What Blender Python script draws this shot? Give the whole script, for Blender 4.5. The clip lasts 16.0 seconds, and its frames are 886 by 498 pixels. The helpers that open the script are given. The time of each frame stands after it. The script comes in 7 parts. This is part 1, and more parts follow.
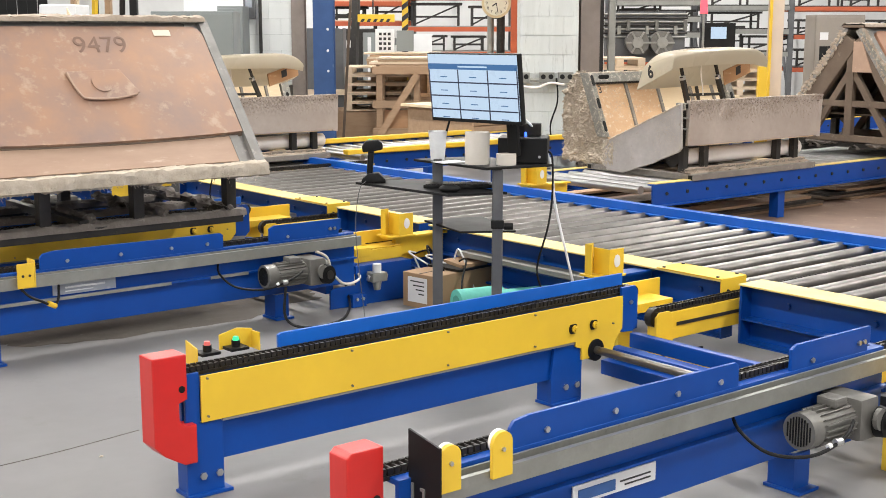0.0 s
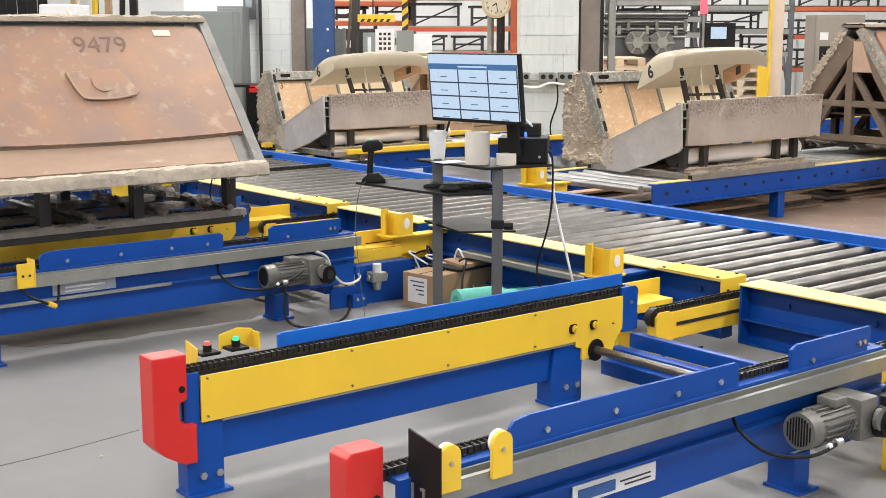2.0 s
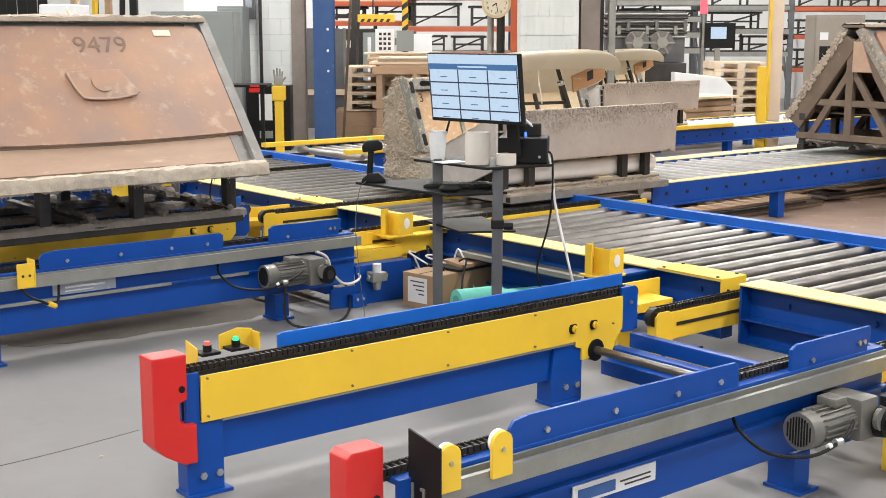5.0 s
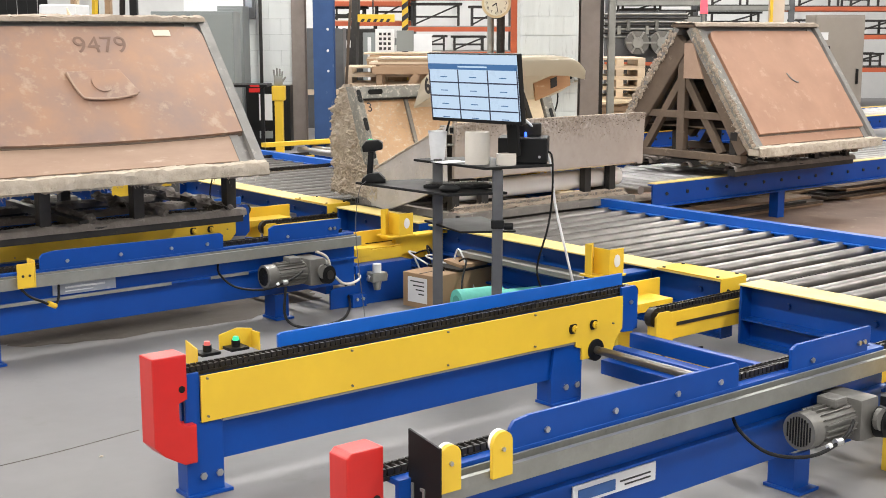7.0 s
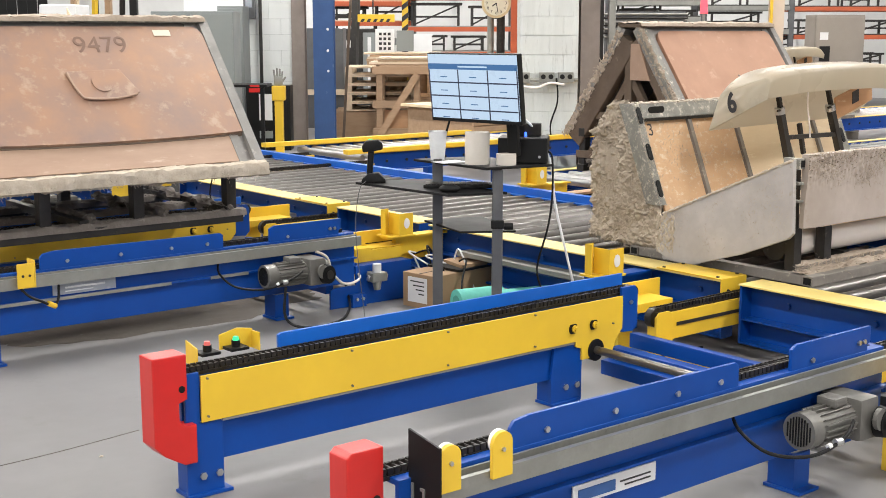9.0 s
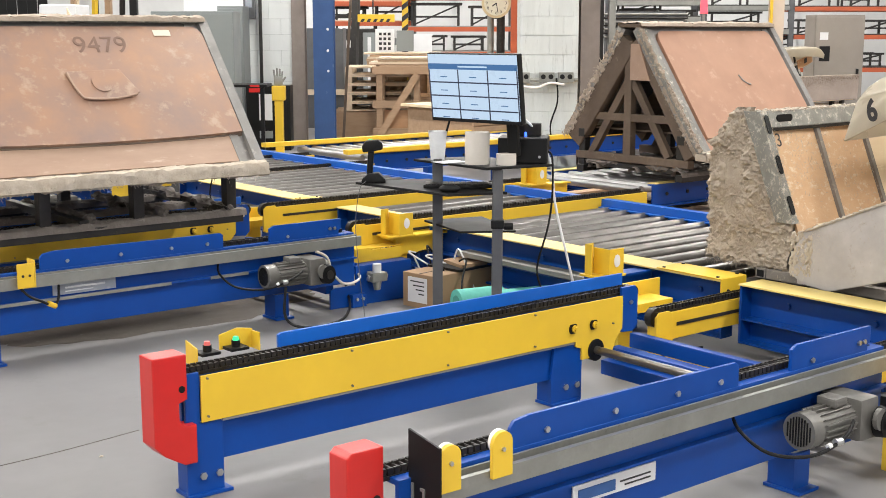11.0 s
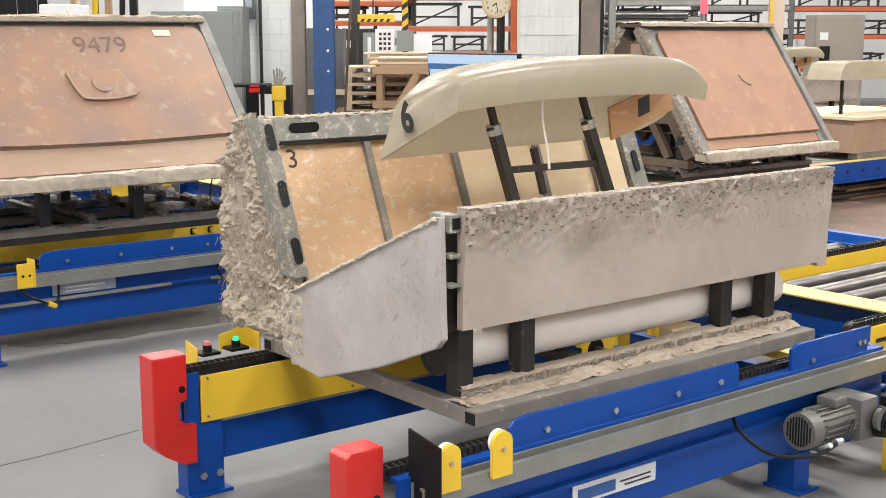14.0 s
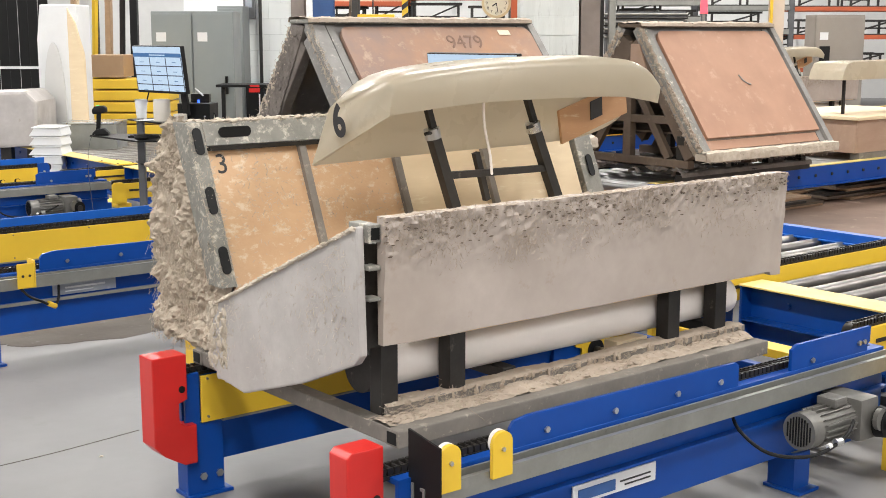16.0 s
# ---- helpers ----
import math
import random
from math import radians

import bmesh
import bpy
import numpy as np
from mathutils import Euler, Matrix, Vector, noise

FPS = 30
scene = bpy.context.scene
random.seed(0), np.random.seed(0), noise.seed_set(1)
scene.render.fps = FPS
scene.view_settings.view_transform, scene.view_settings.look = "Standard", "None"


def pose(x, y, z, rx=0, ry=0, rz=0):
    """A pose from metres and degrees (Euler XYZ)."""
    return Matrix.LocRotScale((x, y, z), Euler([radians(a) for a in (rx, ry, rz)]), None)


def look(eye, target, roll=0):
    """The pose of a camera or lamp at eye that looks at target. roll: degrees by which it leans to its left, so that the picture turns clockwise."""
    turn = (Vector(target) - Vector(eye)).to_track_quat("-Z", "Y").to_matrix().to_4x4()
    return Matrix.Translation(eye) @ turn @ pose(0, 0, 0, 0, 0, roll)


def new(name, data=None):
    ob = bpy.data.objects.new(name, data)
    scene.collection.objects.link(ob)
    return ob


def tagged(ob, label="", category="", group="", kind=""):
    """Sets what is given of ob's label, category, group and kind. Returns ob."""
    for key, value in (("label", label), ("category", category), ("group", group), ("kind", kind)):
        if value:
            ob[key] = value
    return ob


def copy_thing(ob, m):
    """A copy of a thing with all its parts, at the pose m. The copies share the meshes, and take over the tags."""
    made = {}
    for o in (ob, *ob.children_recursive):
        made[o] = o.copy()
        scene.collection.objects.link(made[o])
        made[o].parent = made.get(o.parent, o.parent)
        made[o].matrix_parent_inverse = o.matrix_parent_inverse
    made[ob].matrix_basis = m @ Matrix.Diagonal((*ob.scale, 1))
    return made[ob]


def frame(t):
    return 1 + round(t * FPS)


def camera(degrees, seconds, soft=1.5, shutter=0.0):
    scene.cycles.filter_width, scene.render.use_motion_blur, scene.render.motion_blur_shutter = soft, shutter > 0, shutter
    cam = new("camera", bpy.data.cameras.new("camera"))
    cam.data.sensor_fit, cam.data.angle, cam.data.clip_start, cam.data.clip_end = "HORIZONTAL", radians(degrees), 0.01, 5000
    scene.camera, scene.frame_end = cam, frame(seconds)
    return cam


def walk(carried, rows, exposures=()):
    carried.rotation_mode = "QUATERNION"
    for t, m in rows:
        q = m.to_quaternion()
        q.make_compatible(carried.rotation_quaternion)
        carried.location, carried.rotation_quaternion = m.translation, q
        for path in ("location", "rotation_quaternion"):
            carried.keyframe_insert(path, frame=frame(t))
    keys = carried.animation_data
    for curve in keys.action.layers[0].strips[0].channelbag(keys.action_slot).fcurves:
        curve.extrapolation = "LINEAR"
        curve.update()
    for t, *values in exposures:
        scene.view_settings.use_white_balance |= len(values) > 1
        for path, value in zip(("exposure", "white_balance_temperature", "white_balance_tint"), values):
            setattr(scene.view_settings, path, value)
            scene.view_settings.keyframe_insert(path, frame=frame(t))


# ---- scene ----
cam = camera(38.876, 16.0, soft=0.9)
EYE = (0.472, 0.493, 1.4553)
HEAD, DIP = radians(51.018), radians(9.885)
AIM = (EYE[0] + math.cos(HEAD) * math.cos(DIP), EYE[1] + math.sin(HEAD) * math.cos(DIP), EYE[2] - math.sin(DIP))
walk(cam, [(0.0, look(EYE, AIM)), (16.0, look(EYE, AIM))])

# ---- light ----
world = bpy.data.worlds.new("hall_air")
world.use_nodes = True
world.node_tree.nodes["Background"].inputs[0].default_value = (0.86, 0.92, 1.0, 1)
world.node_tree.nodes["Background"].inputs[1].default_value = 0.03
scene.world = world
scene.view_settings.exposure = 0.0
CEILING = 6.5
LAMP_SPOTS = [(x, y) for x in (-8.0, 0.0, 7.0, 14.0) for y in (-8.0, 0.5, 8.0, 15.0, 21.0)] + [(20.0, y) for y in (8.0, 15.0, 21.0)]
LAMP_POWER = 395.0


def hall_lamp(x, y):
    data = bpy.data.lights.new("hall_lamp", "AREA")
    data.shape, data.size, data.size_y, data.energy, data.color = "RECTANGLE", 3.6, 0.5, LAMP_POWER, (1.0, 0.975, 0.94)
    lamp = new("hall_lamp", data)
    lamp.matrix_world = pose(x, y, CEILING - 0.5, 0, 0, 90)
    return lamp


for spot in LAMP_SPOTS:
    hall_lamp(*spot)


# ---- materials ----
def material(name, tone, second=None, scale=4.0, rough=0.5, metal=0.0, bump=0.1, fine=60.0, mix=0.5, worn=None, worn_at=0.62, stretch=(1, 1, 1), rough_vary=0.12, piece=0.0, glow=None, coat=0.0):
    """Two tones mixed by broad and fine noise, stains or wear in a third tone, and a fine relief."""
    m = bpy.data.materials.new(name)
    m.use_nodes = True
    t = m.node_tree
    b = t.nodes["Principled BSDF"]
    link = t.links.new
    place = t.nodes.new("ShaderNodeTexCoord")
    fit = t.nodes.new("ShaderNodeMapping")
    fit.inputs["Scale"].default_value = stretch
    link(place.outputs["Object"], fit.inputs["Vector"])
    def cloud(size, detail, rough_n=0.6):
        n = t.nodes.new("ShaderNodeTexNoise")
        n.inputs["Scale"].default_value, n.inputs["Detail"].default_value, n.inputs["Roughness"].default_value = size, detail, rough_n
        link(fit.outputs["Vector"], n.inputs["Vector"])
        return n
    def blend(fac, a, c):
        n = t.nodes.new("ShaderNodeMix")
        n.data_type = "RGBA"
        if isinstance(fac, float):
            n.inputs[0].default_value = fac
        else:
            link(fac, n.inputs[0])
        for i, v in ((6, a), (7, c)):
            if isinstance(v, tuple):
                n.inputs[i].default_value = (*v, 1)
            else:
                link(v, n.inputs[i])
        return n.outputs[2]
    def ramp(src, low, high):
        n = t.nodes.new("ShaderNodeMapRange")
        n.inputs["From Min"].default_value, n.inputs["From Max"].default_value = low, high
        link(src, n.inputs["Value"])
        return n.outputs[0]
    second = second or tuple(c * 0.78 for c in tone)
    broad, grain = cloud(scale, 5), cloud(fine, 4)
    col = blend(ramp(broad.outputs["Fac"], 0.3, 0.7), tone, second)
    col = blend(ramp(grain.outputs["Fac"], 0.25, 0.85), col, blend(mix, col, second))
    if worn:
        spots = cloud(scale * 3.1, 8, 0.7)
        col = blend(ramp(spots.outputs["Fac"], worn_at, worn_at + 0.12), col, worn)
    if piece:
        info = t.nodes.new("ShaderNodeObjectInfo")
        hsv = t.nodes.new("ShaderNodeHueSaturation")
        r = t.nodes.new("ShaderNodeMapRange")
        r.inputs["To Min"].default_value, r.inputs["To Max"].default_value = 1 - piece, 1 + piece
        link(info.outputs["Random"], r.inputs["Value"])
        link(r.outputs[0], hsv.inputs["Value"])
        link(col, hsv.inputs["Color"])
        col = hsv.outputs[0]
    link(col, b.inputs["Base Color"])
    r = t.nodes.new("ShaderNodeMapRange")
    r.inputs["To Min"].default_value, r.inputs["To Max"].default_value = max(rough - rough_vary, 0.02), min(rough + rough_vary, 1)
    link(broad.outputs["Fac"], r.inputs["Value"])
    link(r.outputs[0], b.inputs["Roughness"])
    b.inputs["Metallic"].default_value = metal
    b.inputs["Coat Weight"].default_value = coat
    if bump:
        n = t.nodes.new("ShaderNodeBump")
        n.inputs["Strength"].default_value, n.inputs["Distance"].default_value = bump, 0.004
        link(grain.outputs["Fac"], n.inputs["Height"])
        link(n.outputs[0], b.inputs["Normal"])
    if glow:
        b.inputs["Emission Color"].default_value, b.inputs["Emission Strength"].default_value = (*glow[0], 1), glow[1]
    return m


BLUE = material("blue_paint", (0.002, 0.060, 0.32), (0.002, 0.045, 0.25), 3, 0.36, bump=0.03, fine=25, worn=(0.012, 0.078, 0.31), worn_at=0.66)
BLUE.node_tree.nodes["Principled BSDF"].inputs["Specular IOR Level"].default_value = 0.32
BLUE_LIGHT = material("bright_blue_paint", (0.006, 0.12, 0.52), (0.005, 0.095, 0.43), 3, 0.36, bump=0.03, fine=25)
YELLOW = material("yellow_paint", (0.76, 0.50, 0.035), (0.68, 0.44, 0.03), 3, 0.40, bump=0.03, fine=25, worn=(0.60, 0.36, 0.03), worn_at=0.70)
PALE_YELLOW = material("rubbed_yellow_paint", (0.70, 0.56, 0.20), (0.64, 0.50, 0.16), 5, 0.42, bump=0.03, fine=30, worn=(0.46, 0.38, 0.21), worn_at=0.60)
RED = material("red_paint", (0.56, 0.020, 0.016), (0.48, 0.016, 0.013), 4, 0.36, bump=0.02, fine=25)
BLACK = material("black_plastic", (0.005, 0.005, 0.0055), (0.009, 0.009, 0.009), 6, 0.5, bump=0.03)
BLACK.node_tree.nodes["Principled BSDF"].inputs["Specular IOR Level"].default_value = 0.22
PLATE_GREY = material("worn_plate_grey", (0.36, 0.38, 0.42), (0.28, 0.31, 0.36), 9, 0.5, bump=0.04, worn=(0.45, 0.46, 0.48), worn_at=0.55)
DUST_SHADE = material("brown_dust_and_shade", (0.12, 0.105, 0.09), (0.085, 0.07, 0.058), 3, 0.85, bump=0.3, fine=30, worn=(0.17, 0.16, 0.15), worn_at=0.6)
LOWER_BOARD = material("rubbed_brown_board", (0.42, 0.29, 0.21), (0.33, 0.215, 0.155), 2.2, 0.5, bump=0.08, fine=20, stretch=(1, 4, 4), worn=(0.49, 0.37, 0.28), worn_at=0.6)
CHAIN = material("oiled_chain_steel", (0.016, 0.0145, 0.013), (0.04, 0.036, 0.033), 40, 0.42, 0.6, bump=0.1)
STEEL = material("roller_steel", (0.235, 0.222, 0.208), (0.15, 0.14, 0.13), 5, 0.33, 0.8, bump=0.05, fine=30, worn=(0.10, 0.09, 0.08), worn_at=0.60, piece=0.2)
BRIGHT = material("bright_zinc", (0.62, 0.63, 0.64), (0.5, 0.5, 0.5), 8, 0.28, 0.9, bump=0.02)
STRUT = material("galvanised_strut", (0.33, 0.33, 0.305), (0.24, 0.24, 0.22), 6, 0.45, 0.55, bump=0.05, fine=80, worn=(0.20, 0.18, 0.15), worn_at=0.62)
DARK_STEEL = material("dark_mill_steel", (0.052, 0.048, 0.045), (0.03, 0.028, 0.026), 6, 0.5, 0.5, bump=0.08, worn=(0.16, 0.14, 0.12), worn_at=0.62)
GREY_POST = material("grey_post_paint", (0.13, 0.135, 0.14), (0.10, 0.10, 0.105), 8, 0.42, 0.3, bump=0.02)
MOTOR = material("grey_motor_enamel", (0.185, 0.18, 0.165), (0.12, 0.115, 0.105), 10, 0.42, 0.25, bump=0.05)
CONCRETE = material("floor_concrete", (0.225, 0.22, 0.222), (0.178, 0.172, 0.174), 0.8, 0.55, bump=0.08, fine=14, mix=0.5, worn=(0.165, 0.158, 0.156), worn_at=0.61)
BLOCK = material("painted_block", (0.60, 0.625, 0.61), (0.45, 0.47, 0.46), 1.6, 0.6, bump=0.2, fine=40, worn=(0.31, 0.315, 0.305), worn_at=0.575, stretch=(3.0, 3.0, 0.45), piece=0.03)
# white block paint, brightened in its colour to stand in for a nearer lamp
BLOCK_WHITE_LIT = material("lit_white_block", (0.82, 0.84, 0.82), (0.73, 0.75, 0.735), 1.6, 0.6, bump=0.15, fine=40, worn=(0.55, 0.55, 0.53), worn_at=0.64, stretch=(3.0, 3.0, 0.45), piece=0.02)
MORTAR = material("mortar_joint", (0.62, 0.64, 0.63), None, 6, 0.85, bump=0.2)
PLY = material("plywood_face", (0.52, 0.30, 0.155), (0.42, 0.235, 0.12), 3.5, 0.5, bump=0.06, fine=18, stretch=(1, 1, 5), worn=(0.60, 0.45, 0.30), worn_at=0.60)
PLY_PALE = material("pale_plywood", (0.74, 0.61, 0.41), (0.66, 0.52, 0.34), 3, 0.55, bump=0.06, fine=18, stretch=(1, 1, 5), worn=(0.78, 0.68, 0.50), worn_at=0.58)
MOULD = material("copper_brown_panel", (0.405, 0.225, 0.13), (0.25, 0.175, 0.148), 3.2, 0.42, bump=0.05, fine=9, mix=0.35, worn=(0.41, 0.295, 0.215), worn_at=0.55)
MOULD.node_tree.nodes["Principled BSDF"].inputs["Specular IOR Level"].default_value = 0.35
MOULD_ORANGE = material("orange_brown_panel", (0.43, 0.235, 0.148), (0.345, 0.185, 0.118), 3.2, 0.48, bump=0.05, fine=14, worn=(0.46, 0.29, 0.20), worn_at=0.57)
RIM = material("grey_composite_rim", (0.27, 0.26, 0.245), (0.19, 0.18, 0.17), 7, 0.6, bump=0.25, fine=40, worn=(0.40, 0.37, 0.33), worn_at=0.58)
FLUFF = material("matted_fibre", (0.42, 0.35, 0.28), (0.32, 0.26, 0.205), 9, 0.9, bump=0.6, fine=70, worn=(0.50, 0.43, 0.35), worn_at=0.58)
FLUFF_GREY = material("grey_matted_fibre", (0.52, 0.455, 0.37), (0.35, 0.29, 0.225), 8, 0.92, bump=0.8, fine=85, worn=(0.17, 0.12, 0.08), worn_at=0.63)
FLUFF_DARK = material("dark_dusty_fibre", (0.20, 0.175, 0.155), (0.115, 0.098, 0.086), 8, 0.92, bump=0.7, fine=70, worn=(0.28, 0.25, 0.22), worn_at=0.6)
FROSTED = material("fibre_frosted_channel", (0.27, 0.262, 0.235), (0.165, 0.16, 0.14), 9, 0.6, bump=0.5, fine=70, worn=(0.52, 0.475, 0.40), worn_at=0.535)
DUSTY_STEEL = material("dusty_steel", (0.25, 0.226, 0.198), (0.16, 0.144, 0.127), 7, 0.65, 0.1, bump=0.2, fine=60, worn=(0.39, 0.35, 0.29), worn_at=0.58)
FLUFF_PALE = material("pale_loose_fibre", (0.56, 0.50, 0.415), (0.38, 0.32, 0.25), 14, 0.9, bump=0.5, fine=80)
PLY_OSB = material("fibre_flecked_plywood", (0.56, 0.37, 0.215), (0.49, 0.31, 0.175), 8, 0.5, bump=0.3, fine=60, stretch=(1, 1, 1.5), worn=(0.60, 0.49, 0.35), worn_at=0.54)
RESIN = material("cast_resin_panel", (0.46, 0.40, 0.355), (0.34, 0.285, 0.245), 2.6, 0.40, bump=0.12, fine=22, worn=(0.33, 0.26, 0.20), worn_at=0.60)
RESIN_GREY = material("grey_resin_panel", (0.50, 0.475, 0.455), (0.35, 0.325, 0.31), 4.5, 0.40, bump=0.4, fine=24, worn=(0.30, 0.255, 0.205), worn_at=0.61)
GELCOAT = material("cream_gelcoat", (0.47, 0.42, 0.325), (0.40, 0.355, 0.27), 3, 0.28, bump=0.03, fine=14, worn=(0.45, 0.37, 0.26), worn_at=0.66, coat=0.15)


def let_light_through(m, share_of, tint):
    """A thin shell that passes part of the light that falls on its other side."""
    t = m.node_tree
    glow = t.nodes.new("ShaderNodeBsdfTranslucent")
    glow.inputs["Color"].default_value = (*tint, 1)
    both = t.nodes.new("ShaderNodeMixShader")
    both.inputs[0].default_value = share_of
    t.links.new(t.nodes["Principled BSDF"].outputs[0], both.inputs[1])
    t.links.new(glow.outputs[0], both.inputs[2])
    t.links.new(both.outputs[0], t.nodes["Material Output"].inputs["Surface"])


let_light_through(GELCOAT, 0.36, (0.86, 0.79, 0.68))
TIMBER = material("rough_timber", (0.43, 0.29, 0.18), (0.33, 0.21, 0.125), 3, 0.65, bump=0.15, fine=30, stretch=(1, 6, 6), piece=0.15)
TIMBER_PALE = material("pale_timber", (0.70, 0.57, 0.43), (0.60, 0.47, 0.33), 3, 0.65, bump=0.12, fine=30, stretch=(1, 6, 6), piece=0.12)
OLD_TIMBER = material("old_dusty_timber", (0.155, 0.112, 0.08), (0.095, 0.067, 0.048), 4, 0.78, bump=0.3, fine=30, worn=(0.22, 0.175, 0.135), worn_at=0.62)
FEED_STEEL = material("plated_roller_steel", (0.42, 0.42, 0.42), (0.30, 0.295, 0.29), 5, 0.33, 0.85, bump=0.04, fine=30, piece=0.15)
CARD = material("brown_cardboard", (0.34, 0.22, 0.125), (0.29, 0.185, 0.105), 4, 0.75, bump=0.06, fine=40)
WHITE = material("white_paint", (0.75, 0.76, 0.77), (0.66, 0.67, 0.68), 3, 0.5, bump=0.05)
WHITE_TUBE = material("white_tube", (0.86, 0.82, 0.79), (0.79, 0.74, 0.71), 4, 0.35, bump=0.03)
TEAL = material("teal_foam", (0.13, 0.50, 0.42), (0.10, 0.42, 0.35), 8, 0.7, bump=0.2)
CABINET = material("grey_cabinet", (0.24, 0.26, 0.26), (0.21, 0.23, 0.23), 2, 0.45, bump=0.02)
ORANGE = material("orange_rack_paint", (0.50, 0.105, 0.035), (0.40, 0.08, 0.03), 4, 0.5, bump=0.05)
PAPER = material("paper_label", (0.72, 0.72, 0.72), (0.65, 0.65, 0.66), 10, 0.6, bump=0.02)
INK = material("dark_ink", (0.03, 0.028, 0.03), None, 20, 0.6, bump=0)
MARKER = material("brown_marker", (0.20, 0.115, 0.08), None, 20, 0.6, bump=0)
PRINT_BLUE = material("printed_blue", (0.03, 0.10, 0.30), None, 20, 0.5, bump=0)
SCREEN = material("lit_screen", (0.02, 0.02, 0.02), None, 20, 0.3, bump=0, glow=((0.62, 0.80, 1.0), 0.85))
SCREEN_BAR = material("lit_screen_bar", (0.02, 0.02, 0.02), None, 20, 0.3, bump=0, glow=((0.05, 0.20, 0.48), 0.7))
SCREEN_LINE = material("screen_line", (0.02, 0.02, 0.03), None, 20, 0.3, bump=0, glow=((0.03, 0.05, 0.12), 0.4))
GREEN_GLOW = material("green_glow", (0.02, 0.3, 0.12), None, 20, 0.3, bump=0, glow=((0.05, 1.0, 0.45), 0.8))
RED_GLOW = material("red_glow", (0.4, 0.05, 0.05), None, 20, 0.3, bump=0, glow=((1.0, 0.25, 0.2), 0.4))
CEIL_MAT = material("ceiling_sheet", (0.20, 0.20, 0.20), None, 0.5, 0.7, bump=0.05)
WALL_MAT = material("hall_wall_paint", (0.66, 0.66, 0.65), (0.56, 0.56, 0.555), 0.5, 0.7, bump=0.1, fine=8)
DIFFUSER = material("lamp_diffuser", (0.8, 0.8, 0.8), None, 5, 0.5, bump=0, glow=((1.0, 0.97, 0.93), 6.0))
GREASE_FLOOR = material("dusty_floor_boards", (0.25, 0.165, 0.12), (0.16, 0.105, 0.078), 1.6, 0.75, bump=0.15, fine=12, worn=(0.33, 0.25, 0.19), worn_at=0.6)


# ---- mesh helpers ----
def bm_new():
    return bmesh.new()


BOX_FACES = ((0, 1, 3, 2), (4, 6, 7, 5), (0, 4, 5, 1), (2, 3, 7, 6), (0, 2, 6, 4), (1, 5, 7, 3))


def cuboid(bm, m, bevel=0.0):
    """A unit cube under the matrix m."""
    vs = [bm.verts.new(m @ Vector((x, y, z))) for x in (-0.5, 0.5) for y in (-0.5, 0.5) for z in (-0.5, 0.5)]
    faces = [bm.faces.new([vs[i] for i in f]) for f in BOX_FACES]
    if bevel:
        edges = list({e for f in faces for e in f.edges})
        bmesh.ops.bevel(bm, geom=edges, offset=bevel, segments=2, profile=0.6, affect="EDGES")
    return bm


def box(bm, x0, x1, y0, y1, z0, z1, bevel=0.0):
    return cuboid(bm, Matrix.Translation(((x0 + x1) / 2, (y0 + y1) / 2, (z0 + z1) / 2)) @ Matrix.Diagonal((x1 - x0, y1 - y0, z1 - z0, 1)), bevel)


def bar(bm, a, b, w, h, roll=0.0, bevel=0.0):
    """A square bar from a to b."""
    a, b = Vector(a), Vector(b)
    d = b - a
    turn = d.to_track_quat("X", "Z").to_matrix().to_4x4() @ pose(0, 0, 0, roll)
    return cuboid(bm, Matrix.Translation((a + b) / 2) @ turn @ Matrix.Diagonal((d.length, w, h, 1)), bevel)


def rod(bm, a, b, r, seg=14, r2=None):
    a, b = Vector(a), Vector(b)
    d = b - a
    turn = d.to_track_quat("Z", "Y")
    r2 = r if r2 is None else r2
    ring = [turn @ Vector((math.cos(6.283185 * k / seg), math.sin(6.283185 * k / seg), 0)) for k in range(seg)]
    low, high = [bm.verts.new(a + p * r) for p in ring], [bm.verts.new(b + p * r2) for p in ring]
    for k in range(seg):
        j = (k + 1) % seg
        bm.faces.new((low[k], low[j], high[j], high[k]))
    bm.faces.new(low[::-1])
    bm.faces.new(high)
    return bm


def slab(bm, outline, axis, a, b, bevel=0.0):
    """An outline in two axes, drawn out along the third from a to b. axis x: (y, z); y: (x, z); z: (x, y)."""
    def at(p, v):
        return {"x": (v, p[0], p[1]), "y": (p[0], v, p[1]), "z": (p[0], p[1], v)}[axis]
    low = [bm.verts.new(at(p, a)) for p in outline]
    high = [bm.verts.new(at(p, b)) for p in outline]
    faces = [bm.faces.new(low[::-1]), bm.faces.new(high)]
    n = len(outline)
    for i in range(n):
        faces.append(bm.faces.new((low[i], low[(i + 1) % n], high[(i + 1) % n], high[i])))
    bmesh.ops.recalc_face_normals(bm, faces=faces)
    if bevel:
        edges = list({e for f in faces for e in f.edges})
        bmesh.ops.bevel(bm, geom=edges, offset=bevel, segments=2, profile=0.6, affect="EDGES")
    return bm


def plate(bm, corners, thick):
    """A flat plate with these corners, thickened against its normal."""
    c = [Vector(p) for p in corners]
    n = sum((a.cross(b) for a, b in zip([p - c[0] for p in c[1:]], [p - c[0] for p in c[2:]])), Vector()).normalized() * thick
    top = [bm.verts.new(p) for p in c]
    low = [bm.verts.new(p - n) for p in c]
    faces = [bm.faces.new(top), bm.faces.new(low[::-1])]
    for i in range(len(c)):
        j = (i + 1) % len(c)
        faces.append(bm.faces.new((top[i], low[i], low[j], top[j])))
    bmesh.ops.recalc_face_normals(bm, faces=faces)
    return bm


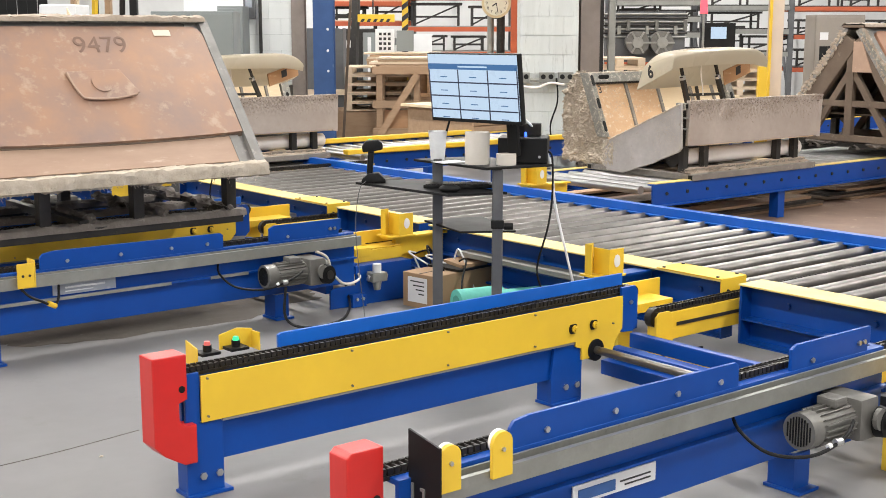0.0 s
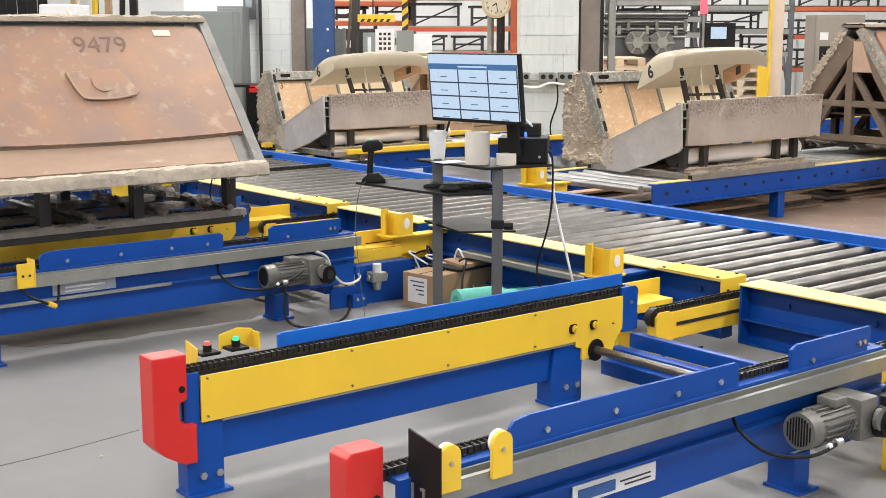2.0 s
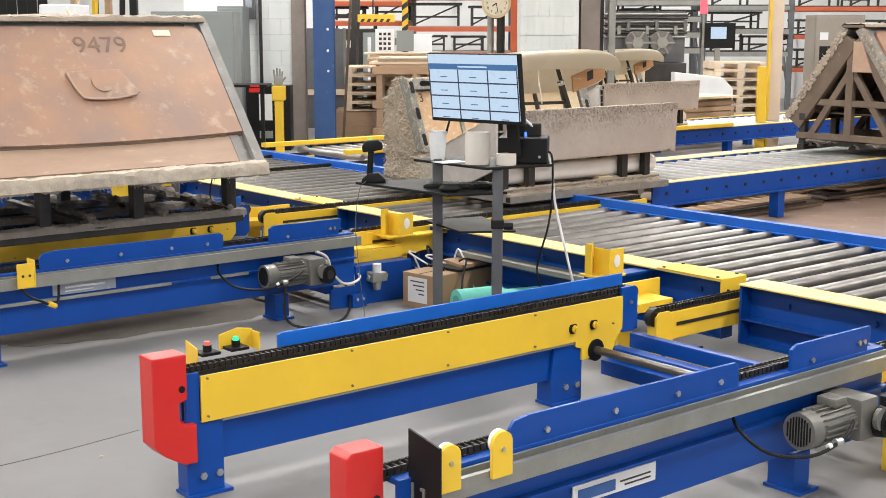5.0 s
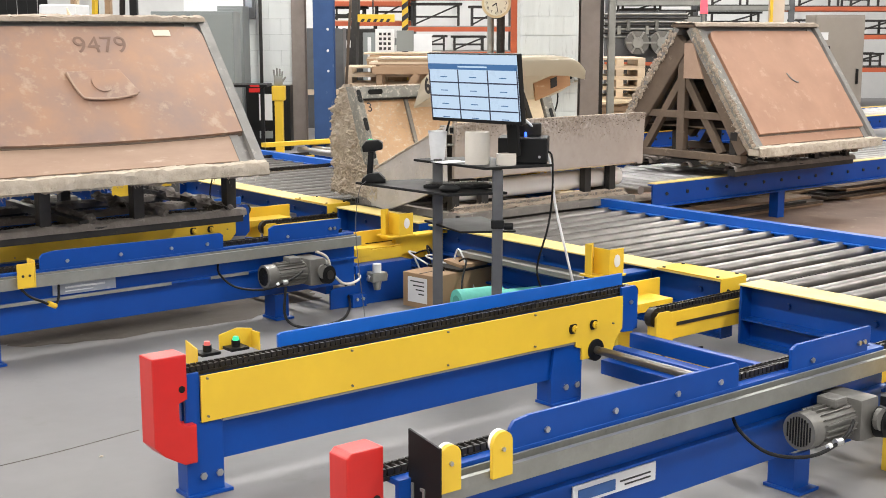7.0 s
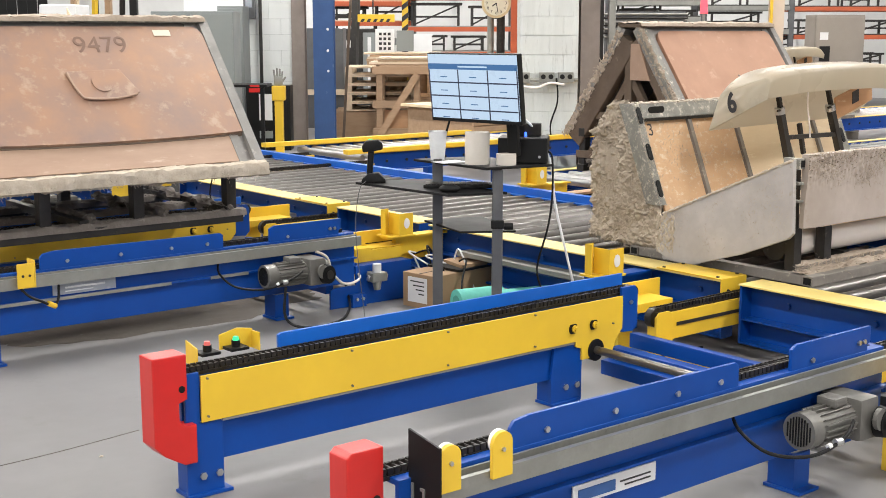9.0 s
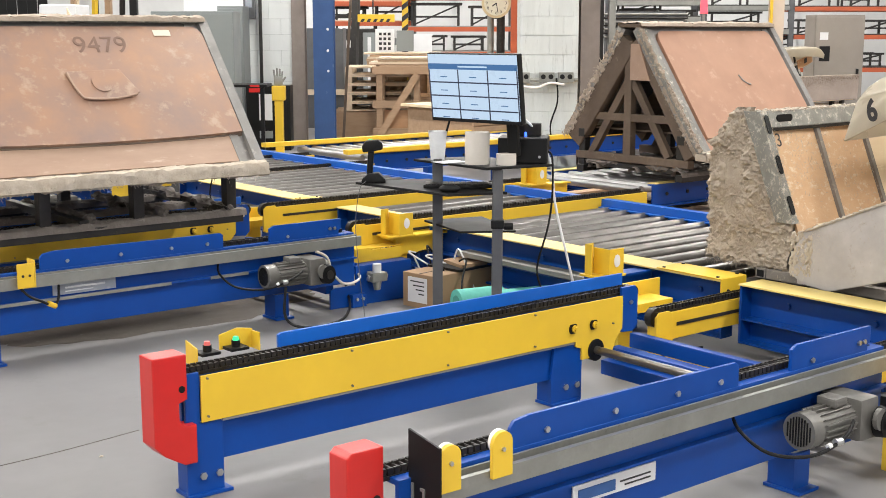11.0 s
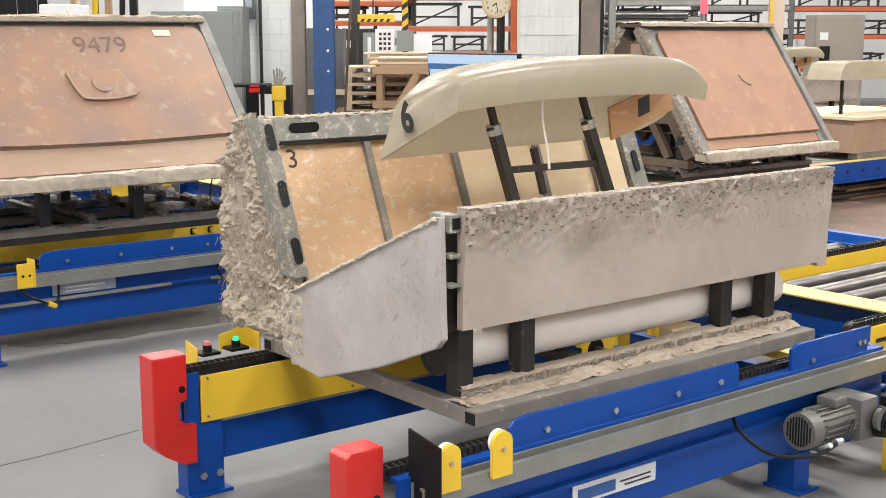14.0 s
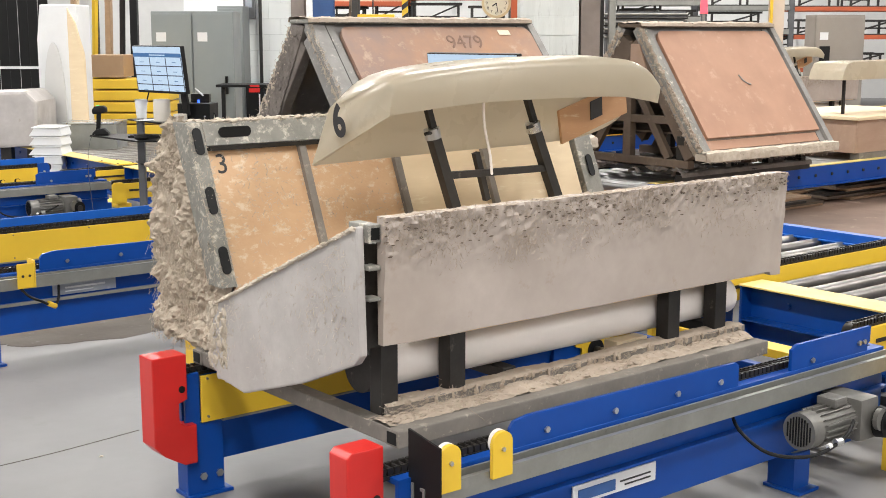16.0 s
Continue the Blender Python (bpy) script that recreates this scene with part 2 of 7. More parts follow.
def ball(subdivisions):
    bm = bmesh.new()
    bmesh.ops.create_icosphere(bm, subdivisions=subdivisions, radius=1.0)
    bm.verts.index_update()
    got = [v.co.copy() for v in bm.verts], [[v.index for v in f.verts] for f in bm.faces]
    bm.free()
    return got


BALLS = {1: ball(1), 2: ball(2)}


def lumps(bm, spots, size, seed, stretch=(1, 1, 1)):
    """Small uneven tufts at the given spots."""
    rnd = random.Random(seed)
    verts, faces = BALLS[2 if size > 0.02 else 1]
    k = Vector(stretch)
    for p in spots:
        p, s = Vector(p), size * rnd.uniform(0.5, 1.4)
        vs = []
        for o in verts:
            q = o * k * s
            vs.append(bm.verts.new(p + q * (1 + 0.5 * noise.noise((p + q) * (1.1 / size)) + 0.3 * rnd.uniform(-1, 1))))
        for f in faces:
            bm.faces.new([vs[i] for i in f])
    return bm


def strands(bm, spots, length, seed, r=0.0012, down=0.4, side=(0, -1, 0)):
    """Loose threads that stick out of matted fibre."""
    rnd = random.Random(seed)
    for p in spots:
        a = Vector(p)
        d = Vector((rnd.uniform(-1, 1), rnd.uniform(-1, 1), rnd.uniform(-1, 1) - down))
        d -= Vector(side) * d.dot(Vector(side))
        d = d.normalized() * 0.95 + Vector(side) * rnd.uniform(0.0, 0.35)
        for k in range(2):
            b = a + d * length * rnd.uniform(0.3, 0.8)
            rod(bm, a, b, r, 3)
            a = b
            d += Vector((rnd.uniform(-1, 1), rnd.uniform(-0.5, 0.5), rnd.uniform(-1, 1))) * 0.8
    return bm


def matted(x0, spots_y, spots_z, inside, seed, rough=0.02, bias=0.55):
    """A shaggy skin on a plane of x, with lumps at three scales; only where inside(y, z)."""
    bm = bmesh.new()
    verts = {}
    (ya, yb, ny), (za, zb, nz) = spots_y, spots_z
    for i in range(ny + 1):
        for j in range(nz + 1):
            y, z = ya + (yb - ya) * i / ny, za + (zb - za) * j / nz
            if inside(y, z):
                n = noise.noise((y * 9, z * 9, seed)) + 0.7 * noise.noise((y * 28, z * 28, seed + 3)) + 0.45 * noise.noise((y * 75, z * 75, seed + 5))
                k = 0.006
                verts[i, j] = bm.verts.new((x0 - rough * (bias + n * 0.75), y + k * noise.noise((y * 60, z * 60, seed + 7)), z + k * noise.noise((y * 60, z * 60, seed + 9))))
    for i, j in list(verts):
        q = [verts.get(p) for p in ((i, j), (i + 1, j), (i + 1, j + 1), (i, j + 1))]
        if all(q):
            bm.faces.new(q)
    return bm


def crust(bm, x0, x1, profile, seed, rough=0.006, step=0.011):
    """A continuous fibre crust along x over a polyline of (y, z), uneven at three scales."""
    pts = []
    for (ya, za), (yb, zb) in zip(profile, profile[1:]):
        d = math.hypot(yb - ya, zb - za)
        k = max(1, round(d / step))
        n = ((za - zb) / d, (yb - ya) / d)
        pts += [(ya + (yb - ya) * i / k, za + (zb - za) * i / k, n) for i in range(k)]
    pts.append((*profile[-1], pts[-1][2]))
    count = max(2, round((x1 - x0) / step))
    rows = []
    for i in range(count + 1):
        x = x0 + (x1 - x0) * i / count
        row = []
        for y, z, n in pts:
            h = noise.noise((x * 7, y * 9, seed + z * 9)) + 0.7 * noise.noise((x * 24, y * 26, seed + 3 + z * 26)) + 0.5 * noise.noise((x * 70, y * 70, seed + 5 + z * 70))
            row.append(bm.verts.new((x, y + n[0] * rough * (0.6 + h), z + n[1] * rough * (0.6 + h))))
        rows.append(row)
    for a, b in zip(rows, rows[1:]):
        for j in range(len(a) - 1):
            bm.faces.new((a[j], b[j], b[j + 1], a[j + 1]))
    return bm


def curve_rod(bm, points, r, seg=8):
    """A bent cable through points, smoothed."""
    pts = [Vector(p) for p in points]
    fine = []
    for i in range(len(pts) - 1):
        p0, p1, p2, p3 = pts[max(i - 1, 0)], pts[i], pts[i + 1], pts[min(i + 2, len(pts) - 1)]
        for k in range(5):
            u = k / 5
            fine.append(0.5 * ((2 * p1) + (p2 - p0) * u + (2 * p0 - 5 * p1 + 4 * p2 - p3) * u * u + (3 * p1 - p0 - 3 * p2 + p3) * u ** 3))
    fine.append(pts[-1])
    rings = []
    for i, p in enumerate(fine):
        d = (fine[min(i + 1, len(fine) - 1)] - fine[max(i - 1, 0)]).normalized()
        q = d.to_track_quat("Z", "Y")
        rings.append([bm.verts.new(p + q @ Vector((r * math.cos(6.2832 * k / seg), r * math.sin(6.2832 * k / seg), 0))) for k in range(seg)])
    for a, b in zip(rings, rings[1:]):
        for k in range(seg):
            bm.faces.new((a[k], a[(k + 1) % seg], b[(k + 1) % seg], b[k]))
    return bm


def finish(name, bm, mat, smooth=False):
    me = bpy.data.meshes.new(name)
    bm.to_mesh(me)
    bm.free()
    for m in mat if isinstance(mat, (list, tuple)) else [mat]:
        me.materials.append(m)
    if smooth:
        me.polygons.foreach_set("use_smooth", [True] * len(me.polygons))
        me.set_sharp_from_angle(angle=radians(35))
    return me


def part(name, bm, mat, parent, label="", smooth=False):
    ob = new(name, finish(name, bm, mat, smooth))
    ob.parent = parent
    if label:
        tagged(ob, label)
    if name.startswith("fibre_"):
        tagged(ob, kind="stuff")
    return ob


def share(name, me, parent, m):
    """One more piece on an existing mesh."""
    ob = new(name, me)
    ob.parent = parent
    ob.matrix_basis = m
    return ob


def thing(name, label, category, group="", kind="", at=None):
    ob = new(name)
    ob.empty_display_size = 0.1
    if at is not None:
        ob.matrix_basis = at
    return tagged(ob, label, category, group, kind)


def single(name, bm, mat, label, category, group="", kind="", smooth=False):
    return tagged(new(name, finish(name, bm, mat, smooth)), label, category, group, kind)


def writing(name, text, size, mat, parent, m, shear=0.0, weight=0.0):
    """Text as a thin mesh in the built-in font, on the plane of m."""
    cu = bpy.data.curves.new(name, "FONT")
    cu.body, cu.size, cu.extrude, cu.shear, cu.offset = text, size, 0.0006, shear, weight
    cu.align_x, cu.align_y = "CENTER", "CENTER"
    tmp = new(name + "_src", cu)
    bpy.context.view_layer.update()
    me = bpy.data.meshes.new_from_object(tmp.evaluated_get(bpy.context.evaluated_depsgraph_get()))
    bpy.data.objects.remove(tmp)
    bpy.data.curves.remove(cu)
    me.materials.clear()
    me.materials.append(mat)
    ob = new(name, me)
    ob.parent = parent
    ob.matrix_basis = m
    return ob


# ---- hall ----
ROLL, LANE, FEED = 0.34, 0.42, 0.37


def hall():
    bm = box(bm_new(), -14, 30, -10, 46, -0.2, 0)
    floor = single("floor", bm, CONCRETE, "worn grey concrete factory floor with faint stains", "floor", kind="structure")
    bm = box(bm_new(), -14.3, 30.3, -10.3, 46.3, CEILING, CEILING + 0.2)
    for k in range(9):
        box(bm, -14, 30, -8 + 6 * k, -7.75 + 6 * k, CEILING - 0.35, CEILING - 0.002)
    single("ceiling", bm, CEIL_MAT, "pale sheet ceiling on steel beams", "ceiling", kind="structure")
    for name, x0, x1, y0, y1 in (("wall_south", -14, 30, -10.3, -10), ("wall_north", -14, 30, 46, 46.3), ("wall_west", -14.3, -14, -10, 46), ("wall_east", 30, 30.3, -10, 46)):
        single(name, box(bm_new(), x0, x1, y0, y1, 0, CEILING), WALL_MAT, "painted block wall of the factory hall", "wall", kind="structure")
    fixture = thing("hall_light", "long suspended lamp with a white diffuser", "ceiling light", "lamps of the hall")
    part("housing", box(bm_new(), -0.3, 0.3, -1.9, 1.9, 0.02, 0.12, 0.02), WHITE, fixture)
    part("diffuser", box(bm_new(), -0.22, 0.22, -1.8, 1.8, 0.006, 0.018), DIFFUSER, fixture)
    for k in (-1.5, 1.5):
        part("hanger", rod(bm_new(), (0, k, 0.12), (0, k, 0.492), 0.008, 8), BRIGHT, fixture)
    for i, (x, y) in enumerate(LAMP_SPOTS):
        m = pose(x, y, CEILING - 0.49)
        if i:
            copy_thing(fixture, m)
        else:
            fixture.matrix_basis = m


hall()


# ---- main roller conveyor ----
LANES = [0.0, 3.13, 6.22]
LIFT_Y = (2.979, 3.915)


def main_conveyor():
    root = thing("roller_conveyor", "blue roller conveyor with steel rollers and a yellow edge rail", "conveyor")
    y0, y1 = 1.2, 14.0
    beams = [off + y for off in LANES for y in LIFT_Y]
    edges = [y0] + [v for b in beams for v in (b - 0.045, b + 0.05)] + [y1]
    for a, b in zip(edges[::2], edges[1::2]):
        web = part("near_channel", box(bm_new(), 4.95, 4.962, a, b, 0.095, 0.352), BLUE, root)
        part("channel_foot", box(bm_new(), 4.885, 4.949, a, b, 0.092, 0.102), BLUE, web)
        part("channel_lip", box(bm_new(), 4.885, 4.949, a, b, 0.198, 0.206), BLUE, web)
        part("channel_end", box(bm_new(), 4.882, 4.9495, b - 0.012, b, 0.1025, 0.352), BLUE, web)
        part("channel_end", box(bm_new(), 4.882, 4.9495, a, a + 0.012, 0.1025, 0.352), BLUE, web)
        n = max(1, int((b - a) / 0.3))
        bolt = finish("bolt", rod(bm_new(), (0, 0, 0), (-0.012, 0, 0), 0.013, 6), BLUE)
        for k in range(n):
            share("bolt", bolt, web, pose(4.95, a + (b - a) * (k + 0.5) / n, 0.285))
        part("edge_strip", box(bm_new(), 4.870, 5.038, a, b, 0.353, 0.361, 0.002), PALE_YELLOW, root, "rubbed yellow edge strip")
    bm = slab(bm_new(), [(6.315, 0.19), (6.315, 0.384), (6.375, 0.384), (6.375, 0.375), (6.328, 0.372), (6.328, 0.19)], "y", y0, y1)
    part("far_channel", bm, BLUE_LIGHT, root, "bright blue far side rail")
    part("far_ledge", box(bm_new(), 6.285, 6.315, y0, y1, 0.33, 0.336), BLUE_LIGHT, root)
    me = finish("roller", rod(bm_new(), (5.035, 0, 0), (6.305, 0, 0), 0.034, 20), STEEL, True)
    y = y0 + 0.141
    while y < y1 - 0.05:
        if min(abs(y - b) for b in beams) > 0.055:
            share("roller", me, root, pose(0, y, ROLL - 0.034))
        y += 0.156
    for y in (1.5, 3.2, 4.6, 5.4, 6.4, 8.0, 9.6, 11.2, 12.8):
        for x in (4.975, 6.24):
            part("leg", box(bm_new(), x, x + 0.06, y, y + 0.09, 0.0, 0.2, 0.004), BLUE, root)
        part("cross_brace", box(bm_new(), 5.036, 6.239, y + 0.02, y + 0.06, 0.12, 0.17), BLUE, root)
    for off in LANES:
        a, b = off + 3.966, off + 4.34
        bridge = part("bridge_plate", box(bm_new(), 4.866, 5.042, a, b, 0.3615, 0.368, 0.002), YELLOW, root, "bolted yellow bridge plate")
        part("bridge_end", box(bm_new(), 4.866, 5.042, a - 0.008, a, 0.285, 0.3675, 0.002), YELLOW, bridge)
        for x in (4.885, 5.02):
            for y in (a + 0.03, b - 0.03):
                part("bolt", rod(bm_new(), (x, y, 0.368), (x, y, 0.373), 0.008, 6), DARK_STEEL, bridge)
        part("bolt", rod(bm_new(), (4.91, a - 0.008, 0.31), (4.91, a - 0.014, 0.31), 0.008, 6), DARK_STEEL, bridge)
    for a, b in ((4.4, 5.72), (7.5, 8.8)):
        duct = part("cable_duct", box(bm_new(), 4.80, 4.895, a, b, 0.235, 0.262, 0.003), STRUT, root, "grey metal cable duct")
        part("duct_bracket", box(bm_new(), 4.80, 4.949, a + 0.3, a + 0.36, 0.225, 0.234), BLUE, duct)
    return root


main_conveyor()


# ---- side lanes with two chain strands ----
def chain_bm(x0, x1, y, z, w=0.05):
    bm = box(bm_new(), x0, x1, y - w / 2, y + w / 2, z - 0.028, z - 0.018)
    x = x0
    while x < x1 - 0.02:
        for s in (-1, 1):
            box(bm, x, x + 0.0165, y + s * w * 0.36 - 0.004, y + s * w * 0.36 + 0.004, z - 0.018, z)
        rod(bm, (x + 0.019, y - w * 0.34, z - 0.008), (x + 0.019, y + w * 0.34, z - 0.008), 0.005, 6)
        x += 0.022
    return bm


def bolts(parent, spots, r=0.009, way=(0, -1, 0), mat=None):
    me = finish("bolt", rod(bm_new(), (0, 0, 0), Vector(way) * 0.008, r, 6), mat or BRIGHT)
    for p in spots:
        share("bolt", me, parent, pose(*p))


def gear_motor(root):
    m = thing("gear_motor", "", "")
    motor = part("motor", rod(bm_new(), (3.74, 2.60, 0.235), (3.96, 2.60, 0.235), 0.052, 28), MOTOR, root, "grey enamelled gear motor", True)
    bm = rod(bm_new(), (3.68, 2.60, 0.235), (3.745, 2.60, 0.235), 0.058, 28)
    part("fan_cowl", bm, MOTOR, motor, "", True)
    bm = bm_new()
    for k in range(-4, 5):
        h = math.sqrt(max(0.0, 0.046 ** 2 - (k * 0.01) ** 2))
        box(bm, 3.676, 3.680, 2.60 + k * 0.01 - 0.002, 2.60 + k * 0.01 + 0.002, 0.235 - h, 0.235 + h)
    part("fan_grille", bm, BLACK, motor)
    for k in range(20):
        fin = pose(3.85, 2.60, 0.235, 18.0 * k) @ Matrix.Translation((0, 0, 0.056)) @ Matrix.Diagonal((0.19, 0.003, 0.014, 1))
        bm = bm_new()
        cuboid(bm, fin)
        part("cooling_fin", bm, MOTOR, motor)
    part("terminal_box", box(bm_new(), 3.84, 3.92, 2.565, 2.635, 0.288, 0.318, 0.008), MOTOR, motor)
    bm = box(bm_new(), 3.96, 4.08, 2.535, 2.69, 0.165, 0.305, 0.018)
    rod(bm, (4.03, 2.70, 0.24), (4.03, 2.76, 0.24), 0.05, 20)
    rod(bm, (4.03, 2.515, 0.24), (4.03, 2.50, 0.24), 0.035, 20)
    rod(bm, (4.10, 2.61, 0.24), (4.13, 2.61, 0.24), 0.04, 20)
    part("gearbox", bm, MOTOR, motor, "", True)
    bm = curve_rod(bm_new(), [(3.9, 2.53, 0.25), (3.78, 2.50, 0.22), (3.62, 2.52, 0.19), (3.47, 2.58, 0.21), (3.42, 2.66, 0.27), (3.46, 2.72, 0.32)], 0.006)
    part("motor_cable", bm, BLACK, motor, "black rubber cable", True)
    rod_bm = rod(bm_new(), (3.74, 2.505, 0.215), (3.77, 2.50, 0.216), 0.012, 10)
    part("cable_gland", rod_bm, BRIGHT, motor)
    part("cable_band", rod(bm_new(), (3.70, 2.508, 0.207), (3.715, 2.506, 0.21), 0.009, 10), PAPER, motor)
    part("shaft_cover", rod(bm_new(), (4.07, 2.53, 0.222), (4.07, 2.496, 0.222), 0.052, 24, 0.046), BLACK, motor, "", True)
    part("shaft_cap", rod(bm_new(), (4.07, 2.495, 0.222), (4.07, 2.485, 0.222), 0.022, 16), DARK_STEEL, motor, "", True)
    motor.matrix_basis = Matrix.Translation((0.504, 0.06, 0.018)) @ Matrix.Diagonal((0.863, 1, 1, 1))
    bpy.data.objects.remove(m)


def side_lane():
    root = thing("chain_lane", "blue and yellow chain conveyor lane with red end covers", "conveyor", "chain lanes beside the roller conveyor")
    # near beam
    near = part("near_beam", slab(bm_new(), [(2.77, 0.13), (2.77, 0.40), (2.86, 0.40), (2.86, 0.385), (2.785, 0.385), (2.785, 0.145), (2.86, 0.145), (2.86, 0.13)], "x", 2.175, 4.33, 0.002), BLUE, root)
    part("beam_lip", box(bm_new(), 2.175, 4.33, 2.745, 2.769, 0.262, 0.27), BLUE, near)
    bm = slab(bm_new(), [(2.715, 0.336), (2.715, 0.386), (2.731, 0.386), (2.731, 0.379), (2.722, 0.379), (2.722, 0.345), (2.758, 0.345), (2.758, 0.390), (2.766, 0.390), (2.766, 0.336)], "x", 2.21, 4.34)
    part("strut_rail", bm, STRUT, root, "galvanised slotted strut rail")
    guide = [(2.55, 0.39), (2.55, 0.455), (2.565, 0.472), (2.62, 0.480), (3.50, 0.475), (3.515, 0.465), (3.515, 0.39)]
    g1 = part("guide_plate", slab(bm_new(), guide, "y", 2.772, 2.784, 0.0015), BLUE, root)
    guide2 = [(3.79, 0.39), (3.79, 0.468), (3.82, 0.482), (4.245, 0.482), (4.245, 0.43), (4.23, 0.42), (4.23, 0.39)]
    g2 = part("guide_plate", slab(bm_new(), guide2, "y", 2.772, 2.784, 0.0015), BLUE, root)
    bolts(g1, [(x, 2.770, 0.43) for x in (2.68, 2.95, 3.22, 3.42)])
    bolts(g2, [(x, 2.770, z) for x, z in ((3.90, 0.42), (4.17, 0.435), (4.2, 0.435))])
    part("wear_strip", box(bm_new(), 2.2, 4.3, 2.80, 2.87, 0.372, 0.392), BRIGHT, root)
    part("chain", chain_bm(2.15, 4.30, 2.83, LANE), CHAIN, root, "oiled steel drive chain")
    # far beam with its yellow guard
    far = part("far_beam", slab(bm_new(), [(3.93, 0.105), (3.93, 0.236), (3.942, 0.236), (3.942, 0.117), (4.0, 0.117), (4.0, 0.105)], "x", 2.21, 4.03, 0.002), BLUE, root)
    part("chain_carrier", box(bm_new(), 2.21, 4.33, 3.943, 3.96, 0.2365, 0.392), BLUE, root)
    leg = [(2.21, 0.0), (2.21, 0.405), (2.262, 0.405), (2.262, 0.24), (2.345, 0.24), (2.345, 0.0)]
    part("leg", slab(bm_new(), leg, "y", 3.915, 3.928, 0.002), BLUE, root)
    leg_far = part("leg", slab(bm_new(), [(3.855, 0.0), (3.855, 0.105), (3.87, 0.237), (4.03, 0.237), (4.03, 0.0)], "y", 3.915, 3.928, 0.002), BLUE, root)
    for x in (2.22, 3.86):
        part("foot_plate", box(bm_new(), x - 0.01, x + 0.15, 3.90, 4.0, 0.001, 0.012, 0.002), BLUE, root)
        part("leg_angle", box(bm_new(), x, x + 0.012, 3.93, 4.0, 0.012, 0.236), BLUE, root)
    bolts(leg_far, [(x, 3.913, 0.068) for x in (3.935, 4.00, 2.265, 2.325)], 0.013)
    bm = slab(bm_new(), [(2.264, 0.244), (2.264, 0.394), (4.262, 0.394), (4.262, 0.262), (4.22, 0.215), (4.20, 0.165), (4.02, 0.165), (4.02, 0.212), (3.985, 0.222), (3.985, 0.244)], "y", 3.906, 3.914, 0.001)
    guard = part("yellow_guard", bm, YELLOW, root, "flat yellow sheet guard")
    bolts(guard, [(x, 3.905, z) for x in (2.285, 2.86, 3.30, 3.75) for z in (0.262, 0.385)] + [(4.2, 3.905, 0.29)], 0.0038, mat=MOTOR)
    bm = slab(bm_new(), [(2.34, 0.236), (2.34, 0.243), (3.98, 0.243), (3.98, 0.236)], "y", 3.905, 3.93)
    part("ledge", bm, STRUT, root)
    for x in (3.965, 4.085):
        ring = [(x + 0.011 * (1 if math.cos(q) > 0 else -1) + 0.011 * math.cos(q), 0.30 + 0.019 * math.sin(q)) for q in [6.283185 * (k + 0.5) / 20 for k in range(20)]]
        part("adjuster_slot", slab(bm_new(), ring, "y", 3.901, 3.9055), BLACK, root)
        part("adjuster", rod(bm_new(), (x + 0.004, 3.9005, 0.30), (x + 0.004, 3.893, 0.30), 0.015, 16), YELLOW, root)
        part("adjuster_nut", rod(bm_new(), (x + 0.004, 3.8925, 0.30), (x + 0.004, 3.886, 0.30), 0.009, 6), YELLOW, root)
    end = part("end_plate", slab(bm_new(), [(4.268, 0.24), (4.268, 0.425), (4.35, 0.425), (4.368, 0.40), (4.368, 0.26), (4.34, 0.235)], "y", 3.918, 3.93, 0.0015), BLUE, root)
    bolts(end, [(4.32, 3.916, 0.36)])
    part("chain", chain_bm(2.18, 4.36, 3.96, LANE), CHAIN, root, "oiled steel drive chain")
    rod_bm = rod(bm_new(), (4.36, 3.935, 0.39), (4.36, 3.985, 0.39), 0.03, 18)
    part("sprocket", rod_bm, CHAIN, root)
    bm = slab(bm_new(), [(2.62, 0.39), (2.62, 0.455), (2.635, 0.462), (4.36, 0.462), (4.36, 0.39)], "y", 4.0, 4.012, 0.0015)
    part("rear_guide", bm, BLUE_LIGHT, root)
    # red chain covers
    bm = slab(bm_new(), [(2.085, 0.20), (2.085, 0.478), (2.205, 0.478), (2.205, 0.335), (2.175, 0.325), (2.175, 0.265), (2.20, 0.25), (2.235, 0.25), (2.235, 0.125), (2.19, 0.125), (2.12, 0.165)], "y", 3.888, 3.975, 0.004)
    red = part("red_cover", bm, RED, root, "folded red sheet chain cover")
    part("cover_hole", rod(bm_new(), (2.185, 3.889, 0.37), (2.185, 3.885, 0.37), 0.011, 14), BLACK, red)
    bm = slab(bm_new(), [(2.035, 0.20), (2.035, 0.475), (2.05, 0.488), (2.145, 0.488), (2.145, 0.27), (2.17, 0.26), (2.17, 0.12), (2.15, 0.12), (2.08, 0.16)], "y", 2.79, 2.865, 0.004)
    red = part("red_cover", bm, RED, root, "folded red sheet chain cover")
    part("cover_hole", rod(bm_new(), (2.122, 2.791, 0.36), (2.122, 2.787, 0.36), 0.011, 14), BLACK, red)
    # end stop and two wheel forks on the strut
    bm = plate(bm_new(), [(2.22, 2.66, 0.35), (2.22, 2.78, 0.35), (2.22, 2.78, 0.52), (2.22, 2.66, 0.50)], 0.006)
    part("stop_plate", bm, BLACK, root, "black steel stop plate")
    for x in (2.283, 2.457):
        tall = [(x - 0.034, 0.368), (x - 0.034, 0.455)] + [(x + 0.034 * math.cos(radians(a)), 0.455 + 0.03 * math.sin(radians(a))) for a in range(165, 0, -15)] + [(x + 0.034, 0.455), (x + 0.034, 0.368)]
        fork = part("wheel_fork", slab(bm_new(), tall, "y", 2.70, 2.712, 0.001), YELLOW, root, "rounded yellow wheel bracket")
        part("wheel", rod(bm_new(), (x, 2.7125, 0.456), (x, 2.724, 0.456), 0.031, 24), WHITE_TUBE, fork, "white plastic wheel", True)
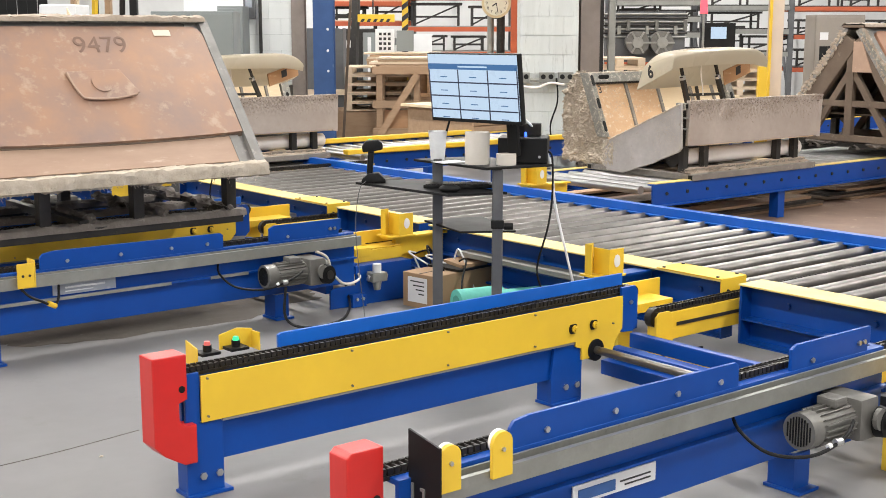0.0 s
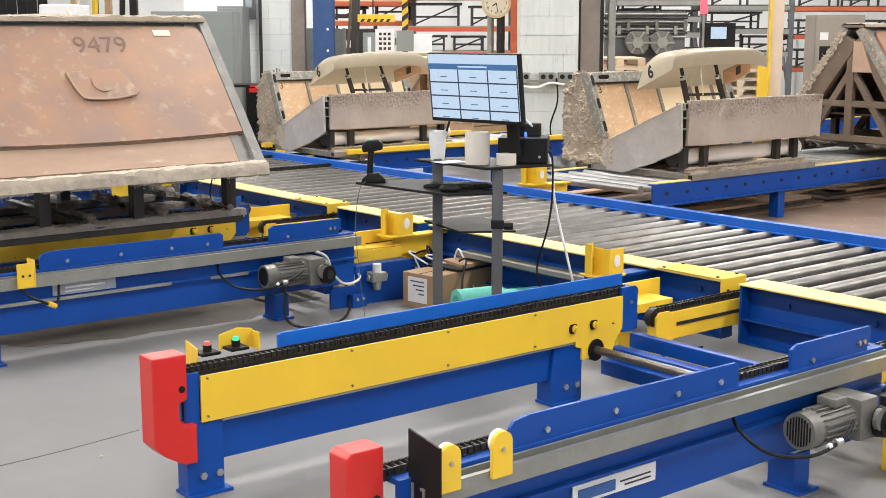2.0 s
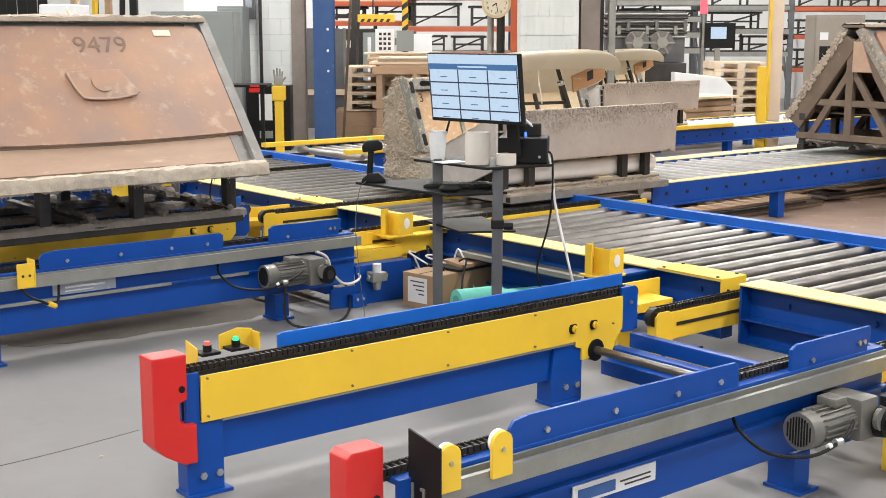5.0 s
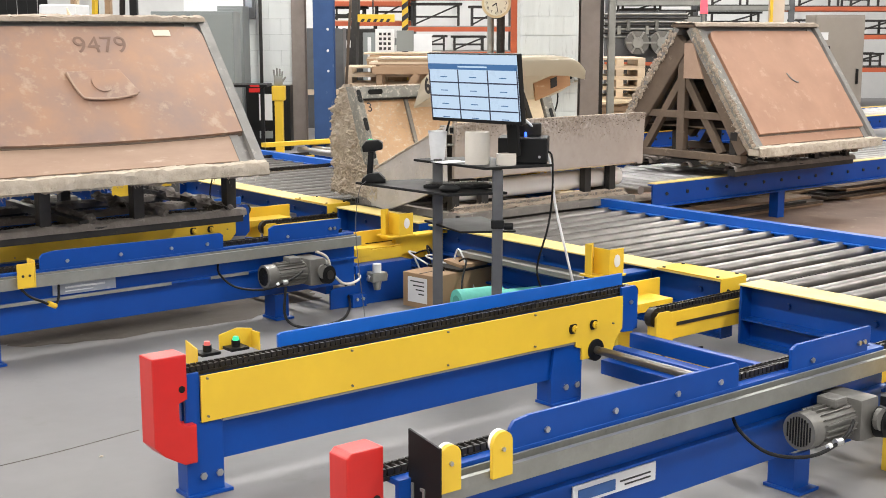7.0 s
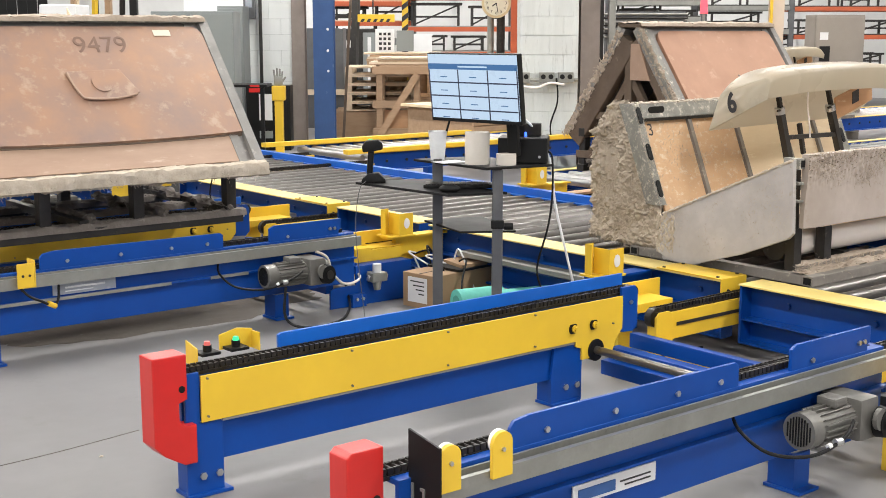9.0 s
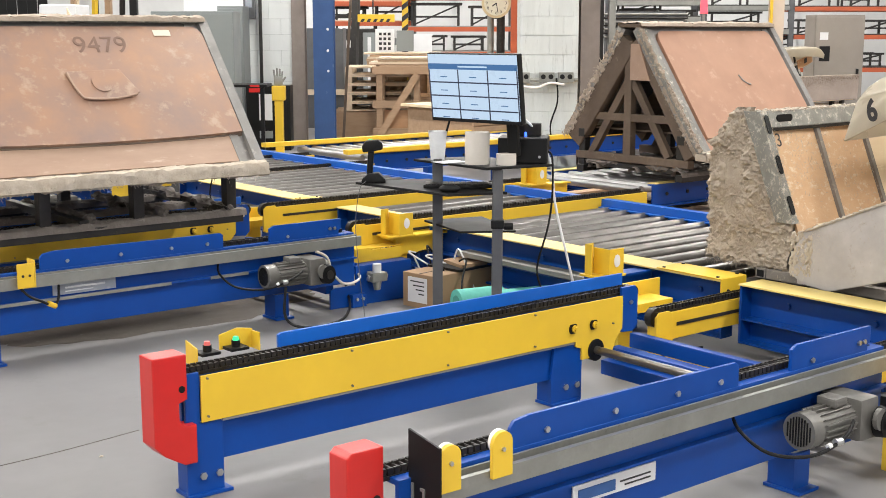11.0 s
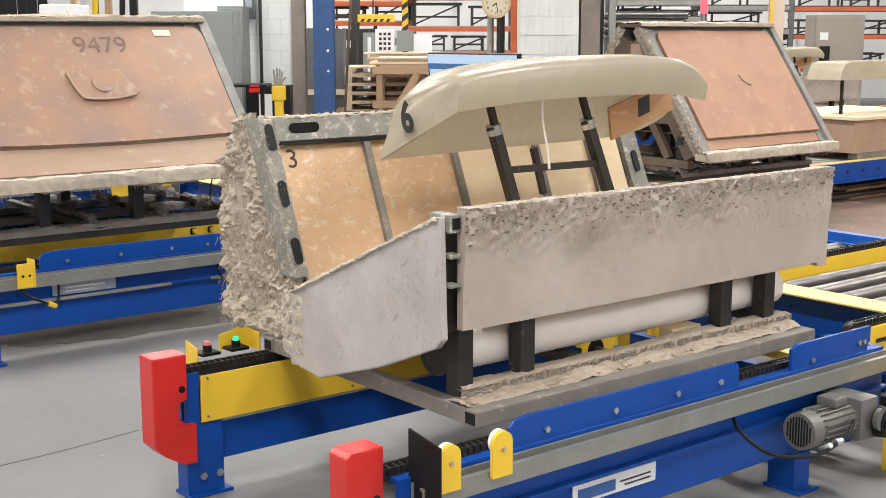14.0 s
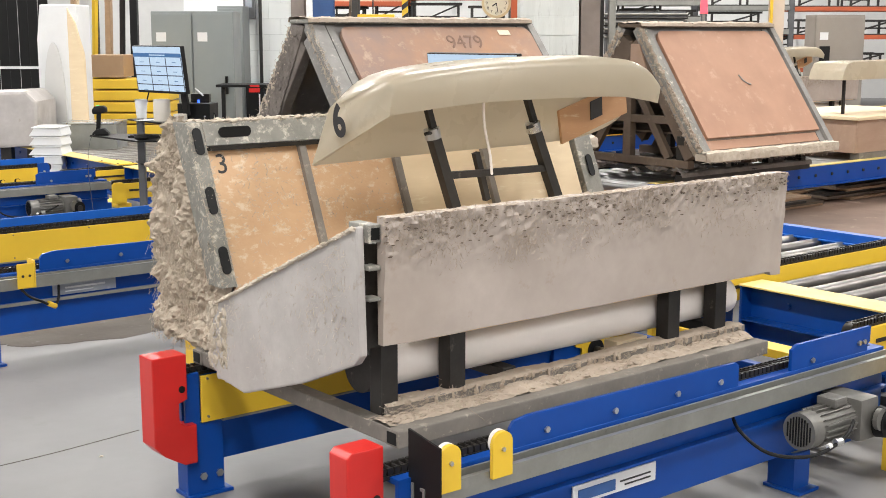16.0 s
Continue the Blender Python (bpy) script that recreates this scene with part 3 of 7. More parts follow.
        part("axle_bolt", rod(bm_new(), (x, 2.70, 0.44), (x, 2.694, 0.44), 0.006, 8), BRIGHT, fork)
    # photo eyes on the far beam
    for x, glow in ((2.36, RED_GLOW), (2.47, GREEN_GLOW)):
        bm = box(bm_new(), x - 0.035, x + 0.035, 4.0, 4.06, 0.425, 0.435, 0.002)
        rod(bm, (x, 4.03, 0.435), (x, 4.03, 0.456), 0.015, 14)
        eye = part("photo_eye", bm, BLACK, root, "black sensor with a lit cap", True)
        part("lit_cap", rod(bm_new(), (x, 4.03, 0.456), (x, 4.03, 0.468), 0.012, 14, 0.009), glow, eye, "", True)
    bm = plate(bm_new(), [(2.30, 3.985, 0.40), (2.30, 4.06, 0.40), (2.30, 4.06, 0.475), (2.30, 3.985, 0.46)], 0.004)
    part("sensor_bracket", bm, YELLOW, root)
    bm = slab(bm_new(), [(2.43, 0.42), (2.43, 0.47), (2.50, 0.485), (2.56, 0.475), (2.56, 0.41)], "y", 4.07, 4.075)
    box(bm, 2.555, 2.56, 4.02, 4.07, 0.41, 0.47)
    part("sensor_bracket", bm, YELLOW, root)
    # cross ties and drive shaft between the beams
    for x, z, w in ((4.16, 0.08, 0.05), (4.21, 0.125, 0.06), (4.335, 0.165, 0.04)):
        part("cross_tie", box(bm_new(), x, x + w, 2.80, 3.93, z, z + 0.06, 0.004), BLUE, root)
    part("drive_shaft", rod(bm_new(), (4.10, 2.80, 0.195), (4.10, 3.95, 0.195), 0.017, 16), STEEL, root, "bare steel drive shaft", True)
    part("shaft_bearing", rod(bm_new(), (4.10, 3.90, 0.195), (4.10, 3.94, 0.195), 0.045, 20), BLACK, root)
    # near legs
    for x in (2.25, 3.80):
        part("leg", slab(bm_new(), [(x, 2.75), (x, 2.85), (x + 0.012, 2.85), (x + 0.012, 2.762), (x + 0.085, 2.762), (x + 0.085, 2.75)], "z", 0.012, 0.129), BLUE, root)
        part("foot_plate", box(bm_new(), x - 0.01, x + 0.10, 2.72, 2.86, 0.001, 0.012, 0.002), BLUE, root)
    gear_motor(root)
    return root


lane = side_lane()
lane.matrix_basis = pose(0.0996, 0, 0) @ Matrix.Diagonal((0.956, 1, 1, 1))
lane_b, lane_c = [copy_thing(lane, pose(0.0996, off, 0)) for off in LANES[1:]]


def box_sensors(on):
    """The middle lane carries square sensor brackets where the near one has wheels."""
    for ob in [c for c in on.children if c.name.startswith("wheel_fork")]:
        for c in list(ob.children):
            bpy.data.objects.remove(c)
        bpy.data.objects.remove(ob)
    for x in (2.18, 2.45):
        bm = box(bm_new(), x - 0.045, x + 0.035, 2.68, 2.686, 0.345, 0.455, 0.004)
        box(bm, x + 0.0355, x + 0.041, 2.68, 2.765, 0.345, 0.465, 0.001)
        holder = part("sensor_bracket", bm, YELLOW, on, "square yellow sensor bracket")
        for dx in (-0.02, 0.012):
            part("screw", rod(bm_new(), (x + dx, 2.679, 0.40), (x + dx, 2.675, 0.40), 0.006, 8), DARK_STEEL, holder)
    lead = [(2.42, 2.69, 0.345), (2.45, 2.66, 0.31), (2.50, 2.65, 0.285), (2.56, 2.66, 0.255), (2.60, 2.70, 0.28), (2.62, 2.74, 0.33)]
    part("sensor_lead", curve_rod(bm_new(), lead, 0.006), BLACK, on, "black sensor lead", True)
    part("lead_plug", rod(bm_new(), (2.53, 2.652, 0.272), (2.57, 2.664, 0.252), 0.012, 10), YELLOW, on, "", True)


box_sensors(lane_b)


def lane_plates():
    """Printed plates as plain bars, and painted lip highlights on the middle lane."""
    sign = part("name_plate", box(bm_new(), 2.60, 2.915, 2.762, 2.768, 0.277, 0.326, 0.001), PLATE_GREY, lane_b, "worn grey printed plate")
    bm = box(bm_new(), 2.66, 2.86, 2.7605, 2.7616, 0.304, 0.312)
    box(bm, 2.66, 2.80, 2.7605, 2.7616, 0.289, 0.294)
    part("plate_print", bm, WHITE, sign)
    # pale grey strips stand in for the highlight along the blue lip
    for a, b in ((2.05, 3.20), (3.42, 3.64)):
        part("lip_strip", box(bm_new(), a, b, 2.740, 2.7445, 0.258, 0.273, 0.001), STRUT, lane_b, "pale grey strip painted as the lip's highlight")
    sign = part("name_plate", box(bm_new(), 2.78, 3.125, 2.763, 2.768, 0.195, 0.25), PAPER, lane, "white printed plate")
    part("plate_print", box(bm_new(), 2.80, 2.95, 2.760, 2.7625, 0.205, 0.236), PRINT_BLUE, sign)
    bm = box(bm_new(), 2.97, 3.10, 2.760, 2.7625, 0.222, 0.226)
    box(bm, 2.99, 3.10, 2.760, 2.7625, 0.209, 0.213)
    part("plate_print", bm, INK, sign)


lane_plates()


# ---- chain lifts between the lane and the rollers ----
def chain_lift():
    root = thing("chain_lift", "yellow chain transfer lift across the roller conveyor", "conveyor lift", "chain lifts")
    top = 0.30
    for y, x0 in ((LIFT_Y[0], 4.355), (LIFT_Y[1], 4.355)):
        beam = part("lift_beam", slab(bm_new(), [(x0 + 0.02, top - 0.03), (x0 + 0.05, top - 0.015), (6.75, top - 0.015), (6.75, top - 0.13), (x0 + 0.12, top - 0.13), (x0 + 0.12, top - 0.165), (x0 + 0.02, top - 0.165)], "y", y - 0.02, y + 0.02, 0.002), YELLOW, root)
        part("wear_slot", box(bm_new(), x0 + 0.14, 5.0, y - 0.024, y - 0.021, top - 0.075, top - 0.06), DARK_STEEL, beam)
        part("lift_chain", chain_bm(x0 + 0.02, 6.72, y + 0.012, top + 0.012, 0.036), CHAIN, beam)
        part("lift_sprocket", rod(bm_new(), (x0 + 0.035, y - 0.004, top - 0.03), (x0 + 0.035, y + 0.03, top - 0.03), 0.042, 20), CHAIN, beam, "", True)
        part("side_plate", slab(bm_new(), [(x0 + 0.0, top - 0.15), (x0 + 0.0, top - 0.02), (x0 + 0.02, top - 0.002), (x0 + 0.08, top - 0.002), (x0 + 0.10, top - 0.02), (x0 + 0.10, top - 0.15)], "y", y - 0.032, y - 0.024, 0.001), YELLOW, beam)
    for x in (4.42, 6.6):
        part("lift_tie", box(bm_new(), x, x + 0.1, 2.98, 3.89, top - 0.20, top - 0.166, 0.003), YELLOW, root)
    return root


lift = chain_lift()
lifts = [lift] + [copy_thing(lift, pose(0, off, 0)) for off in LANES[1:]]


# ---- yellow carrier frames beside the lifts ----
def carrier(off):
    root = thing("lift_guard", "yellow folded steel guard frame beside the conveyor", "guard frame", "guard frames")
    part("tray", slab(bm_new(), [(4.06, 0.255), (4.06, 0.295), (4.20, 0.295), (4.20, 0.287), (4.068, 0.287), (4.068, 0.255)], "x", 4.36, 4.66, 0.001), YELLOW, root)
    part("back_plate", box(bm_new(), 4.34, 4.74, 4.205, 4.217, 0.27, 0.355, 0.002), YELLOW, root)
    part("post", box(bm_new(), 4.38, 4.47, 4.12, 4.15, 0.0, 0.286, 0.003), YELLOW, root)
    part("post", box(bm_new(), 4.60, 4.69, 4.12, 4.15, 0.0, 0.286, 0.003), YELLOW, root)
    root.matrix_basis = pose(0, off, 0)
    return root


def guard_box(x, y, z, mat, post_h):
    root = thing("sensor_guard", "small yellow folded sensor guard on an arm at the conveyor edge", "sensor guard", "sensor guards")
    part("base", box(bm_new(), -0.06, 0.11, -0.075, 0.06, 0, 0.01, 0.002), YELLOW, root)
    part("arm_plate", box(bm_new(), -0.05, 0.36, -0.045, 0.04, -0.012, -0.001), mat, root)
    part("arm_web", box(bm_new(), 0.02, 0.36, -0.006, 0.006, -0.11, -0.013), mat, root)
    if post_h:
        part("arm_post", box(bm_new(), 0.03, 0.11, 0.007, 0.04, -post_h, -0.013), mat, root)
    bm = box(bm_new(), -0.05, 0.0, 0.03, 0.036, 0.01, 0.15, 0.001)
    box(bm, -0.05, -0.044, -0.005, 0.03, 0.01, 0.15, 0.001)
    part("flap", bm, YELLOW, root)
    bm = box(bm_new(), 0.0, 0.095, -0.07, -0.064, 0.01, 0.13, 0.001)
    box(bm, 0.0, 0.006, -0.064, 0.03, 0.01, 0.13, 0.001)
    flap = part("flap", bm, YELLOW, root)
    part("sticker", slab(bm_new(), [(0.05 + 0.02 * math.cos(radians(a)), 0.075 + 0.03 * math.sin(radians(a))) for a in range(0, 360, 30)], "y", -0.0725, -0.0708), PAPER, flap)
    root.matrix_basis = pose(x, y, z)
    return root


# ---- far side lanes ----
def far_lane(y, x0, x1, mat_top):
    root = thing("roller_lane", "blue infeed roller lane with bright rollers", "conveyor", "infeed lanes")
    for yy in (y, y + 1.06):
        bm = slab(bm_new(), [(yy - 0.04, 0.215), (yy - 0.04, 0.223), (yy, 0.223), (yy, 0.373), (yy + 0.05, 0.373), (yy + 0.05, 0.365), (yy + 0.012, 0.365), (yy + 0.012, 0.215)], "x", x0, x1, 0.001)
        side = part("side_rail", bm, BLUE, root)
        part("top_strip", box(bm_new(), x0 + 0.03, x1, yy, yy + 0.075, 0.374, 0.38), mat_top, side, "worn pale top strip")
        bolts(side, [(x0 + 0.15 + 0.225 * k, yy - 0.0005, 0.30) for k in range(int((x1 - x0) / 0.225))], 0.014, mat=DARK_STEEL)
        x = x0 + 1.45
        while x < x1:
            part("leg", box(bm_new(), x, x + 0.085, yy - 0.015, yy + 0.07, 0, 0.215, 0.004), BLUE, root)
            x += 1.75
    me = finish("roller", rod(bm_new(), (0, y + 0.02, 0), (0, y + 1.05, 0), 0.03, 18), FEED_STEEL, True)
    x = x0 - 0.1
    while x < x1:
        share("roller", me, root, pose(x, 0, FEED - 0.03))
        x += 0.16
    return root


far_lane(6.44, 7.2, 15.0, PALE_YELLOW)
lane_d = far_lane(9.55, 7.0, 17.0, YELLOW)
part("chain_beam", box(bm_new(), 6.7, 12.0, 9.50, 9.58, 0.385, 0.425, 0.004), YELLOW, lane_d, "yellow chain beam")
part("chain_beam", box(bm_new(), 6.5, 9.0, 10.55, 10.63, 0.385, 0.425, 0.004), YELLOW, lane_d, "yellow chain beam")


# ---- bench mould ----
def bench_mould():
    root = thing("bench_mould", "bench-shaped mould of resin panels and plywood, coated in matted fibre", "mould", "bench moulds")
    rnd = random.Random(5)
    # skid frame
    for y, z, x0, x1 in ((2.905, 0.42, 2.28, 3.78), (3.03, 0.445, 2.335, 3.82), (3.93, 0.42, 2.28, 3.9)):
        tube = part("skid_tube", box(bm_new(), x0, x1, y, y + 0.055, z, z + 0.045, 0.004), DUSTY_STEEL, root, "square steel tube grey with fibre dust")
        part("tube_opening", box(bm_new(), x0 - 0.0015, x0 - 0.0002, y + 0.008, y + 0.047, z + 0.007, z + 0.038), BLACK, tube)
    part("end_tube", box(bm_new(), 2.283, 2.332, 2.962, 3.928, 0.4205, 0.465, 0.004), DUSTY_STEEL, root, "dusty grey cross tube")
    for x in (2.8, 3.70):
        part("cross_tube", box(bm_new(), x, x + 0.05, 3.095, 3.925, 0.466, 0.50, 0.004), DARK_STEEL, root)
    for x, y in ((2.312, 3.04), (2.543, 3.04), (3.43, 3.04), (3.66, 3.04), (2.36, 3.95), (3.80, 3.95)):
        part("post", box(bm_new(), x + 0.014, x + 0.070, y, y + 0.05, 0.465, 0.72, 0.003), DARK_STEEL, root)
    bm = bm_new()
    crust(bm, 2.285, 3.765, [(2.95, 0.460), (2.965, 0.465), (2.985, 0.471), (3.01, 0.468), (3.027, 0.466)], 3, 0.009, 0.006)
    box(bm, 2.29, 3.76, 2.962, 3.028, 0.45, 0.460)
    strands(bm, [(rnd.uniform(2.3, 3.75), rnd.uniform(2.955, 3.025), rnd.uniform(0.463, 0.478)) for k in range(700)], 0.016, 8, 0.0006, 0.1, (0, 0, 1))
    strands(bm, [(rnd.uniform(2.3, 2.62), rnd.uniform(2.95, 3.03), 0.478) for k in range(60)], 0.06, 18, 0.0007, 0.0, (0, 0, 1))
    lumps(bm, [(rnd.uniform(2.3, 3.75), rnd.uniform(2.96, 3.02), 0.470) for k in range(160)], 0.0055, 19, (2.2, 1.2, 0.8))
    part("fibre_trough", bm, FLUFF, root, "pale fibre lying between two tubes", True)
    bm = bm_new()
    crust(bm, 2.335, 3.81, [(3.0285, 0.486), (3.04, 0.492), (3.084, 0.492)], 9, 0.005, 0.008)
    for k in range(60):
        x = rnd.uniform(2.36, 3.8)
        lumps(bm, [(x, 3.027, 0.490 - 0.004 * j) for j in range(rnd.randint(1, 5))], 0.005, 200 + k, (1.2, 0.6, 1.3))
    strands(bm, [(rnd.uniform(2.34, 3.8), 3.027, rnd.uniform(0.478, 0.494)) for k in range(220)], 0.011, 28, 0.0006, 0.9)
    part("fibre_ledge", bm, FLUFF, root, "thin crust of fibre over the tubes", True)
    part("white_tube", rod(bm_new(), (2.40, 3.16, 0.565), (3.86, 3.16, 0.565), 0.062, 28), WHITE_TUBE, root, "white plastic tube", True)
    part("tube_end_sleeve", rod(bm_new(), (2.34, 3.16, 0.565), (2.399, 3.16, 0.565), 0.066, 24), DARK_STEEL, root, "dark sleeve on the tube's end", True)
    part("timber_block", box(bm_new(), 3.27, 3.41, 3.094, 3.15, 0.4655, 0.503, 0.003), PLY_PALE, root)
    # front panel
    bm = bm_new()
    nx, nz = 240, 52
    grid = [[None] * (nz + 1) for _ in range(nx + 1)]
    for i in range(nx + 1):
        for j in range(nz + 1):
            u, v = i / nx, j / nz
            x = 2.282 + 1.626 * u
            z = 0.672 + 0.328 * v + 0.004 * noise.noise((x * 9, 0, 3)) - 0.012 * (u > 0.97) * (1 - v)
            fur = max(0.0, min(1.0, (v - 0.45) * 2.0)) * (0.35 + 0.65 * max(0, noise.noise((x * 4, z * 6, 1)) + 0.3))
            y = 2.955 + 0.012 * (1 - v) - 0.017 * fur * (0.6 + noise.noise((x * 45, z * 45, 0)) + 0.6 * noise.noise((x * 110, z * 110, 5))) - 0.003 * noise.noise((x * 6, z * 9, 4))
            grid[i][j] = bm.verts.new((x, y, z))
    for i in range(nx):
        for j in range(nz):
            bm.faces.new((grid[i][j], grid[i + 1][j], grid[i + 1][j + 1], grid[i][j + 1]))
    grown = bmesh.ops.extrude_face_region(bm, geom=bm.faces[:])
    for v in grown["geom"]:
        if isinstance(v, bmesh.types.BMVert):
            v.co.y = 2.99
    bmesh.ops.recalc_face_normals(bm, faces=bm.faces[:])
    front = part("front_panel", bm, RESIN, root, "stained cast resin front panel", True)
    bm = bm_new()
    patches = [(rnd.uniform(2.3, 3.88), 1.0 - abs(rnd.gauss(0, 0.07))) for k in range(38)]
    spots = []
    for k in range(3000):
        if k % 3:
            px, pz = rnd.choice(patches)
            spots.append((min(3.9, max(2.27, rnd.gauss(px, 0.045))), 2.95, min(0.998, rnd.gauss(pz, 0.022))))
        else:
            spots.append((rnd.uniform(2.27, 3.9), 2.95, 0.998 - abs(rnd.gauss(0, 0.02))))
    strands(bm, spots, 0.009, 11, 0.0006, 0.5)
    strands(bm, [(x, 2.948, z) for x, y, z in spots[::5]], 0.014, 14, 0.0005, 0.7)
    lumps(bm, [(2.285 + 1.615 * k / 330, rnd.uniform(2.952, 2.988), 0.999) for k in range(330)], 0.005, 12, (2.2, 1.5, 0.6))
    part("fibre_fringe", bm, FLUFF, front, "tufts of tan fibre", True)
    bm = bm_new()
    lumps(bm, [(min(3.89, max(2.28, rnd.gauss(x, 0.03))), 2.949, min(0.99, z - abs(rnd.gauss(0, 0.03)))) for x, y, z in spots[::12]], 0.0026, 15, (2.4, 0.4, 0.8))
    part("fibre_speck", bm, OLD_TIMBER, front, "dark brown specks below the tufts")
    # end panel
    outline = [(2.987, 0.982), (3.03, 0.97), (3.1, 0.935), (3.4, 0.80), (3.60, 0.715), (3.72, 0.662), (3.75, 0.475), (3.68, 0.442), (3.555, 0.428), (3.25, 0.525), (3.0, 0.628), (2.975, 0.655)]
    bm = slab(bm_new(), outline, "x", 2.215, 2.24, 0.006)
    end = part("end_panel", bm, RESIN_GREY, root, "grey resin end panel")
    bm = bm_new()
    rim = [(2.213, 2.99 + 0.725 * u, 0.982 - 0.315 * u) for u in [k / 150 for k in range(151)]]
    lumps(bm, [(x, y, z - 0.004) for x, y, z in rim], 0.005, 21, (1.2, 2, 1))
    def on_end(y, z):
        return 3.0 < y < 3.72 and 0.645 - 0.33 * (y - 2.97) < z < 0.965 - 0.42 * (y - 2.99)
    spots = []
    for cy, cz, spread, count in ((3.06, 0.90, 0.03, 50), (3.10, 0.80, 0.05, 110), (3.05, 0.70, 0.05, 90), (3.22, 0.80, 0.06, 90), (3.20, 0.68, 0.05, 60), (3.45, 0.60, 0.06, 50), (3.66, 0.56, 0.035, 110), (3.62, 0.66, 0.03, 60), (3.40, 0.74, 0.05, 40)):
        spots += [(2.213, rnd.gauss(cy, spread), rnd.gauss(cz, spread)) for k in range(count)]
    spots = [p for p in spots if on_end(p[1], p[2])]
    strands(bm, spots + rim[::2], 0.011, 23, 0.0005, 0.6, (-1, 0, 0))
    lumps(bm, [(2.216, 3.70 + 0.05 * math.sin(k), 0.66 - 0.0022 * k) for k in range(85)], 0.008, 24, (0.8, 1.0, 1.6))
    part("fibre_fringe", bm, FLUFF_PALE, end, "", True)
    bm = matted(2.2165, (2.99, 3.735, 150), (0.44, 0.985, 110), lambda y, z: on_end(y - 0.006, z - 0.004) and on_end(y + 0.002, z + 0.004), 14, 0.0075, -0.22)
    part("fibre_patch", bm, RESIN_GREY, end, "lumpy grey crust", True)
    part("corner_bracket", box(bm_new(), 2.243, 2.31, 3.01, 3.05, 0.66, 0.93, 0.004), CHAIN, root)
    for z, h in ((0.938, 0.046), (0.868, 0.012), (0.79, 0.010)):
        tube = part("corner_tube", box(bm_new(), 2.244, 2.281, 2.972, 3.06, z, z + h, 0.003), FROSTED, root, "fibre-frosted square tube")
        if h > 0.02:
            part("tube_opening", box(bm_new(), 2.250, 2.275, 2.9695, 2.9715, z + 0.008, z + h - 0.008), BLACK, tube)
    # shaggy end of the backrest
    bm = slab(bm_new(), [(4.03, 1.172), (4.09, 1.172), (4.2, 1.14), (4.26, 1.06), (4.28, 0.48), (3.95, 0.45), (3.86, 0.49), (3.83, 0.68)], "x", 2.32, 2.341, 0.004)
    shag = part("backrest_end", bm, FLUFF_GREY, root, "shaggy end coated in matted fibre")
    bm = bm_new()
    spots = []
    while len(spots) < 2400:
        y, z = rnd.uniform(3.83, 4.29), rnd.uniform(0.46, 1.17)
        if y > 3.825 + max(0, z - 0.68) * 0.42 and y < 4.285 - max(0, z - 1.04) * 0.9:
            spots.append((2.335 + rnd.uniform(-0.022, 0.012) - 0.02 * max(0, noise.noise((y * 8, z * 8, 2))), y, z))
    strands(bm, spots, 0.018, 33, 0.0007, 0.7, (-1, 0, 0))
    strands(bm, [(x - 0.022, y, z) for x, y, z in spots[::2]], 0.016, 36, 0.0006, 0.9, (-1, 0, 0))
    strands(bm, [(x - 0.03, y + 0.004, z - 0.006) for x, y, z in spots[::2] if z < 0.85], 0.02, 37, 0.0006, 1.4, (-1, 0, 0))
    part("fibre_strand", bm, FLUFF_GREY, shag)
    bm = matted(2.335, (3.82, 4.31, 130), (0.45, 1.19, 196), lambda y, z: y > 3.825 + max(0, z - 0.68) * 0.42 - 0.004 * noise.noise((0, 0, z * 40)) and y < 4.295 - max(0, z - 1.03) * 0.9 + 0.012 * noise.noise((1, 0, z * 25)) and z > 0.465 + 0.02 * noise.noise((y * 20, 0, 0)), 4, 0.042)
    part("fibre_skin", bm, FLUFF_GREY, shag, "shaggy matted fibre", True)
    # slotted channels round the backrest
    def back(u):
        return (4.013 - 0.2 * u, 1.172 - 0.49 * u)
    bm = slab(bm_new(), [back(0), (back(0)[0] + 0.09, back(0)[1]), (back(1)[0] + 0.09, back(1)[1]), back(1)], "x", 2.298, 2.352, 0.003)
    side = part("slotted_channel", bm, FROSTED, root, "grey slotted channel frosted with fibre")
    def slot(u, along, x):
        c, w = 0.5 * along, 0.015 / 0.53
        pts = []
        for k in range(14):
            q = math.pi * (k / 6.0 if k < 7 else 1 + (k - 7) / 6.0)
            v = u + c + (c if math.sin(q) >= 0 and k < 7 else -c) + w * math.sin(q)
            y, z = back(v)
            pts.append((x + 0.015 * math.cos(q), y - 0.004, z))
        return plate(bm_new(), pts, 0.004)
    for u in (0.06, 0.42, 0.78):
        part("slot", slot(u, 0.11, 2.325), BLACK, side)
    bm = slab(bm_new(), [(4.013, 1.172), (4.10, 1.172), (4.08, 1.10), (3.985, 1.10)], "x", 2.3525, 3.98, 0.003)
    rail = part("top_channel", bm, FROSTED, root, "grey slotted top channel frosted with fibre")
    for x in (2.42, 3.3, 3.7):
        ring = [(x + (0.08 if math.cos(q) > 0 else 0) + 0.017 * math.cos(q), 1.14 + 0.017 * math.sin(q)) for q in [6.2832 * (k + 0.5) / 16 for k in range(16)]]
        bm = slab(bm_new(), ring, "y", 3.992, 4.0)
        part("slot", bm, BLACK, rail)
    bm = bm_new()
    lumps(bm, [(2.34 + 1.62 * k / 240, rnd.uniform(4.01, 4.1), 1.174) for k in range(240)], 0.006, 41, (2.2, 1.4, 0.7))
    strands(bm, [(rnd.uniform(2.34, 3.95), rnd.uniform(4.0, 4.05), 1.172) for k in range(700)], 0.012, 42, 0.0006, -0.2)
    edge = []
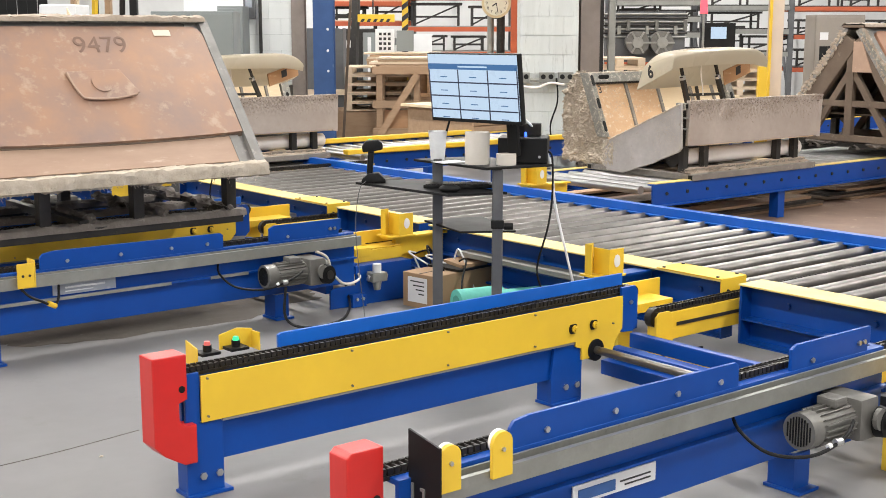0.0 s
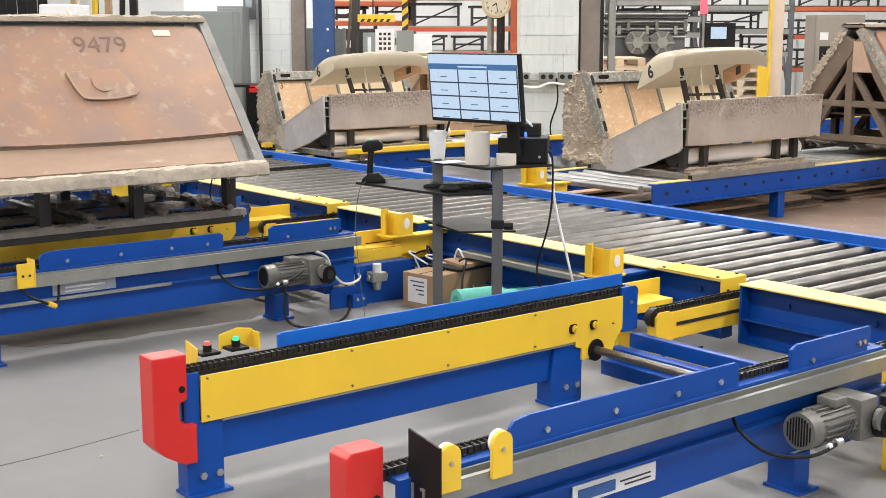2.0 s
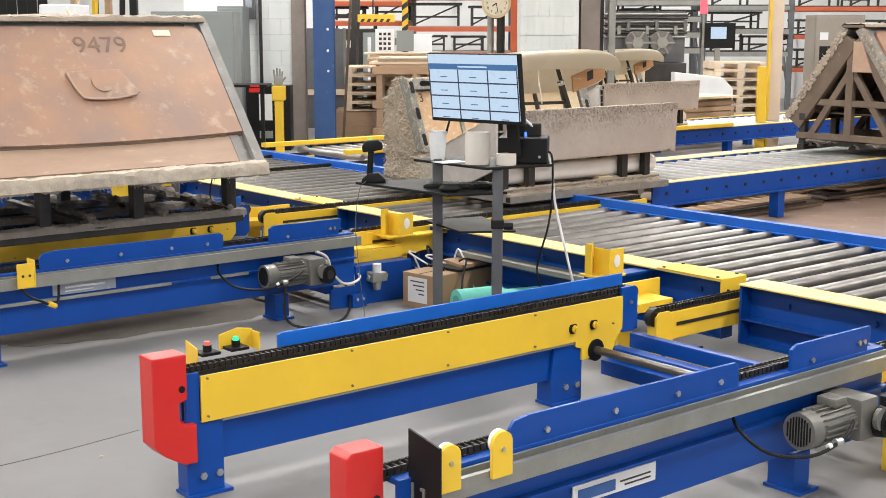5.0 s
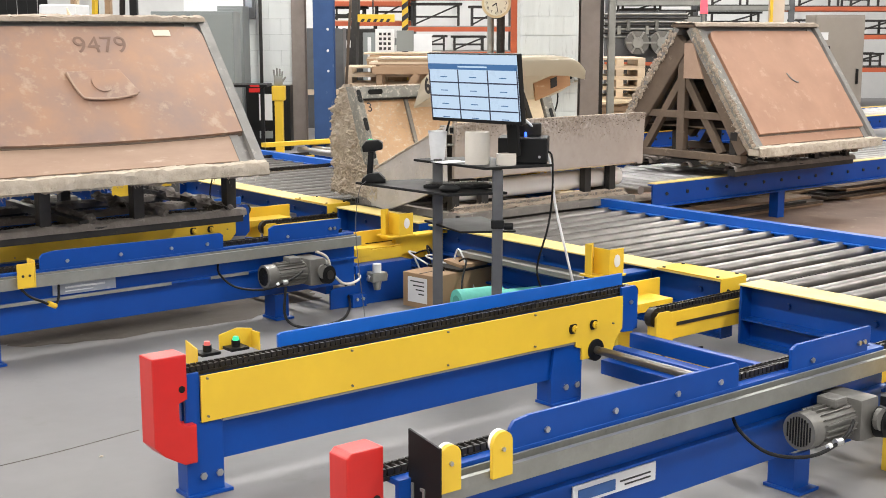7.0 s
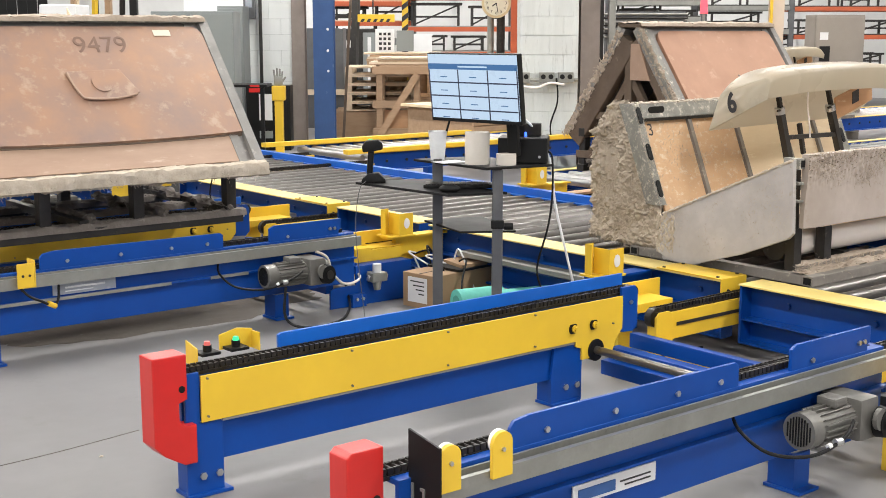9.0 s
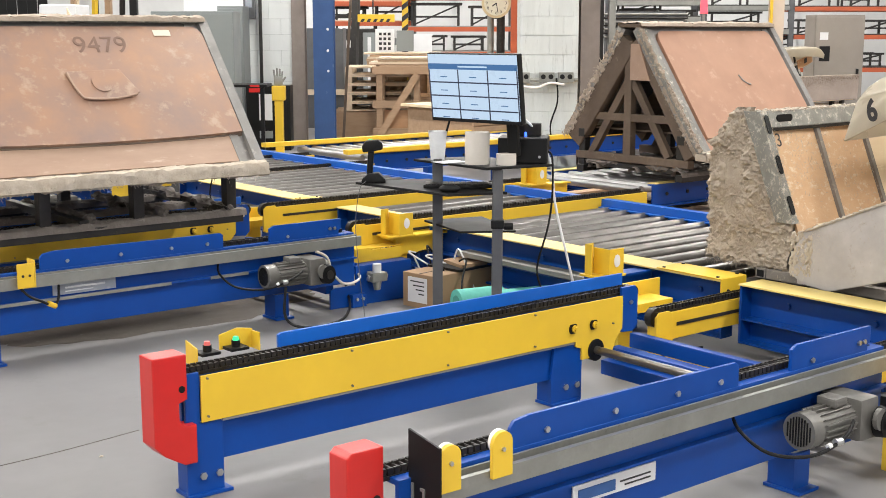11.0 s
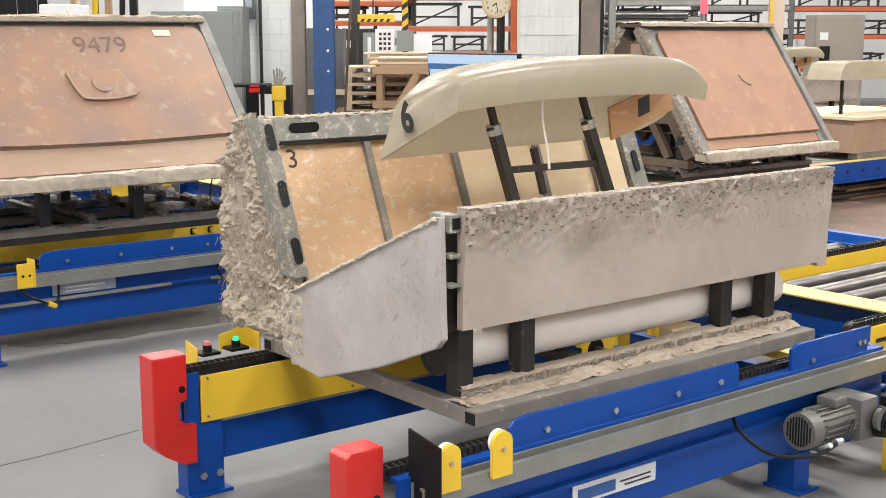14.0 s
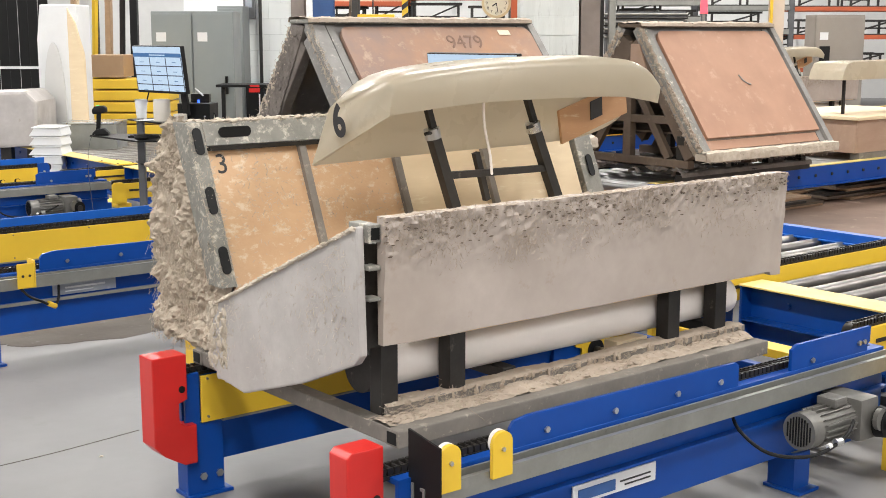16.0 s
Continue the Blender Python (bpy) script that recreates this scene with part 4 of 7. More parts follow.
    for k in range(420):
        u = rnd.random()
        edge.append((rnd.choice((2.30, 2.35, rnd.uniform(2.30, 2.35))), back(u)[0] - 0.003, back(u)[1]))
    strands(bm, edge, 0.011, 43, 0.0006, 0.5)
    flecks = [(rnd.gauss(2.53, 0.09), rnd.gauss(0.42, 0.22)) for k in range(520)] + [(rnd.uniform(2.72, 3.06), rnd.gauss(0.62, 0.2)) for k in range(320)]
    flecks = [(x, u) for x, u in flecks if 0.17 < u < 1.1 and 2.365 < x < 3.06 and abs(x - 2.70) > 0.018]
    strands(bm, [(x, back(u)[0] + 0.006, back(u)[1]) for x, u in flecks[::2]], 0.013, 45, 0.0007, 0.2)
    part("fibre_fringe", bm, FLUFF_PALE, rail, "", True)
    bm = slab(bm_new(), [(4.10, 1.165), (4.2, 1.13), (4.27, 0.5), (3.95, 0.46), (3.88, 0.64), (4.075, 1.10)], "x", 2.3415, 3.98, 0.004)
    part("backrest_core", bm, RIM, root)
    # plywood backs between dark bars
    cuts = [2.342, 2.70, 3.07, 3.47, 3.75, 3.93]
    for i, (a, b) in enumerate(zip(cuts, cuts[1:])):
        p = [(a + 0.012, *back(0.15)), (b - 0.012, *back(0.15)), (b - 0.012, *back(1.15)), (a + 0.012, *back(1.15))]
        bm = plate(bm_new(), [(x, y + 0.02, z) for x, y, z in p], -0.012)
        ply = part("plywood_back", bm, PLY_OSB if i < 2 else PLY_PALE, root)
        if i == 0:
            writing("written_three", "3", 0.09, INK, ply, pose(2.40, back(0.27)[0] + 0.018, back(0.27)[1], 90 - 21))
    for x in cuts[1:-1]:
        part("dark_bar", bar(bm_new(), (x, back(0.15)[0] + 0.012, back(0.15)[1]), (x, back(1.15)[0] + 0.012, back(1.15)[1]), 0.026, 0.02), DUSTY_STEEL, root)
    # near-black strip painted as the shade below the top channel, not a real rail
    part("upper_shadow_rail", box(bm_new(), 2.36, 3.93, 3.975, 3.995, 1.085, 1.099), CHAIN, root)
    part("seat_board", box(bm_new(), 2.46, 3.9, 3.0, 3.80, 0.66, 0.672), PLY_PALE, root)
    side = part("slotted_channel", slab(bm_new(), [back(0), (back(0)[0] + 0.09, back(0)[1]), (back(1)[0] + 0.09, back(1)[1]), back(1)], "x", 3.93, 4.02, 0.003), FROSTED, root)
    for u in (0.42, 0.78):
        part("slot", slot(u, 0.11, 3.975), BLACK, side)
    # raised cap on two struts
    lip_low = [(2.70, 1.205), (2.82, 1.215), (3.1, 1.232), (3.63, 1.232), (3.80, 1.215), (3.885, 1.20)]
    lip_top = [(2.70, 1.300), (2.80, 1.326), (3.1, 1.350), (3.63, 1.358), (3.80, 1.335), (3.885, 1.275)]
    rear_top = [(2.655, 1.235), (2.79, 1.318), (3.1, 1.356), (3.68, 1.368), (3.90, 1.345), (4.0, 1.29)]
    rear_low = [(2.60, 1.042), (2.75, 1.045), (3.1, 1.052), (3.68, 1.062), (3.90, 1.10), (4.0, 1.15)]
    rows = [[(x, 3.497, z) for x, z in lip_low], [(x, 3.486, z - 0.02) for x, z in lip_top], [(x, 3.497, z - 0.004) for x, z in lip_top], [(x, 3.52, z + 0.004) for x, z in lip_top], [(x, 3.72, z) for x, z in rear_top], [(x, 3.752, z - 0.02) for x, z in rear_top], [(x, 3.77, z) for x, z in rear_low]]
    # smooth the outline along the cap
    fine = []
    for r in rows:
        pts, out = [Vector(p) for p in r], []
        for i in range(len(pts) - 1):
            p0, p1, p2, p3 = pts[max(i - 1, 0)], pts[i], pts[i + 1], pts[min(i + 2, len(pts) - 1)]
            for k in range(4):
                u = k / 4
                out.append(0.5 * ((2 * p1) + (p2 - p0) * u + (2 * p0 - 5 * p1 + 4 * p2 - p3) * u * u + (3 * p1 - p0 - 3 * p2 + p3) * u ** 3))
        fine.append(out + [pts[-1]])
    bm = bm_new()
    vs = [[bm.verts.new(p) for p in r] for r in fine]
    for r0, r1 in zip(vs, vs[1:]):
        for i in range(len(r0) - 1):
            bm.faces.new((r0[i], r0[i + 1], r1[i + 1], r1[i]))
    bm.faces.new([r[0] for r in vs])
    bmesh.ops.recalc_face_normals(bm, faces=bm.faces[:])
    bmesh.ops.solidify(bm, geom=bm.faces[:], thickness=0.007)
    cap = part("raised_cap", bm, GELCOAT, root, "glossy cream gelcoat cap", True)
    cap.data.set_sharp_from_angle(angle=radians(80))
    bm = plate(bm_new(), [(3.66, 3.745, 1.05), (3.995, 3.745, 1.15), (3.98, 3.745, 1.27), (3.64, 3.745, 1.17)], 0.012)
    board = part("cap_end_board", bm, PLY, cap, "brown plywood end board")
    part("board_mark", plate(bm_new(), [(3.80, 3.742, 1.13), (3.86, 3.742, 1.148), (3.855, 3.742, 1.215), (3.795, 3.742, 1.197)], 0.003), INK, board)
    right = Vector((0.07, -0.25, 0.06)).normalized()
    up = (Vector((0, 0, 1)) - right * right.z).normalized()
    out = right.cross(up)
    if out.x > 0:
        out = -out
    m = Matrix((right, up, out)).transposed().to_4x4()
    m.translation = Vector((2.645, 3.625, 1.20)) - right * 0.036 + out * 0.014 - up * 0.012
    writing("stencil_six", "6", 0.135, INK, cap, m @ Matrix.Diagonal((0.68, 1, 1, 1)), weight=0.005)
    for x0, x1 in ((2.909, 3.024), (3.336, 3.478)):
        part("strut", bar(bm_new(), (x0, 3.60, 1.26), (x1, 3.60, 0.914), 0.02, 0.02), CHAIN, root)
        k = (x1 - x0) / 0.313
        part("strut_sleeve", bar(bm_new(), (x0 + k * 0.09, 3.60, 1.137), (x1 + k * 0.30, 3.60, 0.61), 0.034, 0.034), DARK_STEEL, root)
        part("wing_screw", rod(bm_new(), (x0 + k * 0.09 - 0.04, 3.585, 1.135), (x0 + k * 0.09, 3.585, 1.14), 0.006, 8), CHAIN, root)
        part("collar", rod(bm_new(), (x0 + k * 0.082, 3.60, 1.15), (x0 + k * 0.105, 3.60, 1.118), 0.026, 14), BRIGHT, root)
    part("strut_tie", bar(bm_new(), (3.0, 3.60, 0.996), (3.44, 3.60, 0.991), 0.022, 0.022), DARK_STEEL, root)
    part("strut_tie", bar(bm_new(), (3.14, 3.62, 1.06), (3.19, 3.62, 0.90), 0.02, 0.02), DARK_STEEL, root)
    part("hanging_chain", curve_rod(bm_new(), [(3.13, 3.57, 1.235), (3.135, 3.57, 1.15), (3.16, 3.572, 1.06), (3.17, 3.572, 0.99)], 0.0045, 6), WHITE_TUBE, root)
    # root at the skid's middle
    for c in root.children:
        c.matrix_basis = Matrix.Translation((-2.95, -3.4, -0.42)) @ c.matrix_basis
    return root


# ---- ridge mould ----
def ridge_mould(front_mat, label, L, reach, drop, inner, split, margin, sag, tube_mat):
    """Centre at the skid's middle; the ridge runs along x, the good face looks to -y."""
    root = thing("ridge_mould", label, "mould", "ridge moulds")
    rnd = random.Random(9)
    def face(u, x, lift=0.0):
        # u from the ridge (0) down to the apron (1)
        y, z = -0.10 - reach * u, 1.075 - drop * u
        return (x, y - 0.81 * lift, z + 0.58 * lift)
    def quad(x0, x1, u0, u1, lift, thick):
        return plate(bm_new(), [face(u1, x0, lift), face(u1, x1, lift), face(u0, x1, lift), face(u0, x0, lift)], thick)
    part("face_board", quad(-L, L, 0, 1, 0, 0.05), RIM, root)
    part("side_rim", quad(-L - 0.012, -L + margin * 0.55, 0.0, 1.02, 0.022, 0.03), RIM if inner is RIM else FROSTED, root, "rough grey rim with fibre on its edge")
    part("side_rib", quad(-L + margin * 0.62, -L + margin * 0.9, 0.02, 1.0, 0.014, 0.02), RIM, root)
    part("side_rim", quad(L - 0.012, L + 0.045, 0.0, 1.02, 0.03, 0.04), RIM, root)
    part("side_rib", quad(L - 0.095, L - 0.045, 0.02, 1.0, 0.012, 0.02), RIM, root)
    # the panel has rounded upper corners and a sagging lower edge
    x0, x1 = -L + margin, L - 0.055 + 1.7 * sag
    ring = [(x0 + (x1 - x0) * k / 16, split + sag * (1 - (2 * k / 16 - 1) ** 2)) for k in range(17)]
    ring += [(x1 - 0.06 + 0.06 * math.cos(radians(q)), 0.05 + 0.08 * (1 - math.sin(radians(q)))) for q in range(0, 91, 15)]
    ring += [(x0 + 0.06 - 0.06 * math.sin(radians(q)), 0.05 + 0.08 * (1 - math.cos(radians(q)))) for q in range(0, 91, 15)]
    panel = part("face_panel", plate(bm_new(), [face(u, x, 0.03) for x, u in ring], 0.028), front_mat, root)
    # dark brown sheet stands in for the shade along the panel's lower edge
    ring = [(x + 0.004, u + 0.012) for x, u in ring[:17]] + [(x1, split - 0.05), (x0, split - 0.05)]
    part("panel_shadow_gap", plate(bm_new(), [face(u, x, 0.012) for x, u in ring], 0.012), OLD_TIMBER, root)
    part("lower_board", quad(-L + margin * 0.9, L - 0.05, split - 0.04, 0.985, 0.009, 0.02), LOWER_BOARD if inner is RIM else front_mat, root)
    bm = box(bm_new(), -L - 0.02, L + 0.02, -0.15, 0.06, 1.075, 1.10, 0.008)
    cap = part("ridge_cap", bm, FROSTED if inner is RIM else OLD_TIMBER, root)
    bm = bm_new()
    crust(bm, -L - 0.024, L + 0.02, [(-0.155, 1.082), (-0.152, 1.10), (-0.12, 1.106), (-0.03, 1.108), (0.05, 1.104), (0.066, 1.08)], 50, 0.011, 0.014)
    lumps(bm, [(-L + 2 * L * k / 130, rnd.uniform(-0.14, 0.04), 1.104) for k in range(130)], 0.010, 51, (2, 1.5, 0.6))
    part("fibre_fringe", bm, FLUFF, cap, "", True)
    bm = box(bm_new(), -L - 0.02, L + 0.03, -0.18 - reach, -0.08 - reach, 1.025 - drop, 1.075 - drop, 0.01)
    apron = part("apron", bm, FLUFF_PALE, root, "ledge thick with pale fibre")
    bm = bm_new()
    q, h = -0.18 - reach, 1.025 - drop
    crust(bm, -L - 0.022, L + 0.032, [(q + 0.05, h - 0.006), (q - 0.004, h - 0.004), (q - 0.004, h + 0.052), (q + 0.098, h + 0.054)], 52, 0.010)
    strands(bm, [(rnd.uniform(-L, L), q - 0.004, h + rnd.uniform(-0.01, 0.05)) for k in range(400)], 0.02, 53, 0.001, 0.6)
    part("fibre_tuft", bm, FLUFF_PALE, apron, "", True)
    # rear slope and A-shaped ends
    bm = plate(bm_new(), [(-L, 0.62, 0.30), (-L, 0.04, 1.08), (L, 0.04, 1.08), (L, 0.62, 0.30)], 0.035)
    part("rear_board", bm, RIM, root)
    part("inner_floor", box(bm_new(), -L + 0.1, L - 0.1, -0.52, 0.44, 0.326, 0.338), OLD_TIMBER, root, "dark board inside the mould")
    far = [(-0.06 - reach * 0.9, 1.02 - drop * 0.92), (-0.10, 1.03), (0.02, 1.03), (0.5, 0.34)]
    part("far_gable", slab(bm_new(), far, "x", L - 0.115, L - 0.10), OLD_TIMBER, root, "dark gable board")
    for x in (-L + 0.04, 0.0, L - 0.04):
        part("rafter", bar(bm_new(), (x, 0.0, 0.99), (x, 0.55, 0.245), 0.075, 0.20, 0, 0.01), FLUFF_DARK if inner is RIM else inner, root)
        part("rafter", bar(bm_new(), (x, -0.09, 0.99), (x, -0.01 - reach, 1.03 - drop), 0.075, 0.09, 0, 0.01), inner, root)
        if inner is OLD_TIMBER:
            part("collar_beam", box(bm_new(), x - 0.024, x + 0.024, -0.46, 0.40, 0.40, 0.455, 0.004), inner, root)
            part("king_post", box(bm_new(), x - 0.03, x + 0.03, -0.05, 0.02, 0.12, 0.98, 0.004), inner, root)
            part("brace", bar(bm_new(), (x, -0.02, 0.72), (x, 0.36, 0.14), 0.045, 0.055), inner, root)
            part("brace", bar(bm_new(), (x, -0.03, 0.72), (x, -0.40, 0.16), 0.042, 0.055), inner, root)
            part("sill_beam", box(bm_new(), x - 0.034, x + 0.034, -0.60, 0.50, 0.10, 0.155, 0.004), inner, root)
            part("gusset", slab(bm_new(), [(-0.24, 0.70), (-0.05, 0.70), (-0.05, 0.96), (-0.13, 0.96)], "x", x - 0.048, x - 0.036), LOWER_BOARD, root)
    bm = bm_new()
    spots = []
    for k in range(420):
        u = rnd.random()
        spots.append((-L - 0.003, -0.12 - reach * 0.95 * u + rnd.uniform(-0.03, 0.03), 1.05 - drop * u) if k % 2 else (-L - 0.003, 0.05 + 0.56 * u + rnd.uniform(-0.04, 0.04), 1.05 - 0.78 * u))
    lumps(bm, spots, 0.010, 61, (0.6, 1.3, 1.3))
    for k in range(260):
        u = rnd.random()
        p = face(u, -L - 0.006 + rnd.uniform(-0.01, 0.02), 0.024)
        if inner is not RIM:
            lumps(bm, [p], 0.008, 300 + k, (0.8, 1.5, 1.5))
        spots.append(p)
    strands(bm, spots + spots, 0.024, 62, 0.0009, 0.4, (-1, 0, 0))
    part("fibre_edge", bm, FLUFF_GREY if inner is RIM else FLUFF, root, "", True)
    if inner is RIM:
        gable = [(0.06, 1.078), (-0.085, 1.06), (0.30, 0.40), (0.33, 0.345), (0.585, 0.335)]
        band = part("end_gable", slab(bm_new(), gable, "x", -L - 0.006, -L + 0.03, 0.004), FLUFF_DARK, root, "dark fibre-coated gable band")
        bm = bm_new()
        for k in range(240):
            u, w = rnd.random(), rnd.random()
            lumps(bm, [(-L - 0.006, -0.06 + 0.12 * w + (0.38 + 0.13 * w) * u, 1.05 - 0.69 * u)], 0.012, 700 + k, (0.5, 1.4, 1.4))
        part("fibre_clump", bm, FLUFF_DARK, band, "", True)
    # stand
    for x in (-L + 0.02, -0.25, 0.25, L - 0.09):
        for y in (-0.54, 0.42):
            part("post", box(bm_new(), x, x + 0.06, y, y + 0.06, 0.05, 0.33, 0.004), DARK_STEEL, root)
    for y in (-0.55, 0.42):
        part("skid_tube", box(bm_new(), -L, L, y - 0.01, y + 0.06, 0.0, 0.05, 0.004), DARK_STEEL, root)
        part("upper_tube", box(bm_new(), -L, L, y - 0.012, y + 0.05, 0.262, 0.325, 0.004), tube_mat, root)
    for x in (-L + 0.03, -0.05, L - 0.1):
        part("cross_tube", box(bm_new(), x, x + 0.05, -0.55, 0.48, 0.05, 0.09, 0.004), DARK_STEEL, root)
    bm = bm_new()
    for y, w in ((-0.52, 0.035), (-0.1, 0.03), (0.3, 0.035)):
        crust(bm, -L - 0.02, L + 0.02, [(y - w - 0.008, 0.035), (y - w, 0.062), (y, 0.072), (y + w, 0.062), (y + w + 0.008, 0.035)], 70 + y, 0.009, 0.012)
        strands(bm, [(rnd.uniform(-L, L), y + rnd.uniform(-w, w), 0.07) for k in range(260)], 0.016, 71, 0.0011, 0.2, (0, -0.4, 1))
    for x in (-L + 0.05, -0.45, 0.02, 0.42, L - 0.08):
        y = -0.50
        while y < 0.34:
            e = min(y + 0.06, 0.36)
            lumps(bm, [(x + 0.05 * noise.noise((y * 4, x, 2)), y, 0.085)], 0.034, int(900 + 100 * y + 10 * x), (0.8, 1.7, 0.7))
            y = e
    part("fibre_drape", bm, FLUFF_DARK, root, "dark grey fibre matted over the stand", True)
    return root, face, panel


def table_mould():
    """A boxed timber table with a cream shell raised on a black strut; the front edge is at y = 0, the end at x = 0."""
    root = thing("table_mould", "boxed timber table mould with a cream shell on black struts", "mould")
    h = TABLE_TOP - FEED - 0.03
    for y in (0.01, 0.97):
        part("skid_runner", box(bm_new(), 0.05, 1.45, y, y + 0.09, 0.0, 0.06, 0.004), DUSTY_STEEL, root)
    part("front_board", box(bm_new(), 0.03, 1.45, 0.02, 0.045, 0.061, h, 0.003), LOWER_BOARD, root)
    part("end_board", box(bm_new(), 0.004, 0.029, 0.02, 1.05, 0.061, h, 0.003), LOWER_BOARD, root)
    part("back_board", box(bm_new(), 0.03, 1.45, 1.025, 1.05, 0.061, h, 0.003), LOWER_BOARD, root)
    part("far_end_board", box(bm_new(), 1.451, 1.476, 0.02, 1.05, 0.061, h, 0.003), LOWER_BOARD, root)
    part("table_top", box(bm_new(), -0.02, 1.5, -0.01, 1.07, h + 0.001, h + 0.03, 0.006), PLY_PALE, root, "pale worn top board")
    for x in (0.26, 1.2):
        part("strut", rod(bm_new(), (x, 0.33, h + 0.03), (x, 0.33, h + 0.36), 0.016, 14), CHAIN, root, "black steel strut", True)
    shell = [(0.0, 0.33), (0.03, 0.41), (0.075, 0.47), (0.16, 0.485), (1.3, 0.485), (1.42, 0.44), (1.46, 0.34), (1.40, 0.33)]
    bm = slab(bm_new(), [(x, h + z) for x, z in shell], "y", 0.18, 0.52, 0.012)
    part("raised_shell", bm, GELCOAT, root, "cream gelcoat shell", True)
    return root


TABLE_TOP = 0.737
table = table_mould()
bench = bench_mould()
bench_far = copy_thing(bench, pose(5.9, 10.0, FEED))
bench_far.scale = (0.92, 0.95, 0.93)
tagged(bench_far, "bench-shaped mould with a cream cap on the far lane")
mould_a, face_a, panel_a = ridge_mould(MOULD, "ridge-shaped mould with a copper-brown panel in a grey rim", 0.885, 0.60, 0.74, RIM, 0.80, 0.19, 0.022, BLUE)
mould_b, face_b, panel_b = ridge_mould(MOULD_ORANGE, "ridge-shaped mould with an orange-brown panel and timber rafters", 0.75, 0.60, 0.86, OLD_TIMBER, 0.905, 0.13, 0.0, DARK_STEEL)


PALE_DIAL = material("clock_dial", (0.70, 0.66, 0.52), None, 6, 0.5, bump=0.0)
TEAL_DARK = material("teal_shade", (0.07, 0.30, 0.25), None, 8, 0.8)
CUP = material("frosted_cup", (0.74, 0.75, 0.76), None, 8, 0.4, bump=0.02)
TAPE = material("film_roll", (0.64, 0.60, 0.54), (0.56, 0.52, 0.46), 8, 0.35, bump=0.05)
BLUE_GLOW = material("blue_led", (0.02, 0.05, 0.4), None, 8, 0.4, bump=0, glow=((0.05, 0.15, 1.0), 3.0))


# ---- the hall behind the conveyors ----
def yard(r, d, z=0.0, turn=0.0):
    """A pose r metres to the side and d metres deep into the hall, square to its long aisle."""
    c, s = math.cos(HEAD), math.sin(HEAD)
    return pose(EYE[0] + d * c + r * s, EYE[1] + d * s - r * c, z, 0, 0, math.degrees(HEAD) - 90 + turn)


def block_pier(m, w, deep, h, label, face=None):
    root = thing("block_pier", label, "pillar", "block pillars", at=m)
    part("mortar_core", box(bm_new(), -w / 2 + 0.006, w / 2 - 0.006, 0.006, deep, 0, h), MORTAR, root)
    n = max(1, round(w / 0.4))
    for k in range(int(h / 0.2) + 1):
        for i in range(-1, n + 1):
            a = -w / 2 + w * (i + (0.5 if k % 2 else 0)) / n
            b = a + w / n
            a, b = max(a, -w / 2), min(b, w / 2)
            if b - a > 0.05:
                part("block", box(bm_new(), a + 0.0015, b - 0.0015, -0.002, deep + 0.002, k * 0.2 + 0.002, k * 0.2 + 0.1985, 0.003), face or BLOCK_WHITE_LIT, root)
    return root


def post(name, m, w, deep, h, mat, label, cat, bolts_at=()):
    root = thing(name, label, cat, at=m)
    t = 0.014
    part("web", box(bm_new(), -t / 2, t / 2, t, deep - t, 0.012, h), mat, root)
    part("flange", box(bm_new(), -w / 2, w / 2, 0, t, 0.012, h, 0.002), mat, root)
    part("flange", box(bm_new(), -w / 2, w / 2, deep - t, deep, 0.012, h, 0.002), mat, root)
    part("base_plate", box(bm_new(), -w * 0.7, w * 0.7, -0.05, deep + 0.05, 0, 0.012), mat, root)
    if bolts_at:
        bolts(root, [(w * 0.22, -0.001, z) for z in bolts_at], 0.018, mat=WHITE)
    return root


def tube_post(name, m, w, h, mat, label, cat):
    root = thing(name, label, cat, at=m)
    part("tube", box(bm_new(), -w / 2, w / 2, -w / 2, w / 2, 0.01, h, 0.006), mat, root)
    part("base_plate", box(bm_new(), -w, w, -w, w, 0, 0.01), mat, root)
    return root


def pallet(m, w, deep, mat, label="pale wooden pallet in a stack"):
    root = thing("pallet", label, "pallet", "stacked pallets", at=m)
    for k in range(6):
        y = deep * k / 5.5
        part("deck_board", box(bm_new(), 0, w, y, y + deep * 0.12, 0.10, 0.12), mat, root)
    for x in (0, w / 2 - 0.045, w - 0.09):
        part("runner", box(bm_new(), x, x + 0.09, 0, deep, 0.022, 0.10), mat, root)
    for y in (0, deep * 0.45, deep * 0.9):
        part("foot_board", box(bm_new(), 0, w, y, y + deep * 0.1, 0, 0.02), mat, root)
    return root


